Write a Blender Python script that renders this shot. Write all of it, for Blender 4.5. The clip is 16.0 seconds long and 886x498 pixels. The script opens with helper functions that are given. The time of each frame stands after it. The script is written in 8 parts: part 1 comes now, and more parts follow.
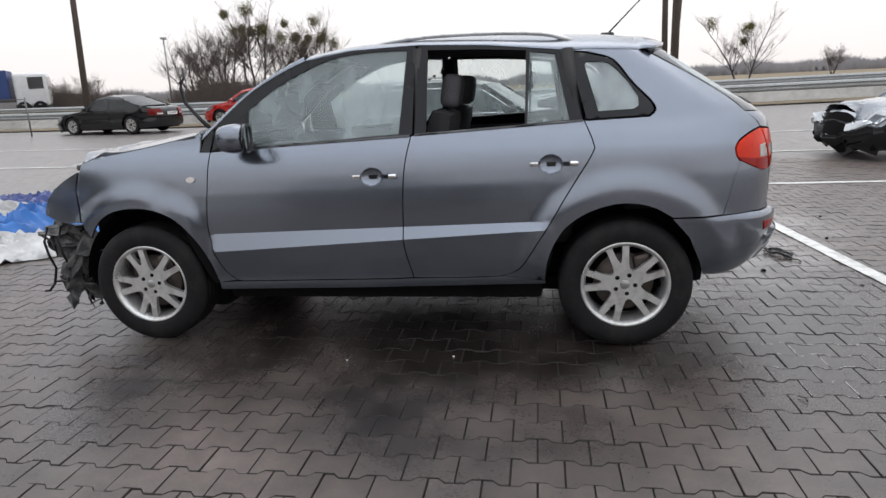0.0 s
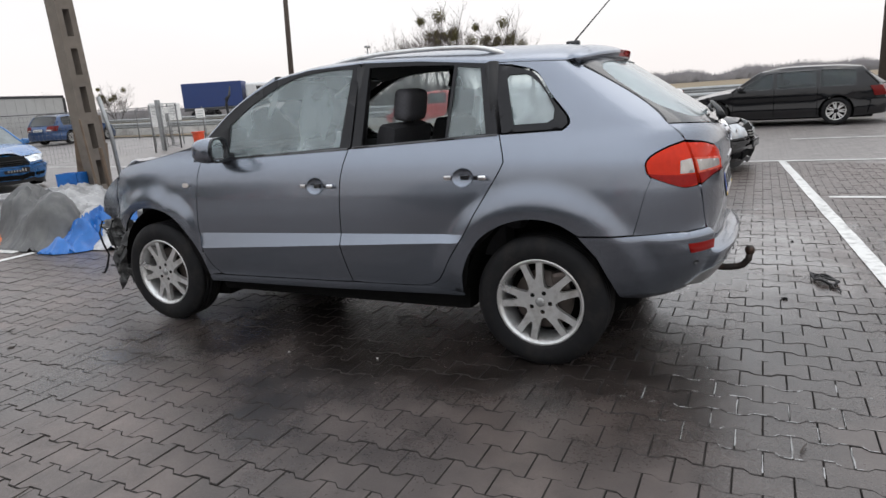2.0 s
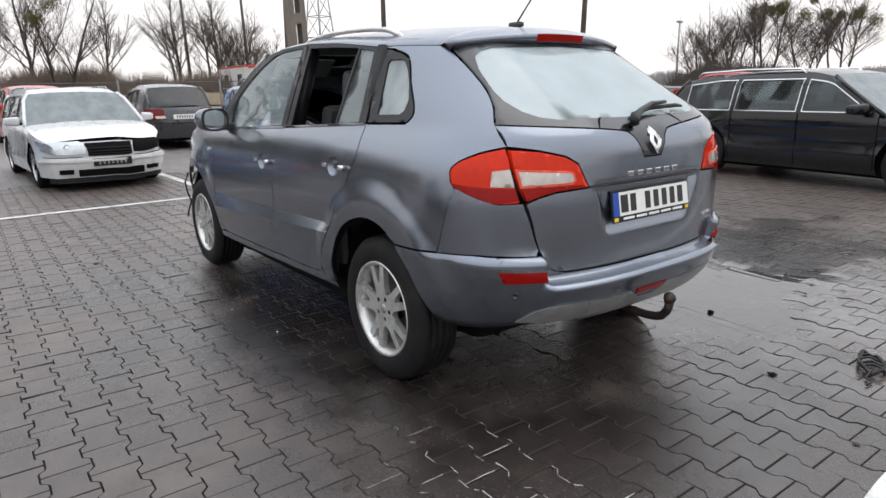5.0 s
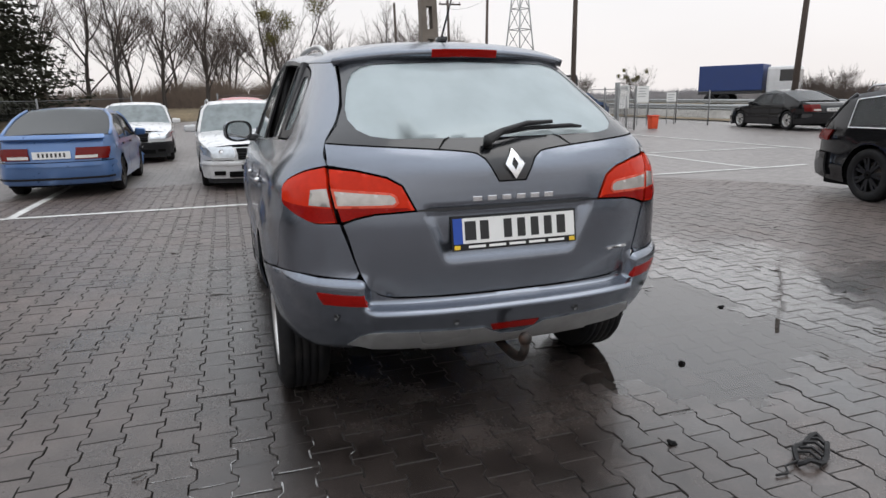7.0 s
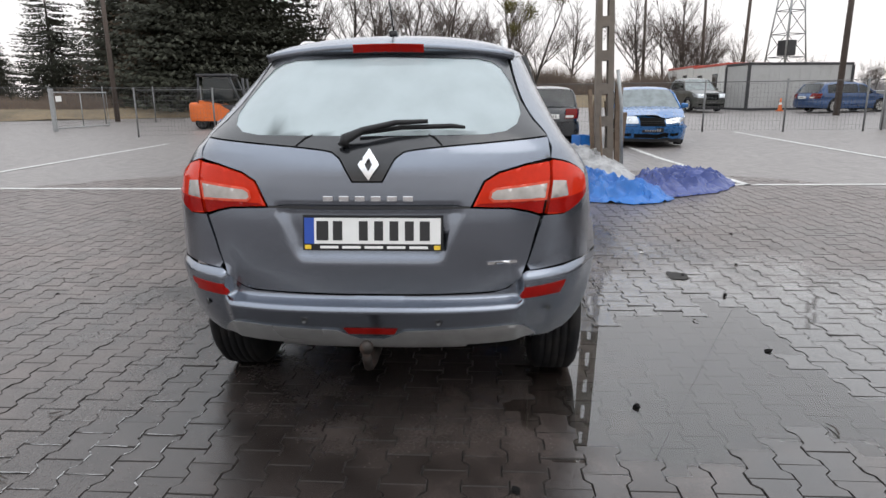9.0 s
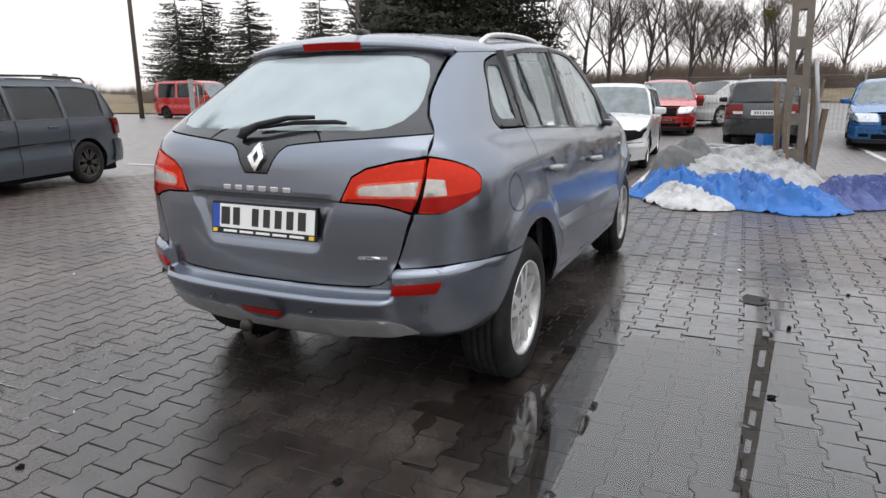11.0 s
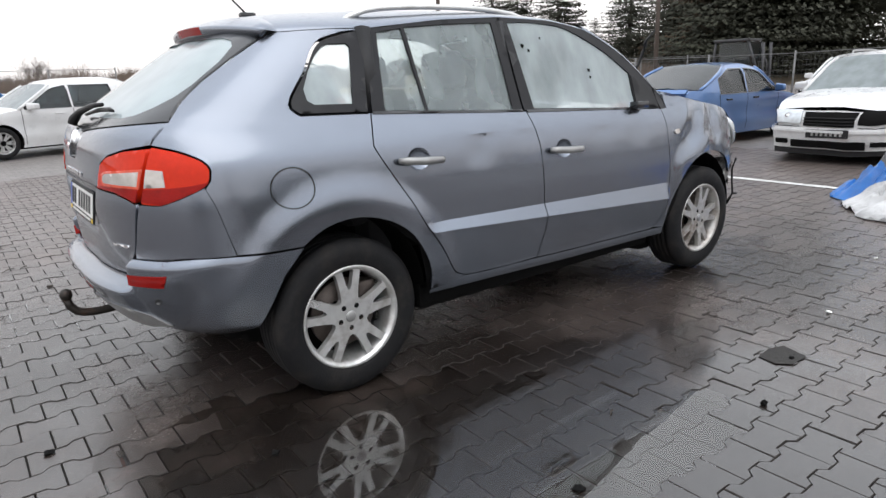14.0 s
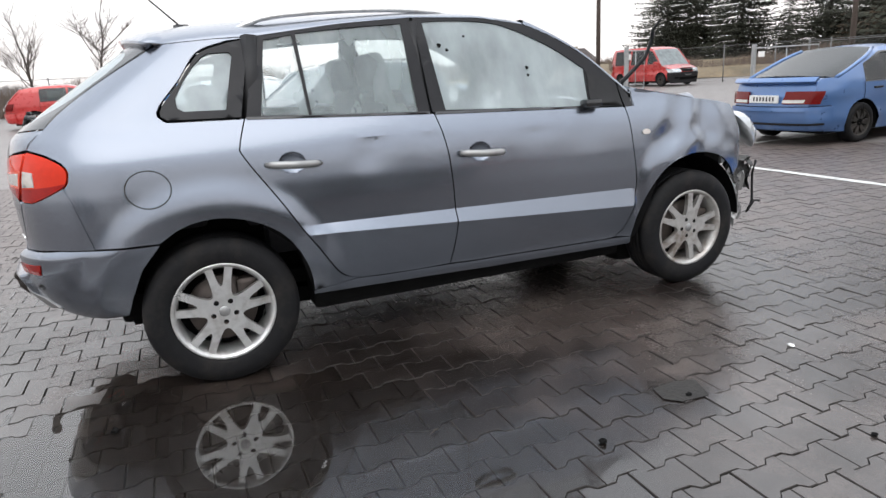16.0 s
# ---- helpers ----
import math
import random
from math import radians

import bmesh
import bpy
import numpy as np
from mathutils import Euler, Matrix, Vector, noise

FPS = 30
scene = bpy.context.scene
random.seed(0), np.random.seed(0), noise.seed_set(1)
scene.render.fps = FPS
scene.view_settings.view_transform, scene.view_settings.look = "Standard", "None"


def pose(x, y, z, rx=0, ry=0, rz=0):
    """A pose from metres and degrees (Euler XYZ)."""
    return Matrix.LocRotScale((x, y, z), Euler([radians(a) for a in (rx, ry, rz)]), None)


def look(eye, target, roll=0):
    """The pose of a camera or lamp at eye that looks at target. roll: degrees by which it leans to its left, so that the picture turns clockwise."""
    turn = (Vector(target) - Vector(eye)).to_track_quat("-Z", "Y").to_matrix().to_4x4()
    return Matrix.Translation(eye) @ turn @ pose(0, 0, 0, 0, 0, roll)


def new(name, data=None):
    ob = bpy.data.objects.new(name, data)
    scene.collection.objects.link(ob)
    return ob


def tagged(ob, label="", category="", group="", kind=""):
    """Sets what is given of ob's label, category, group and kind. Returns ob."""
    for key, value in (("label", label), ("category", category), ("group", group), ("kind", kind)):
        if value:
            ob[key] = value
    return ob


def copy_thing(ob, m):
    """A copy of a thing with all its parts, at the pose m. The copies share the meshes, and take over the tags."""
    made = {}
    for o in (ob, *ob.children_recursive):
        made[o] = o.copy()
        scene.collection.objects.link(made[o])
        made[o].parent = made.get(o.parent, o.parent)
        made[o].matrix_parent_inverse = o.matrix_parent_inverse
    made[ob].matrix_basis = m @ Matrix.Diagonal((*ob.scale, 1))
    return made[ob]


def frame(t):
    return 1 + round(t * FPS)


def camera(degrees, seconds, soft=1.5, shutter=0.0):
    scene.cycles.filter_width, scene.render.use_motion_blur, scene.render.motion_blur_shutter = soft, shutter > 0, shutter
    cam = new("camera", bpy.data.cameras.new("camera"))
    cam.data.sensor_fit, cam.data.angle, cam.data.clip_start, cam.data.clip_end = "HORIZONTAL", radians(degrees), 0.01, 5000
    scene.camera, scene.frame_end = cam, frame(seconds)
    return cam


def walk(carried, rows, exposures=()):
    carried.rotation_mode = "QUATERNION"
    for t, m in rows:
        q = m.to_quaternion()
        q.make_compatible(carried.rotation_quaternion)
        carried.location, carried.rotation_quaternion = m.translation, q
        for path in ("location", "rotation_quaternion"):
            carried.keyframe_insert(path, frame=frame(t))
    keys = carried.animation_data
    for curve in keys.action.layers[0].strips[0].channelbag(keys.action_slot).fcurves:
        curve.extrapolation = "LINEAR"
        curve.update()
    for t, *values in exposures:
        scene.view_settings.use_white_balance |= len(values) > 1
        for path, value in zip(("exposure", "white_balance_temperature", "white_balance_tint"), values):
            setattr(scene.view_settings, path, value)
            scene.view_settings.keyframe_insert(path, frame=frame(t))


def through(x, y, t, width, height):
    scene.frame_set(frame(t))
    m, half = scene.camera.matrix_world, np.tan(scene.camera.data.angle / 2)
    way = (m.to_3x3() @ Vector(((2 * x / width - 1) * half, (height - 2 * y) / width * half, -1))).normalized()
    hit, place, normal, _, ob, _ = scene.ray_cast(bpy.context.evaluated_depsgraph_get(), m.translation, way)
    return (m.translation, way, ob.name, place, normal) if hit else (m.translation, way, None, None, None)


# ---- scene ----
cam = camera(69.2, 16.0)
PATH = [
    (0, (0.906, -4.175, 1.384), (0.608, -2.258, 0.897), -2.7),
    (0.5, (1.266, -4.111, 1.387), (0.852, -2.213, 0.909), -1.7),
    (1, (1.614, -4.013, 1.393), (1.033, -2.16, 0.915), -3.0),
    (1.5, (1.956, -3.874, 1.385), (1.205, -2.083, 0.911), -3.7),
    (2, (2.32, -3.866, 1.385), (1.446, -2.125, 0.93), -4.0),
    (2.5, (2.642, -3.733, 1.376), (1.601, -2.086, 0.923), -4.1),
    (3, (2.895, -3.496, 1.394), (1.766, -1.928, 0.877), -1.9),
    (3.5, (3.209, -3.261, 1.385), (1.975, -1.77, 0.88), -1.3),
    (4, (3.441, -2.988, 1.372), (2.133, -1.568, 0.851), -1.1),
    (4.5, (3.625, -2.648, 1.38), (2.192, -1.354, 0.859), -1.5),
    (4.7, (3.717, -2.518, 1.361), (2.227, -1.285, 0.853), -1.5),
    (6.8, (4.34, -1.211, 1.311), (2.512, -0.511, 0.903), -0.2),
    (7, (4.432, -1.033, 1.34), (2.579, -0.423, 0.901), -1.0),
    (7.5, (4.482, -0.654, 1.351), (2.595, -0.173, 0.898), 0.1),
    (8, (4.612, -0.291, 1.338), (2.677, -0.038, 0.897), 0.4),
    (8.5, (4.619, 0.096, 1.352), (2.674, 0.148, 0.888), -0.2),
    (9, (4.514, 0.426, 1.356), (2.572, 0.305, 0.894), -0.4),
    (9.5, (4.482, 0.786, 1.338), (2.563, 0.454, 0.882), 0.3),
    (9.7, (4.476, 0.905, 1.353), (2.572, 0.515, 0.884), -1.5),
    (11.8, (3.816, 2.202, 1.358), (2.18, 1.161, 0.869), -0.9),
    (12, (3.707, 2.292, 1.359), (2.105, 1.202, 0.866), -2.3),
    (12.5, (3.451, 2.563, 1.361), (1.972, 1.308, 0.874), -0.4),
    (13, (3.169, 2.748, 1.332), (1.763, 1.408, 0.854), -1.9),
    (13.5, (2.852, 2.918, 1.341), (1.569, 1.472, 0.83), -2.9),
    (14, (2.597, 3.191, 1.332), (1.43, 1.652, 0.812), -2.0),
    (14.5, (2.341, 3.373, 1.32), (1.266, 1.771, 0.793), -2.7),
    (15, (2.0, 3.511, 1.327), (1.007, 1.861, 0.787), -3.5),
    (15.5, (1.726, 3.727, 1.348), (0.875, 1.998, 0.812), -2.6),
    (16, (1.416, 3.821, 1.326), (0.711, 2.024, 0.803), -3.5),
]
walk(cam, [(t, look(eye, target, roll)) for t, eye, target, roll in PATH], [(0, 0.24), (2, 0.20), (3.5, 0.24), (4.5, 0.42), (7, 0.12), (9, 0.34), (12.5, 0.36), (14, 0.52), (16, 0.62)])

# ---- world, light, exposure ----
SUN_AZ, SUN_EL = 20.0, 66.0
world = bpy.data.worlds.new("world")
scene.world = world
world.use_nodes = True
wn, wl = world.node_tree.nodes, world.node_tree.links
sky = wn.new("ShaderNodeTexSky")
sky.sky_type, sky.sun_disc = "NISHITA", False
sky.sun_elevation, sky.sun_rotation = radians(SUN_EL), radians(SUN_AZ)
sky.dust_density, sky.air_density = 4.0, 1.0
grey = wn.new("ShaderNodeMix")
grey.data_type = "RGBA"
grey.inputs[0].default_value = 0.93
# the cloud layer: warm white near the horizon, cooler and slightly darker overhead, with faint banks
tc = wn.new("ShaderNodeTexCoord")
sep = wn.new("ShaderNodeSeparateXYZ")
ramp = wn.new("ShaderNodeValToRGB")
ramp.color_ramp.elements[0].position, ramp.color_ramp.elements[0].color = 0.0, (7.3, 6.9, 6.8, 1)
ramp.color_ramp.elements[1].position, ramp.color_ramp.elements[1].color = 1.0, (11.6, 12.0, 12.8, 1)
for spot, tone in ((0.16, (7.5, 7.35, 7.4, 1)), (0.35, (8.2, 8.3, 8.6, 1)), (0.65, (10.0, 10.4, 11.0, 1))):
    e = ramp.color_ramp.elements.new(spot)
    e.color = tone
cloud = wn.new("ShaderNodeTexNoise")
cloud.inputs["Scale"].default_value, cloud.inputs["Detail"].default_value = 1.6, 4.0
cmap = wn.new("ShaderNodeMapping")
cmap.inputs["Scale"].default_value = (1, 1, 3.0)
cmul = wn.new("ShaderNodeMapRange")
cmul.inputs["To Min"].default_value, cmul.inputs["To Max"].default_value = 0.90, 1.10
mulc = wn.new("ShaderNodeMix")
mulc.data_type, mulc.blend_type = "RGBA", "MULTIPLY"
mulc.inputs[0].default_value = 1.0
wl.new(tc.outputs["Generated"], sep.inputs[0])
wl.new(sep.outputs["Z"], ramp.inputs[0])
wl.new(tc.outputs["Generated"], cmap.inputs[0])
wl.new(cmap.outputs[0], cloud.inputs["Vector"])
wl.new(cloud.outputs["Fac"], cmul.inputs["Value"])
wl.new(ramp.outputs[0], mulc.inputs[6])
wl.new(cmul.outputs[0], mulc.inputs[7])
wl.new(sky.outputs[0], grey.inputs[6])
wl.new(mulc.outputs[2], grey.inputs[7])
wl.new(grey.outputs[2], wn["Background"].inputs[0])
wn["Background"].inputs[1].default_value = 0.124
sun = new("sun", bpy.data.lights.new("sun", "SUN"))
sun.data.energy, sun.data.angle, sun.data.color = 0.5, radians(50), (1.0, 0.97, 0.93)
sun.matrix_world = look((0, 0, 50), (-50 * math.sin(radians(SUN_AZ)), -50 * math.cos(radians(SUN_AZ)), 50 - 50 * math.tan(radians(SUN_EL))))


# ---- materials ----
def material(name, col, rough=0.5, metal=0.0, coat=0.0, spec=0.5, var=0.12, grain=18.0, bump=0.0, bump_scale=120.0, rough_var=0.1, dirt=None, dirt_amount=0.0, dirt_scale=2.5,
             per_object=0.0, coat_rough=0.05, noise_detail=4.0):
    """Two scales of colour variation, optional dirt, relief, and a shift by object."""
    m = bpy.data.materials.new(name)
    m.use_nodes = True
    n, l = m.node_tree.nodes, m.node_tree.links
    b = n["Principled BSDF"]
    b.inputs["Roughness"].default_value, b.inputs["Metallic"].default_value = rough, metal
    b.inputs["Coat Weight"].default_value, b.inputs["Coat Roughness"].default_value = coat, coat_rough
    b.inputs["Specular IOR Level"].default_value = spec
    co = n.new("ShaderNodeTexCoord")
    src = co.outputs["Object"]
    big = n.new("ShaderNodeTexNoise")
    big.inputs["Scale"].default_value, big.inputs["Detail"].default_value = grain * 0.12, 3.0
    fine = n.new("ShaderNodeTexNoise")
    fine.inputs["Scale"].default_value, fine.inputs["Detail"].default_value = grain, noise_detail
    l.new(src, big.inputs["Vector"])
    l.new(src, fine.inputs["Vector"])
    add = n.new("ShaderNodeMath")
    add.operation = "ADD"
    l.new(big.outputs["Fac"], add.inputs[0])
    l.new(fine.outputs["Fac"], add.inputs[1])
    last = add.outputs[0]
    if per_object:
        info = n.new("ShaderNodeObjectInfo")
        k = n.new("ShaderNodeMath")
        k.operation, k.inputs[1].default_value = "MULTIPLY_ADD", per_object
        l.new(info.outputs["Random"], k.inputs[0])
        l.new(last, k.inputs[2])
        last = k.outputs[0]
    mr = n.new("ShaderNodeMapRange")
    mr.inputs["From Min"].default_value, mr.inputs["From Max"].default_value = 0.6, 1.4 + per_object
    mr.inputs["To Min"].default_value, mr.inputs["To Max"].default_value = 1 - var, 1 + var
    l.new(last, mr.inputs["Value"])
    mul = n.new("ShaderNodeMix")
    mul.data_type, mul.blend_type = "RGBA", "MULTIPLY"
    mul.inputs[0].default_value, mul.inputs[6].default_value = 1.0, (*col, 1)
    l.new(mr.outputs[0], mul.inputs[7])
    colour = mul.outputs[2]
    if dirt:
        dn = n.new("ShaderNodeTexNoise")
        dn.inputs["Scale"].default_value, dn.inputs["Detail"].default_value, dn.inputs["Roughness"].default_value = dirt_scale, 8.0, 0.65
        l.new(src, dn.inputs["Vector"])
        dr = n.new("ShaderNodeMapRange")
        dr.inputs["From Min"].default_value, dr.inputs["From Max"].default_value = 0.48, 0.72
        dr.inputs["To Max"].default_value = dirt_amount
        l.new(dn.outputs["Fac"], dr.inputs["Value"])
        dm = n.new("ShaderNodeMix")
        dm.data_type = "RGBA"
        dm.inputs[7].default_value = (*dirt, 1)
        l.new(dr.outputs[0], dm.inputs[0])
        l.new(colour, dm.inputs[6])
        colour = dm.outputs[2]
    l.new(colour, b.inputs["Base Color"])
    rr = n.new("ShaderNodeMapRange")
    rr.inputs["From Min"].default_value, rr.inputs["From Max"].default_value = 0.3, 0.7
    rr.inputs["To Min"].default_value, rr.inputs["To Max"].default_value = max(rough - rough_var, 0.02), min(rough + rough_var, 1.0)
    l.new(big.outputs["Fac"], rr.inputs["Value"])
    l.new(rr.outputs[0], b.inputs["Roughness"])
    if bump:
        bn = n.new("ShaderNodeTexNoise")
        bn.inputs["Scale"].default_value, bn.inputs["Detail"].default_value = bump_scale, 5.0
        l.new(src, bn.inputs["Vector"])
        bp = n.new("ShaderNodeBump")
        bp.inputs["Strength"].default_value, bp.inputs["Distance"].default_value = bump, 0.01
        l.new(bn.outputs["Fac"], bp.inputs["Height"])
        l.new(bp.outputs[0], b.inputs["Normal"])
    return m


def glass_material(name, tint, clear, mist=(0.55, 0.62, 0.65), through=0.35, streaks=0.5):
    """A car pane: clear tinted glass under a film of condensation that thins out in streaks."""
    m = bpy.data.materials.new(name)
    m.use_nodes = True
    n, l = m.node_tree.nodes, m.node_tree.links
    n.remove(n["Principled BSDF"])
    out = n["Material Output"]
    tr = n.new("ShaderNodeBsdfTransparent")
    tr.inputs[0].default_value = (*tint, 1)
    gl = n.new("ShaderNodeBsdfGlossy")
    gl.inputs["Roughness"].default_value = 0.02
    fr = n.new("ShaderNodeFresnel")
    fr.inputs[0].default_value = 1.52
    film = n.new("ShaderNodeBsdfDiffuse")
    film.inputs[0].default_value = (*mist, 1)
    trl = n.new("ShaderNodeBsdfTranslucent")
    trl.inputs[0].default_value = (*mist, 1)
    fm = n.new("ShaderNodeMixShader")
    fm.inputs[0].default_value = through
    l.new(film.outputs[0], fm.inputs[1])
    l.new(trl.outputs[0], fm.inputs[2])
    co = n.new("ShaderNodeTexCoord")
    mp = n.new("ShaderNodeMapping")
    mp.inputs["Scale"].default_value = (1, 1, 0.35)
    nz = n.new("ShaderNodeTexNoise")
    nz.inputs["Scale"].default_value, nz.inputs["Detail"].default_value = 6.0, 5.0
    mr = n.new("ShaderNodeMapRange")
    mr.inputs["From Min"].default_value, mr.inputs["From Max"].default_value = 0.35, 0.7
    mr.inputs["To Min"].default_value, mr.inputs["To Max"].default_value = clear, min(clear + streaks * (1 - clear), 1.0)
    l.new(co.outputs["Object"], mp.inputs[0])
    l.new(mp.outputs[0], nz.inputs["Vector"])
    l.new(nz.outputs["Fac"], mr.inputs["Value"])
    mx = n.new("ShaderNodeMixShader")
    l.new(mr.outputs[0], mx.inputs[0])
    l.new(fm.outputs[0], mx.inputs[1])
    l.new(tr.outputs[0], mx.inputs[2])
    ms = n.new("ShaderNodeMixShader")
    l.new(fr.outputs[0], ms.inputs[0])
    l.new(mx.outputs[0], ms.inputs[1])
    l.new(gl.outputs[0], ms.inputs[2])
    l.new(ms.outputs[0], out.inputs[0])
    return m


def paint(name, col, rough=0.32, metal=0.55, dirt=0.25):
    return material(name, col, rough, metal, coat=0.8, var=0.05, grain=60.0, rough_var=0.06, dirt=(0.16, 0.15, 0.14), dirt_amount=dirt, dirt_scale=1.8, coat_rough=0.08)


M = {
    "paint": material("grey_blue_metallic_paint", (0.208, 0.229, 0.268), 0.245, 0.93, coat=0.4, var=0.03, grain=60.0, rough_var=0.02, dirt=(0.10, 0.10, 0.105), dirt_amount=0.10,
                      dirt_scale=1.7, coat_rough=0.05),
    "black_plastic": material("black_plastic", (0.012, 0.012, 0.013), 0.5, spec=0.3, var=0.25, grain=30.0, bump=0.05),
    "gloss_black": material("gloss_black_trim", (0.012, 0.013, 0.015), 0.18, coat=0.4, var=0.2, rough_var=0.08),
    "frame_black": material("window_frame_black", (0.012, 0.012, 0.014), 0.35, spec=0.25, var=0.15, dirt=(0.04, 0.04, 0.04), dirt_amount=0.4),
    "cavity": material("dark_underbody", (0.006, 0.006, 0.006), 0.9, spec=0.1, var=0.4, grain=8.0),
    "cloth": material("dark_seat_cloth", (0.03, 0.03, 0.033), 0.9, var=0.25, grain=90.0, bump=0.2),
    "cloth_grey": material("grey_seat_cloth", (0.11, 0.11, 0.12), 0.9, var=0.2, grain=90.0, bump=0.2),
    "lining": material("light_grey_headlining", (0.32, 0.32, 0.31), 0.95, var=0.1, grain=60.0),
    "tyre": material("tyre_rubber", (0.008, 0.008, 0.009), 0.7, spec=0.25, var=0.3, grain=25.0, dirt=(0.034, 0.030, 0.026), dirt_amount=0.6, dirt_scale=7.0, bump=0.15),
    "alloy": material("silver_alloy", (0.66, 0.66, 0.65), 0.34, 0.75, var=0.12, grain=30.0, dirt=(0.2, 0.17, 0.14), dirt_amount=0.55, dirt_scale=9.0),
    "alloy_muddy": material("muddy_alloy", (0.5, 0.49, 0.47), 0.45, 0.6, var=0.15, grain=30.0, dirt=(0.13, 0.08, 0.045), dirt_amount=0.95, dirt_scale=6.0),
    "brake": material("brake_disc_steel", (0.12, 0.10, 0.09), 0.55, 0.7, var=0.3, grain=20.0),
    "chrome": material("chrome", (0.75, 0.75, 0.76), 0.12, 1.0, var=0.05, rough_var=0.06),
    "silver": material("silver_plastic", (0.34, 0.34, 0.335), 0.34, 0.5, var=0.15, grain=14.0, dirt=(0.12, 0.11, 0.1), dirt_amount=0.5),
    "red_lamp": material("red_lamp_lens", (0.56, 0.026, 0.007), 0.08, spec=0.2, coat=0.0, var=0.12, grain=40.0, rough_var=0.05),
    "dark_red": material("dark_red_reflector", (0.26, 0.006, 0.004), 0.12, spec=0.2, coat=0.0, var=0.2, grain=120.0),
    "clear_lamp": material("clear_lamp_lens", (0.50, 0.47, 0.44), 0.16, 0.35, coat=0.5, var=0.22, grain=30.0),
    "pale_red": material("pale_red_lens_rim", (0.62, 0.09, 0.05), 0.12, spec=0.3, var=0.15, grain=40.0),
    "head_lamp": material("clear_headlamp", (0.5, 0.53, 0.55), 0.1, 0.5, coat=1.0, var=0.35, grain=12.0),
    "plate": material("white_plate", (0.75, 0.75, 0.73), 0.35, coat=0.3, var=0.05),
    "plate_blue": material("blue_plate_band", (0.01, 0.06, 0.35), 0.35, var=0.05),
    "plate_text": material("black_plate_ink", (0.015, 0.015, 0.015), 0.5, var=0.1),
    "plate_yellow": material("yellow_sticker", (0.75, 0.5, 0.03), 0.4, var=0.1),
    "mirror": material("mirror_glass", (0.85, 0.87, 0.88), 0.03, 1.0, var=0.02, rough_var=0.01),
    "iron": material("black_tow_bar_iron", (0.03, 0.025, 0.022), 0.5, 0.5, var=0.4, grain=25.0, dirt=(0.14, 0.06, 0.03), dirt_amount=0.5, dirt_scale=14.0),
    "torn": material("torn_grey_plastic", (0.04, 0.04, 0.04), 0.6, var=0.5, grain=18.0, dirt=(0.28, 0.28, 0.27), dirt_amount=0.6, dirt_scale=12.0, bump=0.4),
    "pane": glass_material("misted_side_glass", (0.88, 0.95, 0.95), 0.66, (0.82, 0.95, 0.97), 0.3, 0.5),
    "pane_clear": glass_material("clear_side_glass", (0.88, 0.95, 0.95), 0.70, (0.82, 0.97, 1.0), 0.12, 0.5),
    "pane_wet": glass_material("heavily_misted_side_glass", (0.88, 0.95, 0.95), 0.55, (0.84, 0.96, 0.98), 0.2, 0.4),
    "pane_rear": glass_material("misted_rear_glass", (0.7, 0.78, 0.8), 0.13, (0.50, 0.58, 0.60), 0.22, 0.12),
    "pane_dark": glass_material("tinted_car_glass", (0.5, 0.55, 0.56), 0.92, (0.2, 0.23, 0.24), 0.4, 0.6),
    "pane_light": glass_material("misted_car_glass", (0.6, 0.66, 0.68), 0.45, (0.42, 0.47, 0.49), 0.35, 0.4),
    "pane_screen": glass_material("dewy_windscreen", (0.6, 0.68, 0.69), 0.35, (0.40, 0.46, 0.47), 0.3, 0.3),
}


# ---- mesh tools ----
from mathutils.geometry import delaunay_2d_cdt


def empty(name, m, label, category, group=""):
    ob = new(name)
    ob.empty_display_size = 0.2
    ob.matrix_world = m
    return tagged(ob, label, category, group)


def link(name, verts, faces, mat, parent=None, label="", smooth=True, place=None):
    me = bpy.data.meshes.new(name)
    me.from_pydata([tuple(v) for v in verts], [], faces)
    if smooth:
        me.polygons.foreach_set("use_smooth", [True] * len(me.polygons))
    me.materials.append(mat)
    ob = new(name, me)
    if parent is not None:
        ob.parent = parent
    if place is not None:
        ob.matrix_basis = place
    return tagged(ob, label)


def part(name, bm, mat, parent=None, label="", smooth=False, place=None):
    me = bpy.data.meshes.new(name)
    bmesh.ops.recalc_face_normals(bm, faces=bm.faces)
    bm.to_mesh(me)
    bm.free()
    if smooth:
        me.polygons.foreach_set("use_smooth", [True] * len(me.polygons))
        me.set_sharp_from_angle(angle=radians(40))
    me.materials.append(mat)
    ob = new(name, me)
    if parent is not None:
        ob.parent = parent
    if place is not None:
        ob.matrix_basis = place
    return tagged(ob, label)


def box_bm(lo, hi, bevel=0.0, bm=None, segs=2):
    bm = bm or bmesh.new()
    made = bmesh.ops.create_cube(bm, size=1)["verts"]
    for v in made:
        v.co = [lo[i] + (v.co[i] + 0.5) * (hi[i] - lo[i]) for i in range(3)]
    if bevel:
        es = list({e for v in made for e in v.link_edges})
        bmesh.ops.bevel(bm, geom=es, offset=bevel, segments=segs, affect="EDGES", profile=0.6)
    return bm


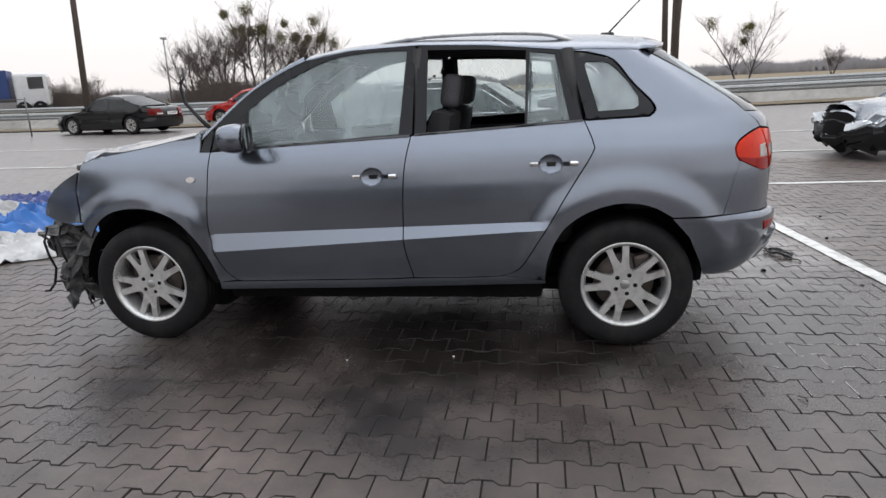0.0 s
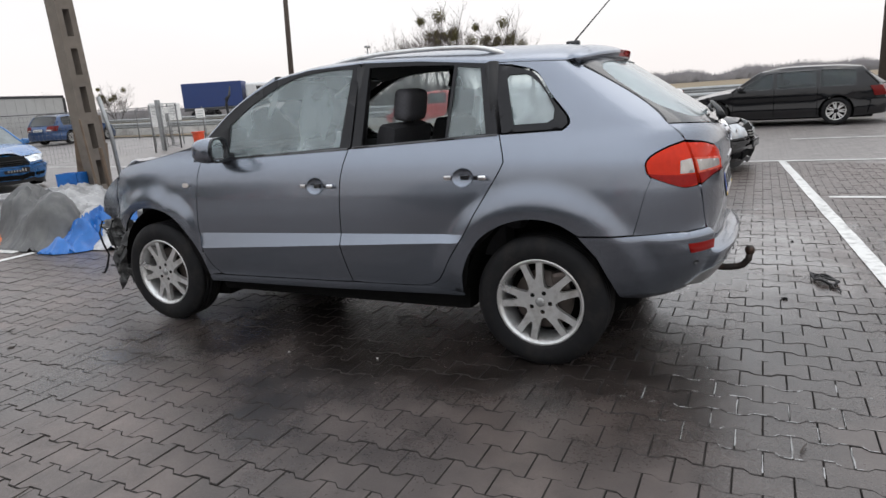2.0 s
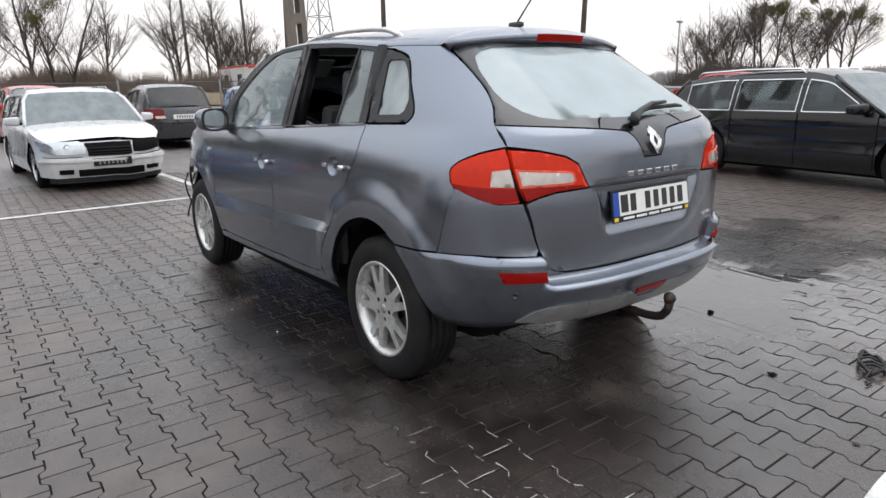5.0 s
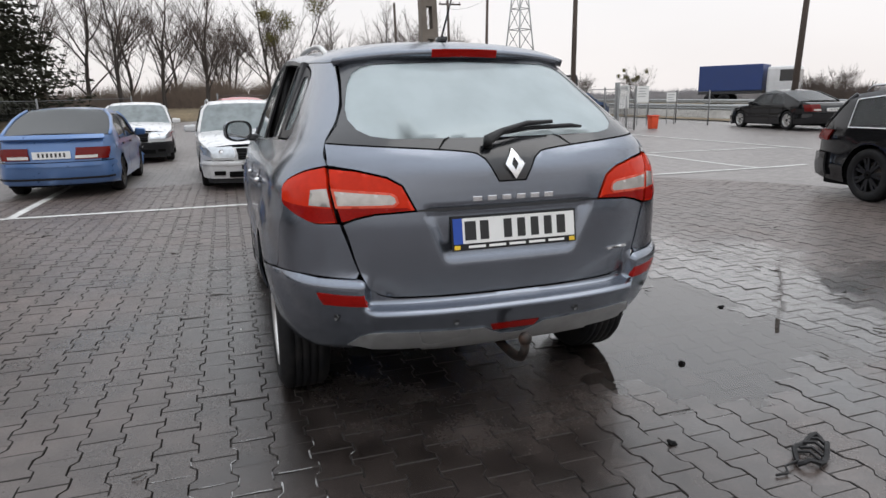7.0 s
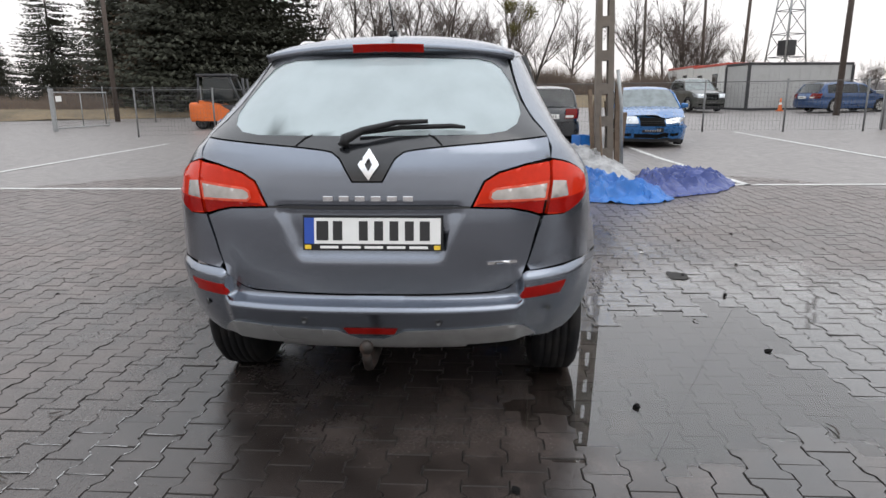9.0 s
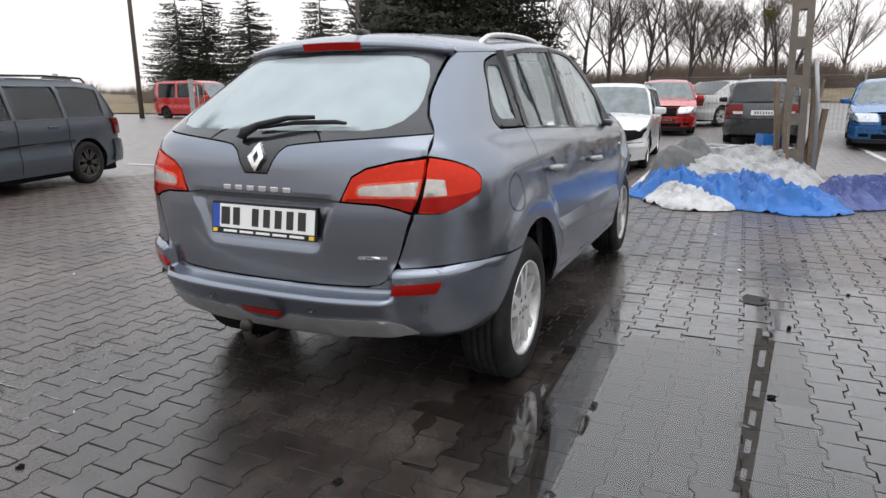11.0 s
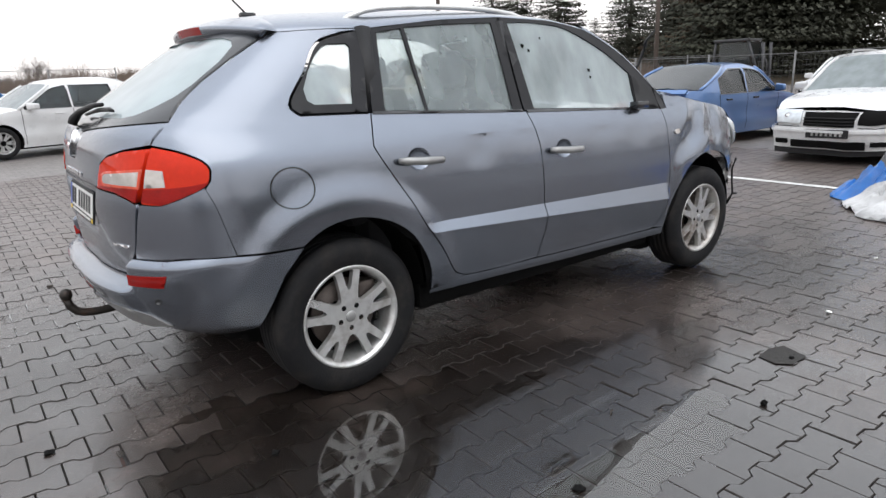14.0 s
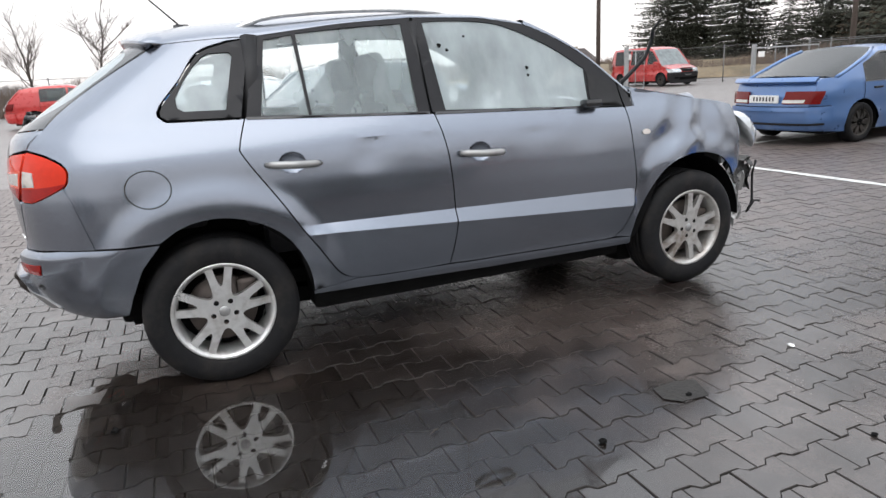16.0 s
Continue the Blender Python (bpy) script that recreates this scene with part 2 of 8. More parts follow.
def tube(points, radius, sides=8, closed=False):
    """A bent round bar; radius may be a number or one for each point."""
    pts = [Vector(p) for p in points]
    rs = radius if isinstance(radius, (list, tuple)) else [radius] * len(pts)
    verts, faces = [], []
    up = Vector((0.123, 0.31, 0.94)).normalized()
    n = len(pts)
    for i, p in enumerate(pts):
        a = pts[(i - 1) % n] if (i > 0 or closed) else p
        b = pts[(i + 1) % n] if (i < n - 1 or closed) else p
        t = (b - a).normalized()
        s = t.cross(up)
        if s.length < 0.05:
            s = t.cross(Vector((1, 0, 0)))
        s.normalize()
        q = s.cross(t)
        for k in range(sides):
            c = 2 * math.pi * k / sides
            verts.append(p + (s * math.cos(c) + q * math.sin(c)) * rs[i])
    for i in range(n if closed else n - 1):
        j = (i + 1) % n
        for k in range(sides):
            k2 = (k + 1) % sides
            faces.append((i * sides + k, i * sides + k2, j * sides + k2, j * sides + k))
    if not closed:
        faces.append(tuple(range(sides - 1, -1, -1)))
        faces.append(tuple((n - 1) * sides + k for k in range(sides)))
    return verts, faces


def lathe(profile, segs=40, axis="y"):
    """Turn (r, h) points about an axis: closed loop of points gives a ring."""
    verts, faces = [], []
    n = len(profile)
    for i in range(segs):
        a = 2 * math.pi * i / segs
        for r, h in profile:
            verts.append((r * math.cos(a), h, r * math.sin(a)) if axis == "y" else (r * math.cos(a), r * math.sin(a), h))
    for i in range(segs):
        j = (i + 1) % segs
        for k in range(n - 1):
            faces.append((i * n + k, i * n + k + 1, j * n + k + 1, j * n + k))
    return verts, faces


def curve(pts, step=0.02):
    """A smooth open line through the points."""
    p = [Vector((*q, 0)) for q in pts]
    p = [2 * p[0] - p[1]] + p + [2 * p[-1] - p[-2]]
    out = []
    for i in range(1, len(p) - 2):
        a, b, c, d = p[i - 1], p[i], p[i + 1], p[i + 2]
        n = max(int((c - b).length / step), 1)
        for k in range(n):
            t = k / n
            q = 0.5 * (2 * b + (c - a) * t + (2 * a - 5 * b + 4 * c - d) * t * t + (3 * b - a - 3 * c + d) * t ** 3)
            out.append((q.x, q.y))
    out.append(tuple(pts[-1]))
    return out


def dense(loop, step):
    out = []
    n = len(loop)
    for i in range(n):
        a, b = loop[i], loop[(i + 1) % n]
        k = max(int(math.hypot(b[0] - a[0], b[1] - a[1]) / step), 1)
        for j in range(k):
            out.append((a[0] + (b[0] - a[0]) * j / k, a[1] + (b[1] - a[1]) * j / k))
    return out


def area2(loop):
    return sum(loop[i][0] * loop[(i + 1) % len(loop)][1] - loop[(i + 1) % len(loop)][0] * loop[i][1] for i in range(len(loop)))


def inset(loop, d):
    """Moves a closed line inwards by d."""
    s = 1 if area2(loop) > 0 else -1
    out, n = [], len(loop)
    for i in range(n):
        a, b, c = loop[i - 1], loop[i], loop[(i + 1) % n]
        e1, e2 = Vector((b[0] - a[0], b[1] - a[1])), Vector((c[0] - b[0], c[1] - b[1]))
        if e1.length < 1e-7 or e2.length < 1e-7:
            continue
        n1, n2 = Vector((-e1.y, e1.x)).normalized() * s, Vector((-e2.y, e2.x)).normalized() * s
        m = n1 + n2
        m = n1 if m.length < 0.3 else m / max(m.dot(n1), 0.5)
        out.append((b[0] + m.x * d, b[1] + m.y * d))
    return out


def inside(loops, pts):
    """Even-odd test of many points against several closed lines at once."""
    pts = np.asarray(pts, float).reshape(-1, 2)
    res = np.zeros(len(pts), bool)
    for loop in loops:
        a = np.asarray(loop, float)
        b = np.roll(a, -1, axis=0)
        for (x1, y1), (x2, y2) in zip(a, b):
            if y1 == y2:
                continue
            c = ((y1 > pts[:, 1]) != (y2 > pts[:, 1])) & (pts[:, 0] < (x2 - x1) * (pts[:, 1] - y1) / (y2 - y1) + x1)
            res ^= c
    return res


def sheet(outer, place, holes=(), step=0.03, flange=0.0, back=None, gap=0.0, edge_step=None, creases=()):
    """A panel: the region inside outer and outside the holes, bent into space by place(a, b), with its rims turned in by flange. back(a, b) gives the inward way."""
    es = edge_step or step
    loops = [dense(inset(outer, gap) if gap else outer, es)] + [dense(inset(h, -gap) if gap else h, es) for h in holes]
    coords, edges = [], []
    for lp in loops:
        s = len(coords)
        coords += lp
        edges += [(s + i, s + (i + 1) % len(lp)) for i in range(len(lp))]
    for line in creases:
        s, pts = len(coords), [p for p in line if inside(loops, [p])[0]]
        coords += pts
        edges += [(s + i, s + i + 1) for i in range(len(pts) - 1)]
    rim = np.array(coords)
    lo, hi = rim.min(axis=0), rim.max(axis=0)
    gx, gy = np.arange(lo[0] + step / 2, hi[0], step), np.arange(lo[1] + step / 2, hi[1], step)
    if len(gx) and len(gy):
        g = np.array([(x + (step / 2 if j % 2 else 0), y) for j, y in enumerate(gy) for x in gx])
        g = g[inside(loops, g)]
        if len(g):
            keep = np.ones(len(g), bool)
            for i in range(0, len(g), 500):
                d = ((g[i:i + 500, None, :] - rim[None, :, :]) ** 2).sum(-1).min(1)
                keep[i:i + 500] = d > (0.45 * es) ** 2
            coords += [tuple(q) for q in g[keep]]
    vs, _, fs, *_ = delaunay_2d_cdt([Vector(c) for c in coords], edges, [], 0, 1e-7)
    cen = np.array([[sum(vs[i][k] for i in f) / len(f) for k in (0, 1)] for f in fs])
    ok = inside(loops, cen)
    faces = [tuple(f) for f, o in zip(fs, ok) if o]
    used = sorted({i for f in faces for i in f})
    at = {i: k for k, i in enumerate(used)}
    flat = [tuple(vs[i]) for i in used]
    faces = [tuple(at[i] for i in f) for f in faces]
    verts = [Vector(place(a, b)) for a, b in flat]
    if flange:
        count = {}
        for f in faces:
            for i in range(len(f)):
                k = (f[i], f[(i + 1) % len(f)])
                count[tuple(sorted(k))] = count.get(tuple(sorted(k)), []) + [k]
        ring = {}

        def twin(i):
            if i not in ring:
                p = verts[i]
                verts.append(p.copy())
                q = Vector(back(*flat[i])) * flange
                verts.append(p + q)
                ring[i] = (len(verts) - 2, len(verts) - 1)
            return ring[i]
        for k, l in list(count.items()):
            if len(l) == 1:
                (a0, a1), (b0, b1) = twin(l[0][0]), twin(l[0][1])
                faces.append((b0, a0, a1, b1))
    return verts, faces


def grid(f, us, vs, flip=False):
    verts = [Vector(f(u, v)) for u in us for v in vs]
    n = len(vs)
    faces = []
    for i in range(len(us) - 1):
        for j in range(n - 1):
            q = (i * n + j, (i + 1) * n + j, (i + 1) * n + j + 1, i * n + j + 1)
            faces.append(q[::-1] if flip else q)
    return verts, faces


def solid(vf, d):
    """Gives a sheet thickness d against its normals: front, back and rims."""
    verts, faces = vf
    bm = bmesh.new()
    bv = [bm.verts.new(v) for v in verts]
    for f in faces:
        try:
            bm.faces.new([bv[i] for i in f])
        except ValueError:
            pass
    bmesh.ops.delete(bm, geom=[v for v in bm.verts if not v.link_faces], context="VERTS")
    bmesh.ops.recalc_face_normals(bm, faces=bm.faces)
    bm.normal_update()
    front = list(bm.faces)
    back = {v: bm.verts.new(v.co - v.normal * d) for v in list(bm.verts)}
    rim = [(e.link_loops[0].vert, e.link_loops[0].link_loop_next.vert) for e in bm.edges if len(e.link_faces) == 1]
    for f in front:
        bm.faces.new([back[v] for v in reversed(f.verts)])
    for a, b in rim:
        bm.faces.new((b, a, back[a], back[b]))
    return bm


def merge(*vfs):
    verts, faces = [], []
    for v, f in vfs:
        s = len(verts)
        verts += list(v)
        faces += [tuple(i + s for i in q) for q in f]
    return verts, faces
# ---- shape of the main car's shell: half width over (x, z), rear face over (y, z) ----
def smoothstep(a, b, x):
    t = min(max((x - a) / (b - a), 0.0), 1.0)
    return t * t * (3 - 2 * t)


def soft_table(knots, lo, hi, sigma, n=400):
    zs = np.linspace(lo, hi, n)
    v = np.interp(zs, [k[0] for k in knots], [k[1] for k in knots])
    w = int(3 * sigma / (zs[1] - zs[0])) + 1
    g = np.exp(-0.5 * ((np.arange(-w, w + 1) * (zs[1] - zs[0])) / sigma) ** 2)
    v = np.convolve(np.pad(v, w, mode="edge"), g / g.sum(), mode="valid")
    return zs, v


SIDE = soft_table([(0.20, 0.80), (0.29, 0.83), (0.325, 0.872), (0.36, 0.885), (0.42, 0.891), (0.5, 0.896), (0.6, 0.899), (0.68, 0.902),
                   (0.78, 0.903), (0.88, 0.899), (0.965, 0.8895), (1.0, 0.8835), (1.04, 0.874), (1.08, 0.857), (1.12, 0.835), (1.15, 0.812),
                   (1.25, 0.777), (1.4, 0.723), (1.5, 0.687), (1.6, 0.648), (1.75, 0.59)], 0.2, 1.75, 0.011)
TAIL = soft_table([(0.20, 1.92), (0.33, 2.058), (0.40, 2.138), (0.47, 2.190), (0.53, 2.220), (0.572, 2.238), (0.581, 2.226), (0.586, 2.185), (0.592, 2.155),
                   (0.70, 2.166), (0.80, 2.174), (0.90, 2.178), (1.0, 2.172), (1.10, 2.165), (1.16, 2.135), (1.21, 2.075), (1.3, 1.945), (1.4, 1.80),
                   (1.5, 1.655), (1.6, 1.50), (1.75, 1.3)], 0.2, 1.75, 0.006, 800)


# towards the corners the bumper keeps its full depth up to the lamp panel
TAIL_CORNER = soft_table([(0.20, 1.93), (0.33, 2.055), (0.40, 2.122), (0.47, 2.168), (0.53, 2.194), (0.62, 2.214), (0.675, 2.217), (0.688, 2.208), (0.698, 2.188), (0.706, 2.172),
                          (0.80, 2.174), (0.90, 2.178), (1.0, 2.172), (1.10, 2.165), (1.16, 2.135), (1.21, 2.075), (1.3, 1.945), (1.4, 1.80),
                          (1.5, 1.655), (1.6, 1.50), (1.75, 1.3)], 0.2, 1.75, 0.006)


def ledge(x):
    """Upper and lower edge of the ledge pressed into the doors."""
    return 0.671 + 0.024 * x, 0.602 + 0.055 * x


def half_width(x, z):
    w = float(np.interp(z - 0.02 * x, SIDE[0], SIDE[1]))
    zt, zb = ledge(x)
    fade = smoothstep(-0.93, -0.89, x) * (1 - smoothstep(0.84, 1.0, x))
    if z < zt:
        w += 0.031 * fade * ((zt - z) / (zt - zb) if z > zb else max(1 - (zb - z) / (zb - 0.40), 0.0))
    for xw, own in ((-1.345, smoothstep(-0.89, -1.02, x)), (1.345, 1.0)):
        r = math.hypot(x - xw, z - 0.36)
        w += 0.025 * own * (1 - smoothstep(0.49, 0.61, r)) * smoothstep(0.30, 0.50, z)
    if x > 1.5 and z < 0.70:
        w -= 0.15 * smoothstep(1.5, 1.75, x) * (0.70 - z)
    if x < -1.1:
        w -= 0.14 * ((-1.1 - x) / 0.85) ** 2
    if x > 0.3:
        w -= min(max((z - 1.05) * 0.2, 0.0), 0.11) * min((x - 0.3) / 1.2, 1.3) ** 1.5
    return w


def corner(z, k=1.0):
    xe = float(np.interp(z, TAIL[0], TAIL[1])) * (1 - k) + float(np.interp(z, TAIL_CORNER[0], TAIL_CORNER[1])) * k
    n = 2.9 + 1.1 * smoothstep(1.08, 1.25, z)
    return xe, xe - 0.62, n


def side_y(x, z):
    w = half_width(x, z)
    xe, xc, n = corner(z)
    if x > xc:
        w *= max(1 - min((x - xc) / (xe - xc), 0.999) ** n, 0.0) ** (1 / n)
    return w


def rear_x(y, z):
    xe, xc, n = corner(z, smoothstep(0.555, 0.60, abs(y)))
    x = xe
    for _ in range(3):
        w = half_width(min(x, xe), z)
        x = xc + (xe - xc) * max(1 - min(abs(y) / w, 0.999) ** n, 0.0) ** (1 / n)
    return x


# ---- the damaged estate car in the middle ----
DENTS = {-1: [(-1.17, 0.86, 0.07, 0.010)],
         1: [(0.62, 0.985, 0.07, 0.006), (-0.62, 1.0, 0.10, 0.005), (-1.15, 0.88, 0.10, 0.018), (-1.42, 0.93, 0.10, 0.02)]}


def skin(x, z, s):
    w = side_y(x, z)
    for dx, dz, r, d in DENTS[s]:
        w -= d * math.exp(-((x - dx) ** 2 + ((z - dz) * 1.3) ** 2) / (r * r))
    if s > 0 and -0.55 < x < 0.95:
        # long crease below the windows, sharp along its upper edge
        k = smoothstep(-0.55, -0.2, x) * (1 - smoothstep(0.72, 0.95, x))
        d = 1.045 + 0.02 * x + 0.014 * noise.noise(Vector((x * 4, 0.3, 2.0))) - z
        if d > 0:
            w -= 0.010 * k * smoothstep(0, 0.012, d) * math.exp(-d / 0.05) * max(0.55 + 0.9 * noise.noise(Vector((x * 5, 1.5, 7.0))), 0.0)
    if s > 0 and x < -0.95:
        w += 0.020 * smoothstep(-0.95, -1.5, x) * noise.noise(Vector((x * 4.5, 3.1, z * 6.0))) * smoothstep(0.55, 0.8, z)
        # sharp buckles pressed into the wing
        ridge = 1 - 2 * abs(noise.noise(Vector((x * 3.4 + z * 1.5, 5.0, z * 4.6 + x * 2.0))))
        w += 0.018 * (ridge - 0.6) * smoothstep(-0.98, -1.25, x) * smoothstep(0.70, 0.86, z)
    return w


def side_place(s, out=0.0):
    return lambda x, z: (x, s * (skin(x, z, s) + out), z)


def side_back(s):
    def f(x, z):
        h = 0.004
        g = Vector((-(side_y(x + h, z) - side_y(x - h, z)) / (2 * h), 1.0, -(side_y(x, z + h) - side_y(x, z - h)) / (2 * h))).normalized()
        return (-g.x, -s * g.y, -g.z)
    return f


def flipped(vf):
    return vf[0], [tuple(reversed(f)) for f in vf[1]]


def side_panel(name, car, s, outer, mat, holes=(), step=0.03, out=0.0, gap=0.003, flange=0.014, label="", edge_step=None, creases=()):
    vf = sheet(outer, side_place(s, out), holes, step, flange, side_back(s), gap, edge_step, creases)
    ob = link(name, *(vf if s < 0 else flipped(vf)), mat, car, label)
    if creases:
        ob.data.set_sharp_from_angle(angle=radians(13))
    return ob


def recess(y, z):
    """The hollow round the number plate."""
    if z > 0.955 or z < 0.74:
        return 0.0
    half = 0.285 + (z - 0.757) * 0.36
    return 0.024 * (1 - smoothstep(half - 0.03, half, abs(y))) * smoothstep(0.745, 0.785, z) * (1 - smoothstep(0.946, 0.955, z))


def rear_place(out=0.0, dent=True):
    return lambda y, z: (rear_x(y, z) + out - (recess(y, z) if dent else 0.0), y, z)


def rear_panel(name, car, outer, mat, holes=(), step=0.03, out=0.0, gap=0.003, flange=0.014, label="", edge_step=None, dent=False):
    return link(name, *sheet(outer, rear_place(out, dent), holes, step, flange, lambda y, z: (-1, 0, 0), gap, edge_step), mat, car, label)


def both(pts):
    """The right half of an outline in (y, z), bottom last, completed to the left."""
    return list(pts) + [(-y, z) for y, z in reversed(pts) if abs(y) > 1e-6]


FRONT_EDGE = [(-0.882, 1.098), (-0.898, 0.918), (-0.92, 0.697), (-0.898, 0.567), (-0.848, 0.435), (-0.79, 0.380)]
B_LINE = [(0.242, 1.146), (0.214, 1.01), (0.2, 0.893), (0.19, 0.681), (0.195, 0.557), (0.229, 0.390)]
REAR_EDGE = [(1.135, 1.192), (1.177, 1.08), (1.167, 1.025), (1.035, 0.815), (0.964, 0.694), (0.891, 0.581), (0.801, 0.444), (0.711, 0.400), (0.60, 0.393)]
SEAM = [(-0.94, 1.165), (-0.87, 1.229), (-0.645, 1.417), (-0.354, 1.559), (-0.1, 1.60), (0.274, 1.61), (0.635, 1.591), (1.016, 1.550), (1.2, 1.545), (1.42, 1.533)]
TAIL_LINE = [(1.45, 1.532), (1.625, 1.432), (1.77, 1.342), (1.87, 1.268), (1.935, 1.205), (1.99, 1.155), (2.013, 1.124)]
ARCH_R = [(0.933, 0.374), (0.948, 0.489), (0.992, 0.595), (1.063, 0.683), (1.176, 0.749), (1.314, 0.781), (1.451, 0.764), (1.562, 0.704)]
ARCH_F = [(-0.900, 0.362), (-0.941, 0.502), (-1.007, 0.633), (-1.11, 0.739), (-1.238, 0.792), (-1.375, 0.801), (-1.52, 0.771), (-1.622, 0.701), (-1.68, 0.62)]
LAMP_FRONT = [(2.075, 0.912), (2.02, 0.907), (1.96, 0.932), (1.885, 0.968), (1.863, 0.995), (1.856, 1.030), (1.875, 1.066), (1.94, 1.102), (2.013, 1.124)]
SHUT = [(2.013, 1.124), (2.04, 1.061), (2.0735, 0.914), (2.093, 0.763), (2.102, 0.703)]
GLASS_LINE = [(0.683, 1.203), (0.46, 1.188), (0.25, 1.172), (0.135, 1.157), (0.105, 1.135), (0.056, 1.05)]
LAMP_GATE = [(0.686, 1.118), (0.591, 1.108), (0.487, 1.082), (0.432, 1.05), (0.412, 1.01), (0.384, 0.953), (0.535, 0.945), (0.60, 0.93), (0.651, 0.913), (0.667, 0.955), (0.679, 1.0), (0.690, 1.061)]
GATE_LOW = [(0.651, 0.910), (0.630, 0.84), (0.611, 0.763), (0.590, 0.703), (0.567, 0.66), (0.53, 0.634), (0.471, 0.619), (0.215, 0.613), (0.0, 0.612)]


def seam_z(x):
    return float(np.interp(x, [p[0] for p in SEAM], [p[1] for p in SEAM]))


ROOF_C = soft_table([(-0.6, 1.575), (-0.35, 1.618), (-0.2, 1.642), (0.0, 1.660), (0.4, 1.673), (0.9, 1.665), (1.33, 1.640), (1.5, 1.612)], -0.6, 1.5, 0.06)


def roof_point(x, p, drop=0.0):
    zs = seam_z(x)
    ys = side_y(x, zs)
    zc = float(np.interp(x, ROOF_C[0], ROOF_C[1]))
    return (x, ys * p, zs + (zc - zs) * max(1 - abs(p) ** 2.4, 0.0) ** 0.62 - drop)


def rim_face(radius, dish, parent, mat):
    """Alloy wheel face with five split spokes, in the plane of x and z, facing -y."""
    def ray(r, a):
        return (r * math.cos(radians(a)), r * math.sin(radians(a)))
    holes = []
    for k in range(5):
        a = 90 + 72 * k
        big = [ray(0.090, a + 36 - 9), ray(0.120, a + 36 - 15), ray(0.165, a + 36 - 18), ray(0.203, a + 36 - 19), ray(0.212, a + 36 - 15), ray(0.213, a + 36),
               ray(0.212, a + 36 + 15), ray(0.203, a + 36 + 19), ray(0.165, a + 36 + 18), ray(0.120, a + 36 + 15), ray(0.090, a + 36 + 9), ray(0.082, a + 36)]
        small = [ray(0.120, a), ray(0.126, a - 3), ray(0.145, a - 5.5), ray(0.170, a - 6.5), ray(0.204, a - 7.5), ray(0.211, a - 5), ray(0.211, a + 5), ray(0.204, a + 7.5), ray(0.170, a + 6.5), ray(0.145, a + 5.5), ray(0.126, a + 3)]
        holes += [big, small]
        holes.append([(0.053 * math.cos(radians(a + 36)) + 0.0125 * math.cos(b), 0.053 * math.sin(radians(a + 36)) + 0.0125 * math.sin(b)) for b in np.linspace(0, 2 * math.pi, 10, endpoint=False)])
    outer = [ray(radius, b) for b in range(0, 360, 6)]

    def place(x, z):
        r = math.hypot(x, z)
        return (x, -dish * (1 - ((r - 0.12) / 0.11) ** 2 * 0.55) , z)
    return link("rim_face", *sheet(outer, place, holes, 0.018, 0.028, lambda x, z: (0, 1, 0), 0.0, 0.012), mat, parent)


def make_wheel(car, x, s, z=0.345, alloy="alloy", steer=0.0, r=0.345, roll=0.0):
    """A wheel with its tyre outward on side s."""
    hub = part("wheel", box_bm((-0.06, 0.02, -0.06), (0.06, 0.12, 0.06), 0.02), M["cavity"], car)
    hub.matrix_basis = pose(x, s * 0.885, z, 0, 0, steer) @ (Matrix.Identity(4) if s < 0 else Matrix.Rotation(math.pi, 4, "Z")) @ Matrix.Rotation(radians(roll), 4, "Y")
    prof = [(0.226, 0.015), (0.232, 0.004), (0.245, 0.0), (0.285, -0.006), (0.315, 0.002), (0.333, 0.018)]
    for k in range(5):
        y0 = 0.028 + k * 0.034
        prof += [(r - 0.003 + 0.003 * (1 - abs(k - 2) / 2), y0), (r, y0 + 0.026), (r - 0.010, y0 + 0.028), (r - 0.010, y0 + 0.033)]
    prof += [(0.333, 0.205), (0.315, 0.218), (0.285, 0.224), (0.24, 0.218), (0.226, 0.205)]
    link("tyre", *lathe(prof, 64), M["tyre"], hub, "worn black rubber tyre, dirty sidewall")
    link("rim", *lathe([(0.222, 0.20), (0.205, 0.18), (0.195, 0.10), (0.203, 0.03), (0.216, 0.008), (0.228, 0.0), (0.231, 0.010), (0.226, 0.02)], 48), M[alloy], hub)
    face = rim_face(0.220, 0.004, hub, M[alloy])
    face.location = (0, 0.022, 0)
    cap = link("hub_cap", *lathe([(0.0, -0.004), (0.020, -0.003), (0.026, 0.002), (0.027, 0.02)], 16), M["silver"], hub)
    cap.location = (0, 0.018, 0)
    for k in range(5):
        a = radians(90 + 36 + 72 * k)
        bolt = link("wheel_bolt", *lathe([(0.0, 0.004), (0.006, 0.004), (0.007, 0.0), (0.0115, 0.0), (0.0125, 0.003), (0.0125, 0.02)], 8), M["iron"], hub)
        bolt.location = (0.053 * math.cos(a), 0.022, 0.053 * math.sin(a))
    link("brake_disc", *lathe([(0.03, 0.085), (0.155, 0.085), (0.156, 0.09), (0.156, 0.105), (0.03, 0.105)], 32), M["brake"], hub)
    cal = part("brake_caliper", box_bm((0.07, 0.06, 0.03), (0.16, 0.14, 0.13), 0.02), M["brake"], hub)
    link("inner_dish", *lathe([(0.0, 0.16), (0.2, 0.16), (0.205, 0.19)], 24), M["cavity"], hub)
    return hub


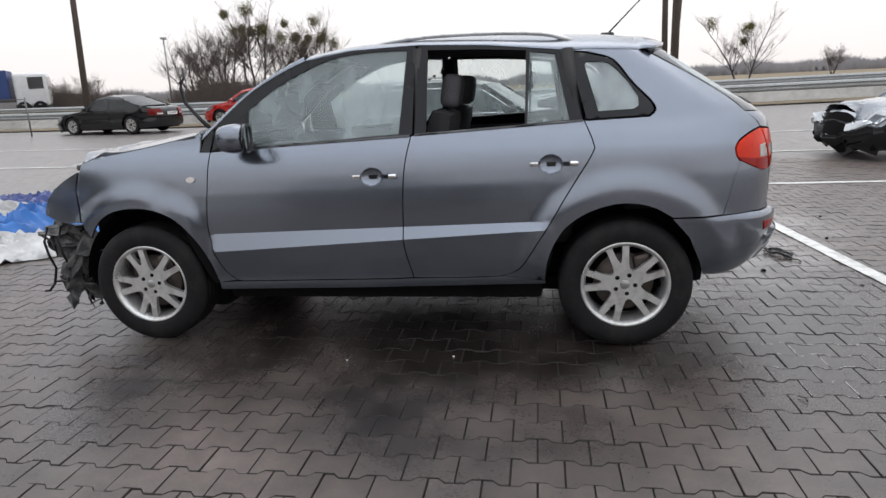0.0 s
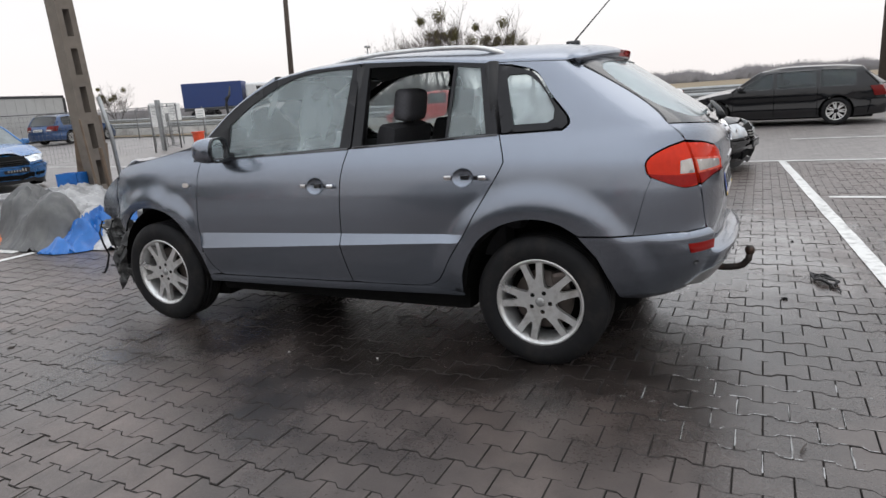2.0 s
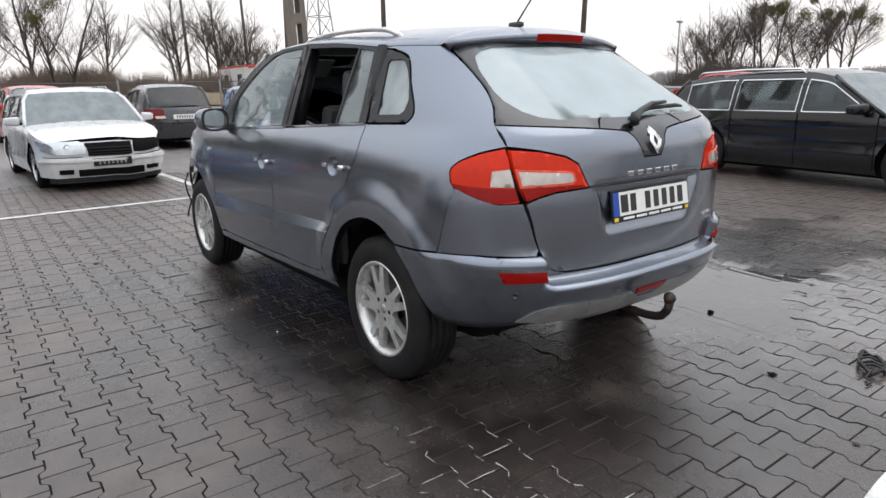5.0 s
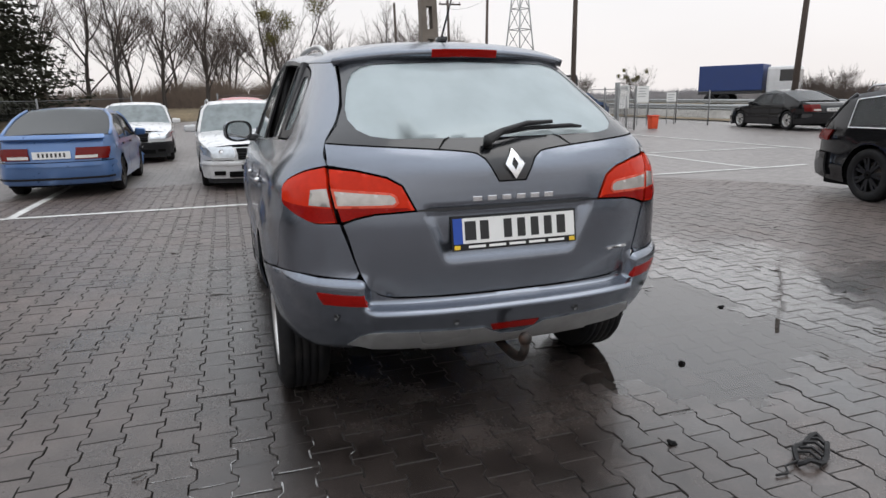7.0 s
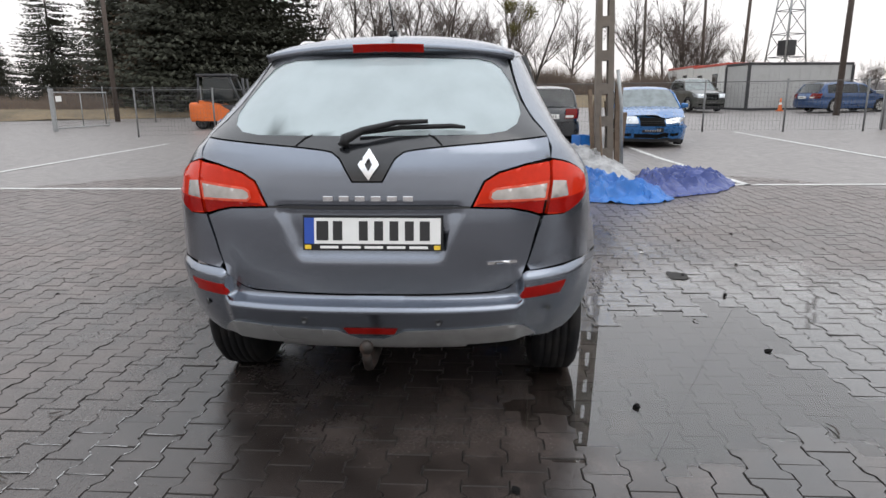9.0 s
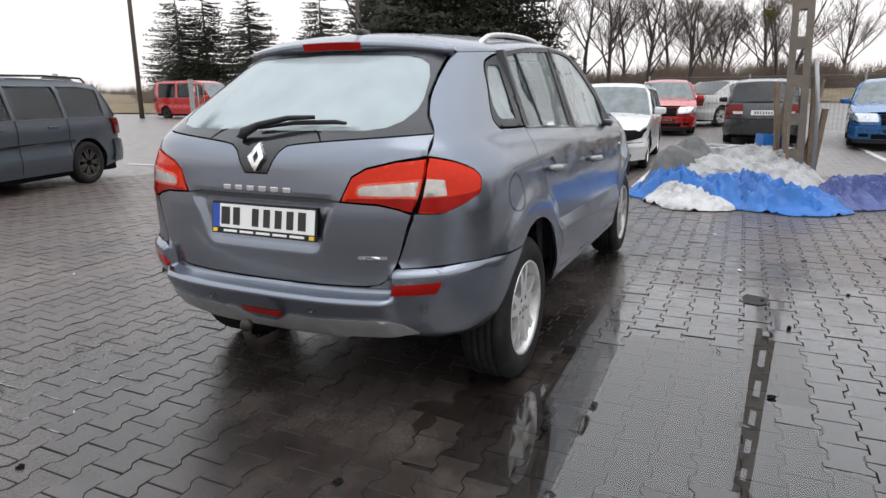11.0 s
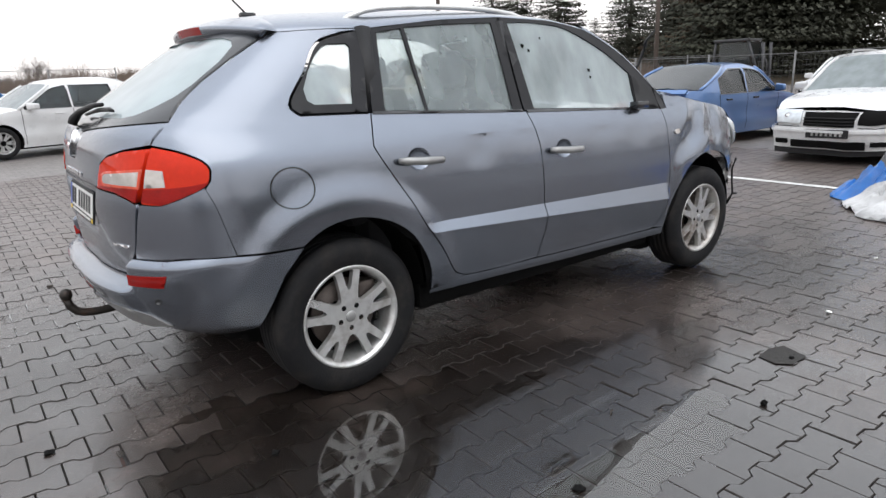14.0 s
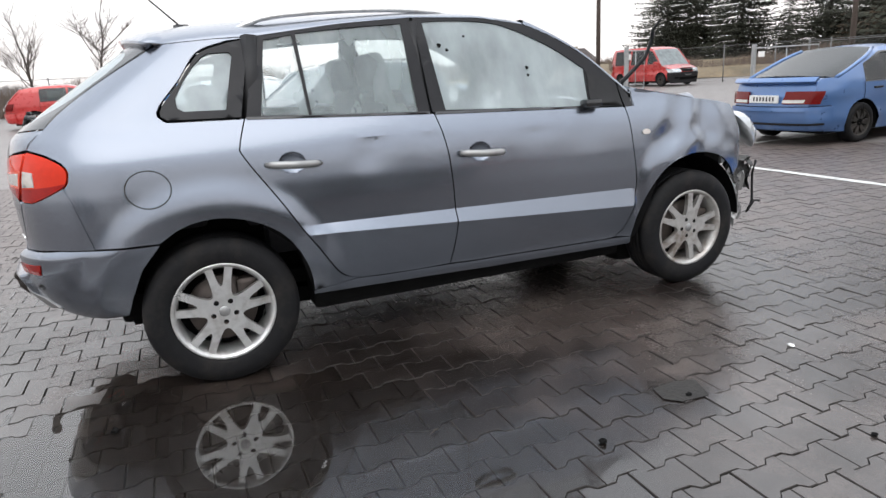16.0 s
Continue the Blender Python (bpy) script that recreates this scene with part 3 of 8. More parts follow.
def make_seat(car, x, y, wide, rear=False):
    base = part("seat", box_bm((x - 0.28, y - wide, 0.50), (x + 0.24, y + wide, 0.72), 0.06), M["cloth"], car, smooth=True)
    back = box_bm((-0.07, -wide, 0.0), (0.07, wide, 0.62), 0.06)
    back.transform(pose(x + 0.25, y, 0.66, 0, 14, 0))
    part("backrest", back, M["cloth"], base, smooth=True)
    heads = [0.0] if not rear else [-wide * 0.62, wide * 0.62]
    for h in heads:
        bm = box_bm((-0.055, -0.135, 0.0), (0.055, 0.135, 0.19), 0.05, segs=3)
        bm.transform(pose(x + 0.42, y + h, 1.27 if not rear else 1.16, 0, 10, 0))
        hr = part("headrest", bm, M["cloth"] if rear else M["cloth_grey"], base, smooth=True)
        for k in (-0.05, 0.05):
            link("headrest_rod", *tube([(x + 0.39, y + h + k, 1.18 if not rear else 1.08), (x + 0.42, y + h + k, 1.29 if not rear else 1.18)], 0.007, 6), M["chrome"], hr)


def make_hero():
    car = empty("estate_car", Matrix.Identity(4), "grey-blue metallic crossover with crashed front standing on wet paving", "car")
    P, K = M["paint"], M["frame_black"]
    for s in (-1, 1):
        # painted panels
        fender = curve(FRONT_EDGE) + [(-0.872, 0.368)] + curve(ARCH_F) + [(-1.74, 0.72), (-1.765, 0.9), (-1.715, 1.055)] + curve([(-1.60, 1.083), (-1.247, 1.138), (-0.955, 1.198)]) + [(-0.945, 1.10)]
        side_panel("fender", car, s, fender, P, step=0.018, label="dented grey-blue front wing" if s < 0 else "crumpled grey-blue front wing")
        door = curve(FRONT_EDGE) + [(-0.76, 0.373), (0.1, 0.384)] + list(reversed(curve(B_LINE)))
        cup1, cup2 = ([(hx + 0.058 * math.cos(a), hz + 0.046 * math.sin(a)) for a in np.linspace(0, 2 * math.pi, 24, endpoint=False)] for hx, hz in ((0.034, 0.945), (0.965, 0.985)))
        folds = [[(x, ledge(x)[k]) for x in np.arange(-0.93, 0.97, 0.012)] for k in (0, 1)]
        d1 = side_panel("front_door", car, s, door, P, [cup1], step=0.018, edge_step=0.012, creases=folds)
        door2 = curve(B_LINE) + [(0.4, 0.388)] + list(reversed(curve(REAR_EDGE)))
        d2 = side_panel("rear_door", car, s, door2, P, [cup2], step=0.018, edge_step=0.012, creases=folds, label="dented grey-blue rear door" if s > 0 else "")
        quarter = (curve(REAR_EDGE[:-1]) + [(0.933, 0.374)] + curve(ARCH_R)[1:] + [(1.602, 0.706), (1.81, 0.709)] + [(1.835, 0.80), (1.86, 0.90), (1.885, 0.965)]
                   + curve(LAMP_FRONT[3:])[1:] + list(reversed(curve(TAIL_LINE)))[1:] + [(1.42, 1.533), (1.2, 1.545), (1.054, 1.547)]
                   + curve([(1.161, 1.53), (1.289, 1.486), (1.383, 1.369), (1.475, 1.268), (1.489, 1.226), (1.457, 1.198)]) + [(1.158, 1.190)])
        side_panel("quarter_panel", car, s, quarter, P, step=0.025)
        low_corner = [(1.885, 0.965), (1.86, 0.90), (1.835, 0.80), (1.812, 0.710), (1.96, 0.713), (2.100, 0.704), (2.092, 0.763), (2.084, 0.84), (2.0735, 0.909)] + curve(LAMP_FRONT[1:4])
        side_panel("corner_panel", car, s, low_corner, P, step=0.02, gap=-0.001)
        lo_x, lo_z = [-0.90, 0.0, 0.933], [0.322, 0.330, 0.352]
        up_x, up_z = [-0.90, -0.79, -0.76, 0.1, 0.229, 0.6, 0.711, 0.80, 0.933], [0.364, 0.370, 0.3695, 0.3805, 0.385, 0.3895, 0.3965, 0.39, 0.372]

        def sill_at(x, t):
            z = float(np.interp(x, lo_x, lo_z)) * (1 - t) + float(np.interp(x, up_x, up_z)) * t
            return (x, s * (side_y(x, z) - 0.002), z)
        link("sill", *grid(sill_at, list(np.linspace(-0.90, 0.933, 60)), list(np.linspace(0, 1, 7)), s > 0), P, car)
        # window surrounds
        top = [p for p in curve(SEAM) if p[0] > -0.87]
        f_frame = [(-0.878, 1.10), (0.238, 1.148), (0.250, 1.15), (0.264, 1.606)] + list(reversed([p for p in top if p[0] < 0.255])) + [(-0.868, 1.225)]
        f_glass = [(-0.66, 1.120), (0.172, 1.160), (0.212, 1.582)] + list(reversed(curve([(-0.674, 1.312), (-0.48, 1.441), (-0.227, 1.552), (-0.035, 1.581), (0.14, 1.586)])))
        side_panel("front_window_frame", car, s, f_frame, K, [f_glass], out=-0.002, step=0.05, edge_step=0.03, label="matt black window surround")
        side_panel("pillar_trim", car, s, [(-0.943, 1.108), (-0.938, 1.090), (-0.886, 1.092), (-0.874, 1.222), (-0.93, 1.168)], K, out=-0.001, step=0.04, label="black corner trim")
        r_frame = [(0.256, 1.152), (1.130, 1.194), (1.045, 1.545)] + list(reversed([p for p in top if 0.27 < p[0] < 1.035]))
        r_main = [(0.324, 1.163), (0.833, 1.186), (0.842, 1.551), (0.6, 1.568), (0.33, 1.578)]
        r_tri = [(0.852, 1.188), (1.058, 1.200), (0.99, 1.528), (0.866, 1.545)]
        side_panel("rear_window_frame", car, s, r_frame, K, [r_main, r_tri], out=-0.002, step=0.05, edge_step=0.03, label="matt black window surround")
        q_out = [(1.146, 1.194), (1.455, 1.203)] + list(reversed(curve([(1.16, 1.525), (1.285, 1.482), (1.378, 1.367), (1.469, 1.267), (1.482, 1.226)]))) + [(1.056, 1.543)]
        q_in = [(1.209, 1.236), (1.38, 1.240), (1.404, 1.255), (1.405, 1.298)] + [(1.36, 1.37), (1.312, 1.428), (1.27, 1.465), (1.24, 1.478), (1.155, 1.479), (1.146, 1.465)]
        side_panel("quarter_window_frame", car, s, q_out, K, [q_in], out=-0.001, step=0.04, edge_step=0.025, label="matt black window surround")
        side_panel("sail_panel", car, s, [(-0.872, 1.108), (-0.672, 1.122), (-0.686, 1.300), (-0.862, 1.196)], M["black_plastic"], out=0.003, gap=0, step=0.05, flange=0.006, label="black plastic corner panel")
        wet = M["pane_clear"] if s < 0 else M["pane_wet"]
        pane = M["pane"]
        side_panel("front_window", car, s, inset(f_glass, -0.008), wet, out=-0.010, gap=0, flange=0, step=0.08, label="misted side window glass")
        if s > 0:
            for x, z, r in ((0.145, 1.468, 0.012), (0.107, 1.445, 0.009), (-0.329, 1.336, 0.010), (-0.328, 1.298, 0.008), (0.001, 1.508, 0.007)):
                side_panel("dirt_spot", car, s, [(x + r * math.cos(k) * (1 + 0.3 * math.sin(3 * k + x * 40)), z + r * math.sin(k)) for k in np.linspace(0, 5.6, 9)], M["cavity"], out=-0.006, gap=0, flange=0, step=0.02, label="dark speck of dirt")
            side_panel("rear_window", car, s, inset(r_main, -0.008), pane, out=-0.010, gap=0, flange=0, step=0.08, label="misted side window glass")
        side_panel("rear_vent_window", car, s, inset(r_tri, -0.008), pane, out=-0.010, gap=0, flange=0, step=0.08)
        side_panel("quarter_window", car, s, inset(q_in, -0.008), M["pane_wet"], out=-0.010, gap=0, flange=0, step=0.06)
        side_panel("waist_seal", car, s, [(-0.66, 1.108), (0.235, 1.142), (0.235, 1.153), (-0.66, 1.119)], M["gloss_black"], out=0.004, gap=0, step=0.05)
        side_panel("waist_seal", car, s, [(0.262, 1.146), (1.128, 1.186), (1.128, 1.196), (0.262, 1.156)], M["gloss_black"], out=0.004, gap=0, step=0.05)
        # inner skin that closes the joints
        shell = [(-0.95, 0.36), (-0.88, 0.33), (0.93, 0.36), (0.99, 0.60), (1.18, 0.76), (1.32, 0.79), (1.46, 0.775), (1.60, 0.69), (2.0, 0.69), (2.02, 1.05), (1.85, 1.13), (1.2, 1.16), (-0.9, 1.06), (-1.6, 1.02), (-1.66, 0.75), (-1.4, 0.81), (-1.1, 0.75)]
        side_panel("inner_skin", car, s, shell, M["cavity"], out=-0.028, gap=0, flange=0, step=0.08)
        # lamps at the corner
        lamp = curve(LAMP_FRONT) + curve([(2.0135, 1.122), (2.04, 1.061), (2.0735, 0.916)])[1:-1]
        side_panel("tail_lamp", car, s, lamp, M["red_lamp"], step=0.015, out=0.004, gap=0.0055, flange=0.02, label="red tail lamp with clear band")
        clear = [(2.000, 0.978), (2.056, 0.974), (2.050, 1.005), (2.041, 1.042), (1.999, 1.036)]
        side_panel("reversing_lens", car, s, clear, M["clear_lamp"], step=0.012, out=0.008, gap=0, flange=0.006)
        low = [(1.868, 0.990), (1.93, 0.980), (1.996, 0.973), (2.058, 0.968), (2.069, 0.922), (2.02, 0.914), (1.96, 0.938), (1.89, 0.972)]
        side_panel("lower_lens", car, s, low, M["dark_red"], step=0.012, out=0.0065, gap=0, flange=0.005, label="deep red lower lens")
        gl = [(s * y, z) for y, z in LAMP_GATE]
        gl = gl if s < 0 else list(reversed(gl))
        rear_panel("gate_lamp", car, gl[::-1] if area2(gl) < 0 else gl, M["red_lamp"], step=0.015, out=0.004, gap=0.0055, flange=0.02, label="red tail lamp with clear band")
        gc = [(s * y, z) for y, z in [(0.666, 0.978), (0.47, 0.980), (0.458, 0.990), (0.463, 1.008), (0.48, 1.018), (0.675, 1.034)]]
        rear_panel("gate_lamp_lens", car, gc[::-1] if area2(gc) < 0 else gc, M["clear_lamp"], step=0.012, out=0.008, gap=0, flange=0.006)
        gd = [(s * y, z) for y, z in [(0.664, 0.970), (0.655, 0.922), (0.60, 0.937), (0.535, 0.952), (0.405, 0.960), (0.42, 0.968)]]
        rear_panel("gate_lower_lens", car, gd[::-1] if area2(gd) < 0 else gd, M["dark_red"], step=0.012, out=0.0065, gap=0, flange=0.005)
        gq = gc[::-1] if area2(gc) < 0 else gc
        rear_panel("gate_lens_rim", car, inset(gq, -0.008), M["pale_red"], [inset(gq, 0.001)], step=0.012, out=0.0085, gap=0, flange=0.004)
        rf = [(2.050, 0.600), (2.140, 0.597), (2.143, 0.642), (2.042, 0.648)]
        side_panel("bumper_reflector", car, s, rf, M["dark_red"], step=0.010, out=0.005, gap=0, flange=0.02, label="red bumper reflector")
        # door handles: bare pockets on one side, silver bars on the other
        for hx, hz, nm in ((0.034, 0.945, d1), (0.965, 0.985, d2)):
            cup = [(hx + 0.058 * math.cos(a), hz + 0.046 * math.sin(a)) for a in np.linspace(0, 2 * math.pi, 24, endpoint=False)]
            vf = sheet(inset(cup, -0.002), lambda x, z: (x, s * (skin(x, z, s) - 0.020 * max(1 - ((x - hx) / 0.06) ** 2 - ((z - hz) / 0.048) ** 2, 0) ** 0.6 - 0.001), z), (), 0.010, 0.0, side_back(s))
            link("handle_cup", *(vf if s < 0 else flipped(vf)), M["paint"], nm, "shallow handle cup")
            y0 = s * side_y(hx, hz)
            if s < 0:
                part("lock_block", box_bm((hx - 0.02, y0 + 0.012, hz - 0.012), (hx + 0.025, y0 + 0.034, hz + 0.012), 0.003), M["gloss_black"], nm)
                part("handle_slot", box_bm((hx + 0.062, y0 - 0.007, hz - 0.010), (hx + 0.10, y0, hz + 0.012), 0.003), M["gloss_black"], nm)
                part("handle_stub", box_bm((hx + 0.092, y0 - 0.030, hz - 0.011), (hx + 0.137, y0 - 0.002, hz + 0.015), 0.010, segs=3), M["chrome"], nm, "chrome handle stub", True)
                part("handle_bracket", box_bm((hx - 0.105, y0 - 0.010, hz - 0.010), (hx - 0.062, y0, hz + 0.014), 0.007), M["chrome"], nm, "", True)
            else:
                bar = tube([(hx - 0.125, y0 + 0.012, hz - 0.012), (hx - 0.10, y0 + 0.034, hz - 0.010), (hx, y0 + 0.040, hz - 0.006), (hx + 0.09, y0 + 0.034, hz + 0.002), (hx + 0.115, y0 + 0.012, hz + 0.004)],
                           [0.012, 0.017, 0.018, 0.017, 0.012], 10)
                link("door_handle", *bar, M["silver"], nm, "silver bar handle")
        # side repeater
        mk = [(-0.992 + 0.026 * math.cos(a), 0.955 + 0.015 * math.sin(a)) for a in np.linspace(0, 2 * math.pi, 16, endpoint=False)]
        side_panel("side_repeater", car, s, mk, M["clear_lamp"], step=0.01, out=0.008, gap=0, flange=0.01)
        # wheel arch liners and lips
        for xw, zw, arch in ((-1.345, 0.36, ARCH_F), (1.345, 0.36, ARCH_R + [(1.647, 0.602), (1.708, 0.47), (1.739, 0.386)])):
            liner = grid(lambda u, v: (xw + 0.425 * math.cos(u), s * (0.50 + v * 0.325), zw + 0.43 * math.sin(u)), list(np.linspace(0.13, math.pi - 0.03, 20)), [0, 1])
            link("arch_liner", *liner, M["cavity"], car)
            wall = [(xw + 0.43 * math.cos(a), s * 0.50, zw + 0.43 * math.sin(a)) for a in np.linspace(-0.3, math.pi + 0.3, 20)]
            link("arch_wall", wall, [tuple(range(20))], M["cavity"], car, smooth=False)
        make_wheel(car, -1.345, s, 0.350, "alloy" if s < 0 else "alloy_muddy", roll=-22 if s < 0 else 14)
        make_wheel(car, 1.345, s, 0.343, roll=-12 if s < 0 else 0)
        # roof rails
        rail = [(-0.04, 1.600), (0.0, 1.620), (0.08, 1.638), (0.30, 1.656), (0.60, 1.657), (0.85, 1.646), (0.98, 1.630), (1.06, 1.604), (1.10, 1.582)]
        link("roof_rail", *tube([(x, s * (0.545 - 0.02 * abs(x - 0.4)), z) for x, z in curve(rail, 0.06)], 0.013, 8), M["alloy"], car, "silver roof rail")
    # undertray, exhaust and sill underside
    tray = box_bm((-1.70, -0.60, 0.215), (1.72, 0.60, 0.40), 0.06)
    part("undertray", tray, M["cavity"], car, "black underbody", True)
    part("engine_tray", box_bm((-1.78, -0.66, 0.14), (-0.98, 0.66, 0.42), 0.04), M["cavity"], car, "black tray below the engine", True)
    for s in (-1, 1):
        part("floor_pan", box_bm((-0.90, s * 0.68 - 0.10, 0.235), (0.92, s * 0.68 + 0.10, 0.38), 0.03), M["cavity"], car)
    link("exhaust", *tube([(-0.5, -0.3, 0.20), (0.9, -0.3, 0.20), (1.55, -0.35, 0.27), (1.80, -0.38, 0.30)], [0.03, 0.03, 0.05, 0.028], 8), M["iron"], car)
    # fuel flap
    flap = [(1.570 + 0.092 * math.cos(a), 0.936 + 0.080 * math.sin(a)) for a in np.linspace(0, 2 * math.pi, 40, endpoint=False)]
    side_panel("fuel_flap_joint", car, 1, flap, M["gloss_black"], [inset(flap, 0.005)], step=0.02, out=0.0025, gap=0, flange=0)
    # tail gate
    half = list(reversed(curve(GLASS_LINE, 0.02))) + [(0.689, 1.124)] + LAMP_GATE[1:8] + curve(GATE_LOW)
    loop = both(half)
    rear_panel("tailgate", car, loop if area2(loop) > 0 else loop[::-1], P, step=0.02, dent=True, label="grey-blue tailgate with plate recess")
    win = [(0.056, 1.05)] + list(reversed(curve(GLASS_LINE)))[1:] + [(side_y(x, z) - 0.004, z) for x, z in ((1.87, 1.268), (1.77, 1.342), (1.625, 1.432), (1.52, 1.495), (1.45, 1.535))] + [(0.0, 1.545)]
    clear = [(0.0, 1.215), (0.44, 1.219), (0.515, 1.230), (0.555, 1.252), (0.575, 1.29), (0.57, 1.33), (0.535, 1.42), (0.50, 1.475), (0.46, 1.50), (0.40, 1.513), (0.0, 1.522)]
    wl2, cl2 = both(win), both(clear)
    rear_panel("rear_window_border", car, wl2 if area2(wl2) > 0 else wl2[::-1], M["gloss_black"], [cl2], step=0.03, label="black border of the rear window")
    cl3 = inset(cl2, -0.01)
    rear_panel("rear_window", car, cl3 if area2(cl3) > 0 else cl3[::-1], M["pane_rear"], step=0.06, out=-0.006, gap=0, flange=0, label="misted rear window glass")
    for s in (-1, 1):
        groove = [(s * y, z) for y, z in [(0.22, 1.216), (0.245, 1.203), (0.275, 1.178), (0.279, 1.180), (0.25, 1.208), (0.222, 1.220)]]
        rear_panel("window_groove", car, groove if area2(groove) > 0 else groove[::-1], M["cavity"], step=0.02, out=0.002, gap=0, flange=0)
    shell = [(-0.62, 1.17), (0.62, 1.17)] + [(0.60, 0.95), (0.55, 0.70), (0.45, 0.64), (-0.45, 0.64), (-0.55, 0.70), (-0.60, 0.95)]
    rear_panel("gate_lining", car, shell[::-1] if area2(shell) < 0 else shell, M["cavity"], step=0.08, out=-0.045, gap=0, flange=0)
    # thin black strip over the upper edge of the plate recess
    lip = [(-0.38, 0.951), (0.38, 0.951), (0.38, 0.959), (-0.38, 0.959)]
    rear_panel("gate_crease", car, lip, M["gloss_black"], step=0.03, out=0.003, gap=0, flange=0)
    # maker's diamond and the plain name strips
    dia = [(0.008, 1.172), (0.048, 1.115), (0.008, 1.058), (-0.032, 1.115)]
    dia_in = [(0.008, 1.140), (0.022, 1.115), (0.008, 1.090), (-0.006, 1.115)]
    rear_panel("maker_emblem", car, dia[::-1] if area2(dia) < 0 else dia, M["chrome"], [dia_in], step=0.02, out=0.016, gap=0, flange=0.016, label="chrome diamond emblem")
    for k in range(6):
        y = -0.148 + k * 0.060
        part("name_strip", box_bm((rear_x(y, 0.988) - 0.002, y - 0.019, 0.979), (rear_x(y, 0.988) + 0.005, y + 0.019, 0.999), 0.003), M["chrome"], car, "plain chrome strip")
    rear_panel("name_strip", car, [(0.448, 0.731), (0.560, 0.733), (0.560, 0.745), (0.448, 0.743)], M["chrome"], step=0.02, out=0.004, gap=0, flange=0.005, label="plain chrome strip")
    # number plate, its characters as plain bars
    tilt = pose(2.166, 0.014, 0.857, 0, -9, 0)
    plate = part("number_plate", box_bm((-0.006, -0.267, -0.067), (0.002, 0.267, 0.067), 0.004), M["black_plastic"], car, "white number plate in black holder", place=tilt)
    part("plate_face", box_bm((0.002, -0.222, -0.041), (0.0045, 0.258, 0.057), 0.001), M["plate"], plate)
    part("plate_band", box_bm((0.002, -0.260, -0.041), (0.0045, -0.222, 0.057), 0.001), M["plate_blue"], plate)
    for k, w in enumerate((0.046, 0.036, 0.0, 0.034, 0.034, 0.034, 0.034, 0.038)):
        if w:
            y0 = -0.190 + k * 0.058 - (0.018 if k > 2 else 0)
            part("plate_bar", box_bm((0.0045, y0 - w / 2, -0.028), (0.0065, y0 + w / 2, 0.045), 0.001), M["plate_text"], plate, "plain dark bar")
    for y0 in (-0.246, 0.245):
        part("plate_sticker", box_bm((0.002, y0 - 0.012, -0.062), (0.0045, y0 + 0.012, -0.046), 0.001), M["plate_yellow"], plate)
    for k in range(5):
        part("holder_bar", box_bm((0.002, -0.20 + k * 0.085, -0.059), (0.0045, -0.13 + k * 0.085, -0.049), 0.001), M["plate"], plate)
    # rear bumper
    zs = list(np.linspace(0.41, 0.700, 14))
    seam_x = 2.04
    top_c = [(1.602, 0.700), (1.81, 0.704), (1.95, 0.707)]
    for s in (-1, 1):
        corner_loop = [(1.562, 0.700), (1.647, 0.602), (1.708, 0.47), (1.739, 0.386), (1.835, 0.374), (1.93, 0.378), (2.0, 0.392)] + [(seam_x, z) for z in zs] + top_c[::-1]
        side_panel("bumper_corner", car, s, dense(corner_loop, 0.012), P, step=0.012, gap=0, flange=0.0, label="rear bumper corner")
    mid = [(side_y(seam_x, z), z) for z in zs] + [(0.597, 0.699)] + [(0.583, 0.690), (0.562, 0.656), (0.528, 0.629), (0.471, 0.614), (0.215, 0.608), (0.0, 0.606)]
    low = [(side_y(seam_x, 0.41), 0.41), (0.60, 0.43), (0.50, 0.41), (0.36, 0.395), (0.0, 0.388)]
    loop = mid + [(-y, z) for y, z in mid[::-1][1:]] + [(-y, z) for y, z in low[1:-1]] + [(y, z) for y, z in low[::-1][:-1]]
    rear_panel("bumper", car, loop[::-1] if area2(loop) < 0 else loop, P, step=0.010, edge_step=0.010, gap=0, flange=0.012, label="grey-blue rear bumper with parking sensors")
    skid = both([(0.0, 0.433), (0.046, 0.433), (0.085, 0.452), (0.132, 0.478), (0.52, 0.492), (0.565, 0.487), (0.61, 0.455), (0.645, 0.412), (0.56, 0.402), (0.37, 0.400), (0.365, 0.386), (0.0, 0.384)])
    rear_panel("skid_plate", car, skid[::-1] if area2(skid) < 0 else skid, M["silver"], step=0.012, out=0.008, gap=0, flange=0.02, label="silver lower bumper trim")
    fog = [(-0.09, 0.460), (0.09, 0.460), (0.105, 0.489), (-0.105, 0.489)]
    rear_panel("fog_lamp", car, fog, M["dark_red"], step=0.02, out=0.004, gap=0, flange=0.01)
    for y, z in ((-0.688, 0.547), (-0.253, 0.523), (0.263, 0.521), (0.688, 0.540)):
        c = Vector((rear_x(y, z), y, z))
        n = Vector((rear_x(y, z) - 1.7, y * 0.75 if abs(y) > 0.5 else y * 0.1, 0)).normalized()
        ring = link("parking_sensor", *lathe([(0.0, 0.0), (0.0095, 0.0), (0.010, 0.004), (0.0135, 0.004), (0.015, 0.0)], 16), M["gloss_black"], car)
        ring.matrix_basis = Matrix.Translation(c + n * 0.003) @ n.to_track_quat("Y", "Z").to_matrix().to_4x4()
    # tow bar
    tow = [(1.9, 0, 0.36), (2.10, 0, 0.345), (2.20, 0, 0.345), (2.26, 0, 0.36), (2.288, 0, 0.395), (2.294, 0, 0.43)]
    bar = link("tow_bar", *tube([(x, y, z) for (x, z), y in zip(curve([(p[0], p[2]) for p in tow], 0.03), [0.0] * 99)], 0.019, 10), M["iron"], car, "rusty black tow bar with ball")
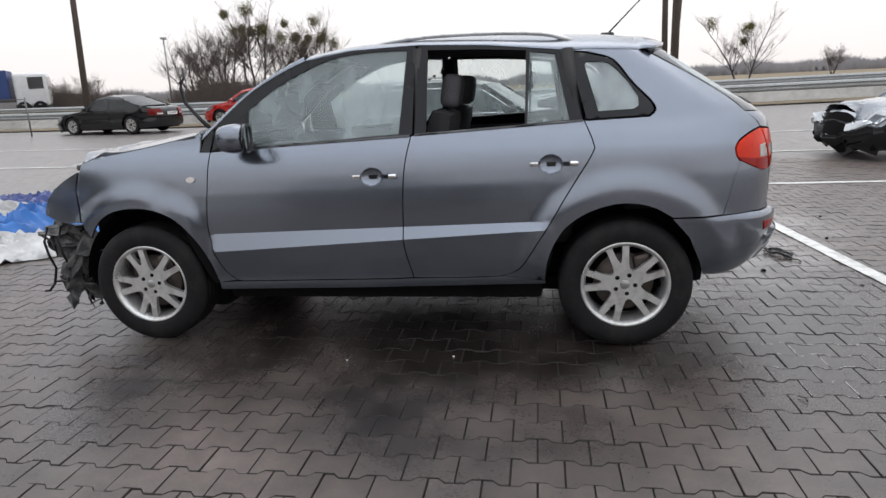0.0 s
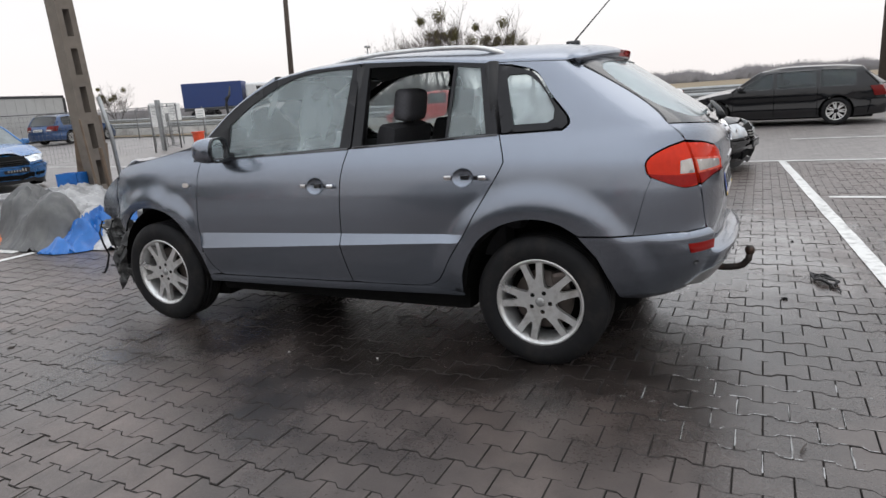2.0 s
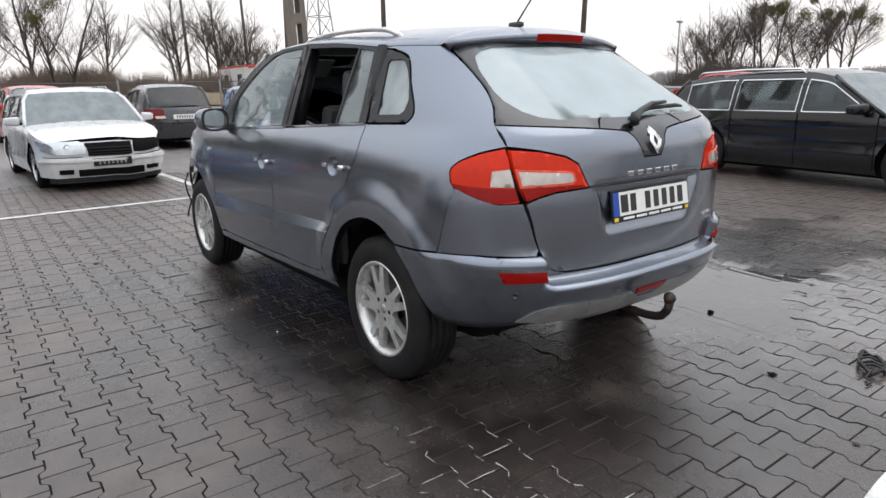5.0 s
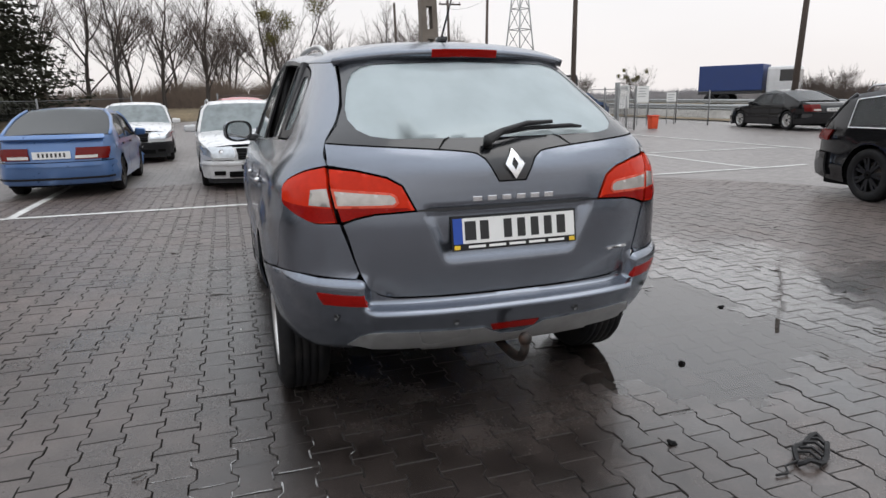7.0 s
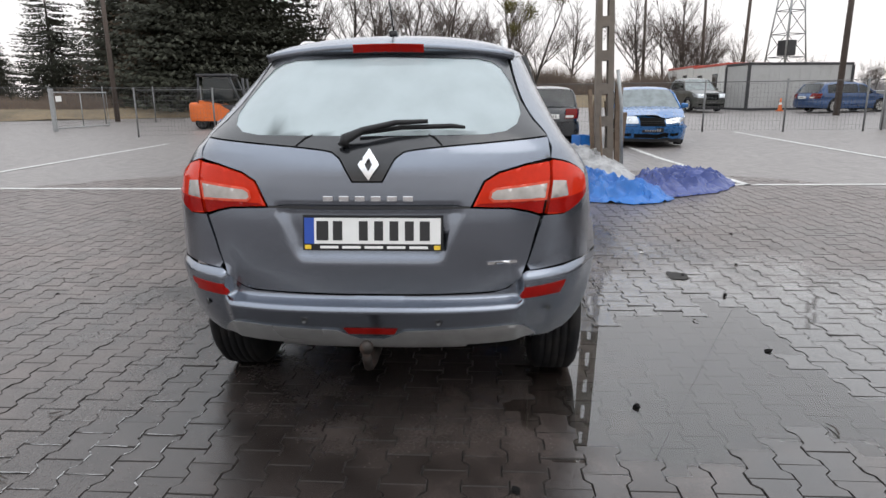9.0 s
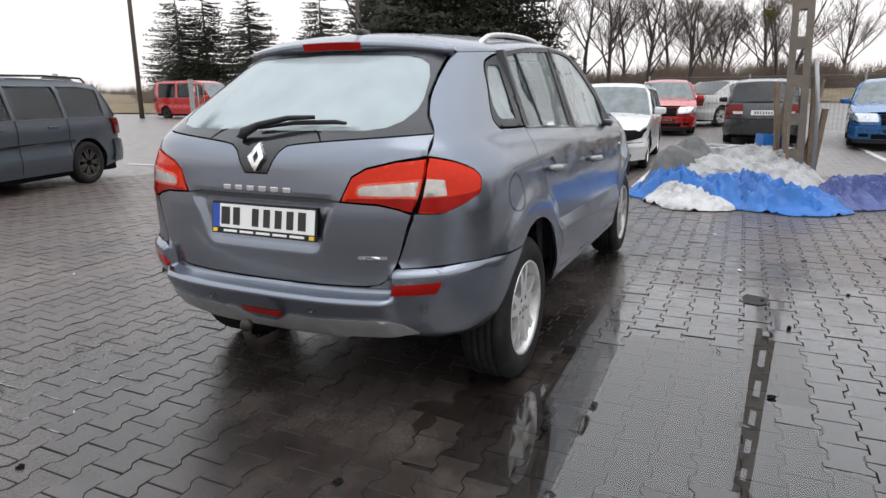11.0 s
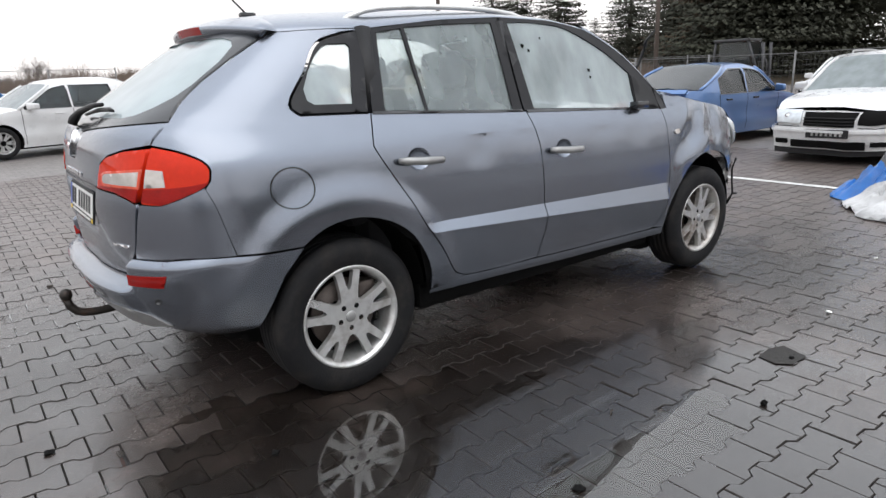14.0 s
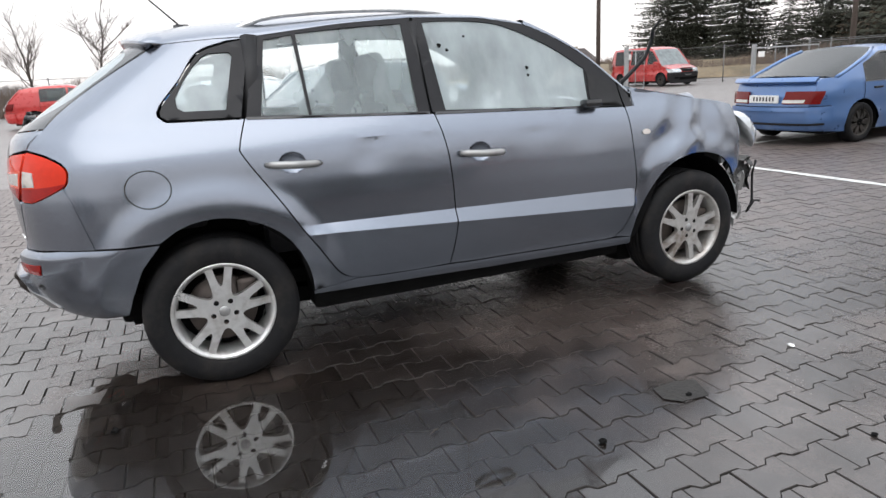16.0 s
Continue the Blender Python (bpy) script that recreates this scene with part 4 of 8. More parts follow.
    link("tow_ball", *lathe([(0.0, 0.028), (0.014, 0.025), (0.024, 0.014), (0.027, 0.0), (0.024, -0.013), (0.017, -0.022), (0.016, -0.03)], 16, "z"), M["iron"], bar, place=pose(2.294, 0, 0.447))
    # roof, spoiler, stop lamp, aerial
    ps = [math.sin(t) for t in np.linspace(-math.pi / 2, math.pi / 2, 33)]
    link("roof", *grid(lambda x, p: roof_point(x, p), list(np.linspace(-0.35, 1.43, 40)), ps), P, car, "grey-blue roof panel with rain drops")
    link("headlining", *grid(lambda x, p: roof_point(x, p, 0.035), list(np.linspace(-0.33, 1.40, 12)), list(np.linspace(-0.93, 0.93, 9)), True), M["lining"], car)

    def spoiler(v, p):
        # round the lip: top from the roof, out to the edge, back under to the glass
        ys = 0.575 - 0.05 * max(v - 0.3, 0)
        bow = 1 - abs(p) ** 3 * 0.30
        if abs(p) > 1:
            return Vector((1.47, (1 if p > 0 else -1) * 0.565, 1.538))
        top = Vector(roof_point(1.42, p))
        lipx, lipz = 1.625 - 0.12 * abs(p) ** 2.2, 1.578 - 0.035 * abs(p) ** 2
        if v < 1:
            q = top.lerp(Vector((lipx, p * 0.565, lipz)), v)
            q.z += 0.012 * math.sin(math.pi * v)
        elif v < 2:
            q = Vector((lipx, p * 0.565, lipz)).lerp(Vector((lipx - 0.012, p * 0.56, lipz - 0.032)), v - 1)
        else:
            q = Vector((lipx - 0.012, p * 0.56, lipz - 0.032)).lerp(Vector((1.555 - 0.09 * abs(p) ** 2, p * 0.535, 1.526)), v - 2)
        return q
    link("roof_spoiler", *grid(spoiler, [0, 0.25, 0.5, 0.75, 0.92, 1.0, 1.5, 2.0, 2.5, 3.0], [-1.01] + list(np.linspace(-1, 1, 25)) + [1.01], False), P, car, "body-coloured roof spoiler")
    sl = grid(lambda y, t: (1.622 - 0.11 * (abs(y) / 0.565) ** 2.2 + 0.004 - 0.013 * t, y, 1.580 - 0.035 * (abs(y) / 0.565) ** 2 - 0.034 * t), list(np.linspace(-0.142, 0.168, 9)), [0.02, 0.98], True)
    part("stop_lamp", solid(sl, 0.006), M["dark_red"], car, "red high stop lamp")
    aer = part("aerial_base", box_bm((1.28, -0.02, 1.635), (1.36, 0.022, 1.662), 0.012), M["gloss_black"], car, smooth=True)
    link("aerial", *tube([(1.325, 0.0, 1.655), (1.45, 0.0, 1.78), (1.60, 0.0, 1.93)], [0.005, 0.004, 0.003], 6), M["gloss_black"], aer)
    # rear wiper
    arm = link("rear_wiper", *tube([(2.135, -0.09, 1.182), (2.125, -0.085, 1.205), (2.11, -0.02, 1.235), (2.075, 0.10, 1.262), (2.06, 0.22, 1.266)], [0.022, 0.022, 0.014, 0.011, 0.008], 8), M["black_plastic"], car, "black rear wiper arm and blade")
    link("wiper_blade", *tube([(2.082, -0.04, 1.222), (2.055, 0.12, 1.243), (2.052, 0.31, 1.248), (2.05, 0.36, 1.243)], [0.007, 0.010, 0.010, 0.006], 6), M["black_plastic"], arm)
    # windscreen, pillars, scuttle
    def screen(u, v):
        base = Vector((-1.12 + 0.20 * abs(u) ** 2, 0.715 * u, 1.165 + 0.03 * abs(u)))
        t = Vector(roof_point(-0.35, 0.90 * u))
        q = base.lerp(t, v)
        return q + Vector((-0.02, 0, 0.045)) * math.sin(math.pi * v) * (1 - u * u * 0.5)
    link("windscreen", *grid(screen, list(np.linspace(-1, 1, 17)), list(np.linspace(0, 1, 9)), True), M["pane"], car, "misted windscreen")
    for s in (-1, 1):
        line = [p for p in curve(SEAM, 0.03) if p[0] <= -0.345]

        def pillar(v, w):
            i = v * (len(line) - 1)
            k = min(int(i), len(line) - 2)
            x, z = (line[k][j] + (line[k + 1][j] - line[k][j]) * (i - k) for j in (0, 1))
            o = Vector((x, s * side_y(x, z), z))
            q = o.lerp(screen(s, v), w)
            return q + Vector((-0.012, s * 0.012, 0.012)) * math.sin(math.pi * w)
        link("a_pillar", *grid(pillar, list(np.linspace(0, 1, 16)), [0, 0.25, 0.5, 0.75, 1.0], s < 0), P, car)
    cowl = grid(lambda u, v: Vector(screen(u, 0.0)).lerp(Vector((-1.16 + 0.16 * abs(u) ** 2, 0.73 * u, 1.140 + 0.02 * abs(u))), v), list(np.linspace(-1, 1, 9)), [0, 1])
    part("scuttle", solid(cowl, 0.02), M["black_plastic"], car)
    # bonnet, buckled at its front edge
    def bonnet(u, v):
        x = -0.985 - 0.10 * (1 - u * u) - (0.80 - 0.10 * u * u + 0.04 * (u < 0)) * v
        ftz = float(np.interp(x, [-1.75, -1.60, -1.247, -0.95], [1.055, 1.083, 1.140, 1.195]))
        w = min(side_y(max(x, -1.9), min(ftz, 1.13)), 0.84) - 0.012
        z = ftz + 0.048 * (1 - abs(u) ** 2.5)
        k = smoothstep(0.45, 1.0, v)
        z += k * (0.05 * noise.noise(Vector((u * 3.3, v * 5, 1.7))) + 0.02 * noise.noise(Vector((u * 9, v * 11, 4.0))))
        z -= 0.10 * smoothstep(0.55, 1.0, v) * smoothstep(0.1, 0.9, u)
        z += 0.012 * smoothstep(0.8, 1.0, v) * smoothstep(-0.3, -0.9, u)
        return (x, u * w, z)
    part("bonnet", solid(grid(bonnet, list(np.linspace(-1, 1, 29)), list(np.linspace(0, 1, 25))), 0.014), P, car, "buckled grey-blue bonnet", True)
    # left bumper corner still hanging on
    side_panel("front_bumper_corner", car, -1, curve([(-1.752, 0.71), (-1.90, 0.70), (-2.06, 0.738)]) + curve([(-2.062, 0.75), (-2.035, 0.82), (-1.96, 0.894), (-1.86, 0.955), (-1.745, 1.008)]) + [(-1.77, 0.9)],
               M["paint"], step=0.03, label="torn front bumper corner")
    # headlamp on the other side
    rim = curve([(-1.783, 1.008), (-1.921, 0.98), (-2.05, 0.87), (-2.055, 0.80), (-2.03, 0.748), (-1.945, 0.807), (-1.856, 0.908), (-1.783, 1.008)])
    rings = [(-0.16, 1.0), (0.0, 1.0), (0.025, 0.97), (0.052, 0.86), (0.072, 0.66), (0.084, 0.40), (0.088, 0.0)]
    hl = grid(lambda u, v: (-1.93 + (rim[int(u)][0] + 1.93) * rings[int(v)][1] + 0.2 * rings[int(v)][0], 0.67 + rings[int(v)][0] - 0.25 * max(-1.93 - rim[int(u)][0], 0.0) * rings[int(v)][1], 0.88 + (rim[int(u)][1] - 0.88) * rings[int(v)][1]), list(range(len(rim))), list(range(len(rings))))
    part("headlamp", solid(hl, 0.004), M["head_lamp"], car, "loose clear headlamp unit", True)
    # crushed structure behind the missing bumper
    rnd = random.Random(4)
    for lo, hi, mt in (((-1.93, -0.62, 0.46), (-1.80, 0.62, 0.58), "torn"), ((-1.84, -0.60, 0.58), (-1.72, 0.60, 0.98), "cavity"), ((-1.99, -0.5, 0.62), (-1.90, 0.55, 0.72), "silver"), ((-1.86, -0.66, 0.98), (-1.70, 0.66, 1.02), "torn")):
        bm = box_bm(lo, hi, 0.015)
        bmesh.ops.subdivide_edges(bm, edges=bm.edges[:], cuts=4, use_grid_fill=True)
        for v in bm.verts:
            v.co += 0.05 * Vector((noise.noise(v.co * 4), noise.noise(v.co * 4 + Vector((5, 1, 2))) * 0.5, noise.noise(v.co * 4 + Vector((1, 8, 3)))))
        part("crash_structure", bm, M[mt], car, "bent metal behind the missing bumper")

    def scrap(c, size, mt, seed, squash=(1, 1, 1)):
        r = random.Random(seed)
        vs, fs = grid(lambda u, v: (c[0] + size * (u - 0.5) * squash[0] + 0.5 * size * noise.noise(Vector((u * 4, v * 4, seed))) * squash[0],
                                    c[1] + 0.45 * size * noise.noise(Vector((u * 3, v * 5, seed + 9))) * squash[1],
                                    c[2] + size * (v - 0.5) * squash[2] + 0.35 * size * noise.noise(Vector((u * 5, v * 3, seed + 4))) * squash[2]), list(np.linspace(0, 1, 12)), list(np.linspace(0, 1, 12)))
        keep = [f for f in fs if r.random() > 0.12]
        part("torn_liner", solid((vs, keep), 0.004), M[mt], car, "torn plastic liner")
    scrap((-1.90, -0.72, 0.44), 0.36, "torn", 3, (0.75, 0.8, 1.25))
    scrap((-1.80, -0.70, 0.33), 0.26, "black_plastic", 5, (0.8, 0.8, 1.0))
    scrap((-1.95, -0.70, 0.60), 0.24, "torn", 8, (1.2, 0.6, 0.6))
    scrap((-1.88, 0.70, 0.60), 0.24, "torn", 12, (0.9, 0.8, 0.8))
    scrap((-1.82, 0.72, 0.45), 0.26, "silver", 15, (0.5, 0.5, 1.2))
    for y0, dz, dx in ((-0.80, 0.0, 0.0), (-0.76, 0.05, 0.06), (0.74, 0.12, 0.05)):
        pts = [(-2.02 + dx + 0.012 * math.sin(5 * k), y0 + 0.02 * math.cos(4 * k), 0.68 - 0.085 * k) for k in range(5)] + [(-2.06 + dx, y0 - 0.01, 0.29 + dz), (-2.10 + dx, y0, 0.285 + dz)]
        link("hanging_strap", *tube(pts, 0.008, 6), M["black_plastic"], car)
    link("bent_rod", *tube([(-1.36, 0.12, 1.17), (-1.45, 0.14, 1.25), (-1.56, 0.17, 1.36), (-1.59, 0.19, 1.46), (-1.592, 0.20, 1.50), (-1.575, 0.22, 1.53), (-1.604, 0.27, 1.60)], [0.016, 0.014, 0.012, 0.012, 0.016, 0.009, 0.006], 8), M["black_plastic"], car, "bent black rod standing up from the bonnet")
    # door mirrors: a housing on the left, a stripped foot on the right
    bm = bmesh.new()
    bmesh.ops.create_uvsphere(bm, u_segments=20, v_segments=12, radius=1)
    for v in bm.verts:
        x, y, z = v.co
        v.co = Vector((0.085 * max(min(x * 1.3, 0.5), -1.0), 0.096 * math.copysign(abs(y) ** 0.7, y), 0.076 * math.copysign(abs(z) ** 0.7, z)))
    bm.transform(pose(-0.665, -0.955, 1.175, 0, 0, 12))
    mir = part("door_mirror", bm, M["paint"], car, "grey-blue door mirror housing", True)
    gm = bmesh.new()
    bmesh.ops.create_circle(gm, cap_ends=True, radius=1, segments=28)
    gm.transform(pose(-0.6185, -0.944, 1.175, 0, 0, 12) @ Matrix.Rotation(radians(90), 4, "Y") @ Matrix.Diagonal((0.066, 0.087, 1, 1)))
    part("mirror_glass", gm, M["mirror"], mir)
    rm = grid(lambda a, r: pose(-0.6195, -0.945, 1.175, 0, 0, 12) @ Vector((0.012 * (r - 0.5), 0.096 * r * math.copysign(abs(math.cos(a)) ** 0.7, math.cos(a)), 0.076 * r * math.copysign(abs(math.sin(a)) ** 0.7, math.sin(a)))), list(np.linspace(0, 2 * math.pi, 33)), [0.86, 1.02])
    part("mirror_rim", solid(rm, 0.012), M["gloss_black"], mir)
    part("mirror_foot", box_bm((-0.72, -0.885, 1.100), (-0.62, -0.80, 1.150), 0.014), M["gloss_black"], car)
    part("mirror_stump", box_bm((-0.71, 0.815, 1.110), (-0.60, 0.885, 1.155), 0.02), M["gloss_black"], car, "broken mirror foot", True)
    # floor pan and cabin
    part("floor_pan", box_bm((-1.7, -0.60, 0.27), (1.80, 0.60, 0.42), 0.04), M["cavity"], car)
    part("dashboard", box_bm((-1.02, -0.70, 0.62), (-0.62, 0.70, 1.03), 0.09, segs=3), M["black_plastic"], car, smooth=True)
    part("instrument_hood", box_bm((-0.78, -0.56, 0.98), (-0.58, -0.18, 1.10), 0.05, segs=3), M["black_plastic"], car, smooth=True)
    part("boot_cover", box_bm((1.35, -0.66, 0.70), (2.02, 0.66, 0.90), 0.03), M["cloth"], car)
    for s in (-1, 1):
        make_seat(car, -0.02, s * 0.37, 0.25)
        part("inner_door_trim", box_bm((-0.88, s * 0.80 - 0.02, 0.45), (0.88, s * 0.80 + 0.02, 1.10), 0.015), M["cloth_grey"], car)
        link("b_post", *tube([(0.26, s * 0.76, 1.10), (0.27, s * 0.62, 1.58)], 0.045, 8), M["black_plastic"], car)
        link("c_post", *tube([(1.10, s * 0.74, 1.15), (1.05, s * 0.60, 1.54)], 0.05, 8), M["black_plastic"], car)
        link("d_post", *tube([(1.66, s * 0.62, 1.15), (1.40, s * 0.50, 1.50)], 0.05, 8), M["black_plastic"], car)
    make_seat(car, 0.85, 0.0, 0.62, True)
    wheel = link("steering_wheel", *tube([(0, 0.185 * math.cos(a), 0.185 * math.sin(a)) for a in np.linspace(0, 2 * math.pi, 28, endpoint=False)], 0.016, 8, True), M["black_plastic"], car, place=pose(-0.46, -0.37, 1.00, 0, -25, 0))
    for a in (0, 180, 270):
        c, q = math.cos(radians(a)), math.sin(radians(a))
        link("wheel_spoke", *tube([(-0.02, 0, 0), (0, 0.18 * c, 0.18 * q)], 0.016, 6), M["black_plastic"], wheel)
    part("airbag_cover", box_bm((-0.05, -0.07, -0.06), (0.01, 0.07, 0.06), 0.025), M["black_plastic"], wheel, smooth=True)
    bm = box_bm((-0.015, -0.12, -0.035), (0.015, 0.12, 0.035), 0.015)
    part("inside_mirror", bm, M["black_plastic"], car, place=pose(-0.50, 0.0, 1.48))
    for s in (-1, 1):
        part("sun_visor", box_bm((-0.10, -0.2, -0.01), (0.10, 0.2, 0.01), 0.008), M["lining"], car, place=pose(-0.42, s * 0.36, 1.50, 0, -30, 0))
    return car


hero = make_hero()


# ---- ground ----
def rise(x, y):
    """The land climbs gently away from the yard's middle."""
    az = math.degrees(math.atan2(y, x)) % 360
    k = 1 - 0.75 * smoothstep(182, 202, az) * (1 - smoothstep(226, 250, az))
    return 0.018 * k * min(max(math.hypot(x, y) - 11, 0), 50)


PAVED = (0.4, -0.2, 8.6)  # middle and reach of the blocks laid one by one
BLOCK_L, BLOCK_W = 0.198, 0.148
PUDDLES = [(1.45, 1.35, 0.95, 0.62, -35, 0.0075), (0.75, 1.98, 0.55, 0.22, 5, 0.006), (1.6, 1.85, 0.6, 0.4, 30, 0.0045)]


def hollow(x, y):
    d = 0.0
    for cx, cy, a, b, ang, depth in PUDDLES:
        c, s = math.cos(radians(ang)), math.sin(radians(ang))
        u, v = ((x - cx) * c + (y - cy) * s) / a, (-(x - cx) * s + (y - cy) * c) / b
        d = max(d, depth * (1 - smoothstep(0.35, 1.25, math.hypot(u, v))))
    return d


def ground_material(name, base, blocks):
    """Damp concrete: dark and glossy where wet, paler and rougher elsewhere; blocks adds the far paving's joints."""
    m = bpy.data.materials.new(name)
    m.use_nodes = True
    n, l = m.node_tree.nodes, m.node_tree.links
    b = n["Principled BSDF"]
    geo = n.new("ShaderNodeNewGeometry")

    def nz(scale, detail, rough=0.5):
        t = n.new("ShaderNodeTexNoise")
        t.inputs["Scale"].default_value, t.inputs["Detail"].default_value, t.inputs["Roughness"].default_value = scale, detail, rough
        l.new(geo.outputs["Position"], t.inputs["Vector"])
        return t.outputs["Fac"]

    def rng(src, a, b_, c, d):
        r = n.new("ShaderNodeMapRange")
        for k, v in zip(("From Min", "From Max", "To Min", "To Max"), (a, b_, c, d)):
            r.inputs[k].default_value = v
        l.new(src, r.inputs["Value"])
        return r.outputs[0]

    def mathn(op, a, b_):
        k = n.new("ShaderNodeMath")
        k.operation = op
        for i, v in enumerate((a, b_)):
            if isinstance(v, (int, float)):
                k.inputs[i].default_value = v
            else:
                l.new(v, k.inputs[i])
        return k.outputs[0]
    wet = rng(nz(0.55, 5.0, 0.6), 0.33, 0.58, 0.0, 1.0)
    # paving turns paler and rougher with distance from the car
    away = n.new("ShaderNodeVectorMath")
    away.operation, away.inputs[1].default_value = "DISTANCE", (0.2, 0.5, 0.0)
    l.new(geo.outputs["Position"], away.inputs[0])
    wet = mathn("MULTIPLY", wet, rng(away.outputs["Value"], 2.1, 4.3, 1.0, 0.32))
    wet = mathn("MULTIPLY", wet, rng(away.outputs["Value"], 4.3, 9.0, 1.0, 0.05))
    # water spreads round the sunken paving beside the rear wheel
    off = n.new("ShaderNodeVectorMath")
    off.operation, off.inputs[1].default_value = "DISTANCE", (1.1, 2.0, 0.0)
    l.new(geo.outputs["Position"], off.inputs[0])
    pool = rng(mathn("ADD", off.outputs["Value"], rng(nz(1.6, 4.0), 0.3, 0.7, -0.7, 0.7)), 0.9, 2.6, 1.0, 0.0)
    wet = mathn("MAXIMUM", wet, pool)
    grain = rng(nz(140.0, 4.0), 0.3, 0.7, 0.86, 1.14)
    stain = rng(nz(5.0, 6.0, 0.65), 0.3, 0.7, 0.66, 1.34)
    val = mathn("MULTIPLY", mathn("MULTIPLY", grain, stain), rng(wet, 0, 1, 3.7, 0.5))
    if blocks == "piece":
        info = n.new("ShaderNodeObjectInfo")
        val = mathn("MULTIPLY", val, rng(info.outputs["Random"], 0, 1, 0.9, 1.1))
    if blocks == "joined":
        val = mathn("MULTIPLY", val, rng(geo.outputs["Random Per Island"], 0, 1, 0.86, 1.14))
    rough = mathn("MULTIPLY", rng(wet, 0, 1, 0.46, 0.20), rng(pool, 0, 1, 1.0, 0.4))
    rough = mathn("MULTIPLY", rough, rng(nz(60.0, 3.0), 0.3, 0.7, 0.85, 1.15))
    bump_h = nz(220.0, 4.0)
    mul = n.new("ShaderNodeMix")
    mul.data_type, mul.blend_type = "RGBA", "MULTIPLY"
    mul.inputs[0].default_value, mul.inputs[6].default_value = 1.0, (*base, 1)
    col = mul.outputs[2]
    if blocks == "far":
        br = n.new("ShaderNodeTexBrick")
        br.inputs["Scale"].default_value = 1.0
        br.inputs["Brick Width"].default_value, br.inputs["Row Height"].default_value = BLOCK_L, BLOCK_W
        br.inputs["Mortar Size"].default_value, br.inputs["Mortar Smooth"].default_value = 0.006, 0.4
        br.inputs["Color1"].default_value, br.inputs["Color2"].default_value, br.inputs["Mortar"].default_value = (1.06, 1.06, 1.06, 1), (0.94, 0.94, 0.94, 1), (0.45, 0.45, 0.45, 1)
        l.new(geo.outputs["Position"], br.inputs["Vector"])
        mb = n.new("ShaderNodeMix")
        mb.data_type, mb.blend_type = "RGBA", "MULTIPLY"
        mb.inputs[0].default_value = 1.0
        l.new(br.outputs["Color"], mb.inputs[6])
        cv = n.new("ShaderNodeCombineColor")
        for i in range(3):
            l.new(val, cv.inputs[i])
        l.new(cv.outputs[0], mb.inputs[7])
        l.new(mb.outputs[2], mul.inputs[7])
    else:
        l.new(val, mul.inputs[7])
    l.new(col, b.inputs["Base Color"])
    l.new(rough, b.inputs["Roughness"])
    b.inputs["Specular IOR Level"].default_value = 0.5
    l.new(rng(pool, 0, 1, 0.26, 0.06), b.inputs["Coat Roughness"])
    b.inputs["Coat IOR"].default_value = 1.45
    l.new(mathn("ADD", rng(wet, 0, 1, 0.05, 0.3), mathn("MULTIPLY", pool, 0.7)), b.inputs["Coat Weight"])
    bp = n.new("ShaderNodeBump")
    bp.inputs["Strength"].default_value, bp.inputs["Distance"].default_value = 0.35, 0.004
    l.new(bump_h, bp.inputs["Height"])
    l.new(bp.outputs[0], b.inputs["Normal"])
    return m


# the far yard has a paler base than the blocks laid near the car
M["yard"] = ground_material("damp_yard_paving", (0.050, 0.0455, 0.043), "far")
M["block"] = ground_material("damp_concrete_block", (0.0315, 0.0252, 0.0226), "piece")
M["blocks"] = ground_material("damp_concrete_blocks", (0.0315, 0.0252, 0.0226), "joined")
M["joint"] = material("sandy_joint_fill", (0.022, 0.018, 0.015), 0.8, var=0.4, grain=40.0, bump=0.3)
M["line"] = material("worn_white_road_paint", (0.62, 0.62, 0.60), 0.5, var=0.15, grain=30.0, dirt=(0.13, 0.125, 0.12), dirt_amount=0.8, dirt_scale=9.0)
M["grass"] = material("winter_grass", (0.17, 0.13, 0.08), 0.95, var=0.35, grain=6.0, dirt=(0.07, 0.06, 0.035), dirt_amount=0.8, dirt_scale=0.6, bump=0.6, bump_scale=20.0)
M["field"] = material("brown_field", (0.19, 0.145, 0.085), 0.95, var=0.25, grain=1.2, dirt=(0.10, 0.08, 0.05), dirt_amount=0.8, dirt_scale=0.05, bump=0.4, bump_scale=4.0)
M["asphalt"] = material("wet_asphalt", (0.055, 0.055, 0.058), 0.35, var=0.2, grain=40.0, bump=0.2)


def make_ground():
    rings = [0.0] + list(np.linspace(1.0, 8.2, 10)) + [8.5, 8.62, 8.9, 9.5, 10.2, 11, 12, 13, 14.5, 16, 18, 20, 23, 26, 30, 35, 42, 50, 61, 75, 100, 150, 250, 450, 900, 2200]
    n = 96
    verts, faces = [], []
    for i, r in enumerate(rings):
        for k in range(n):
            a = 2 * math.pi * k / n
            x, y = PAVED[0] + r * math.cos(a), PAVED[1] + r * math.sin(a)
            z = rise(x, y) - 0.004 if r > 8.6 else -0.013
            verts.append((x, y, z))
    for i in range(len(rings) - 1):
        for k in range(n):
            k2 = (k + 1) % n
            faces.append((i * n + k, (i + 1) * n + k, (i + 1) * n + k2, i * n + k2))
    me = bpy.data.meshes.new("ground")
    me.from_pydata(verts, [], faces)
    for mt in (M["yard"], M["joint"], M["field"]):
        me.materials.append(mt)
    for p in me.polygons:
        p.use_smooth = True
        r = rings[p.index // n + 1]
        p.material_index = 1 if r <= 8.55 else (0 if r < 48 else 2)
    return tagged(new("ground", me), "damp grey concrete paving and land out to the horizon", "ground", kind="structure")


ground = make_ground()


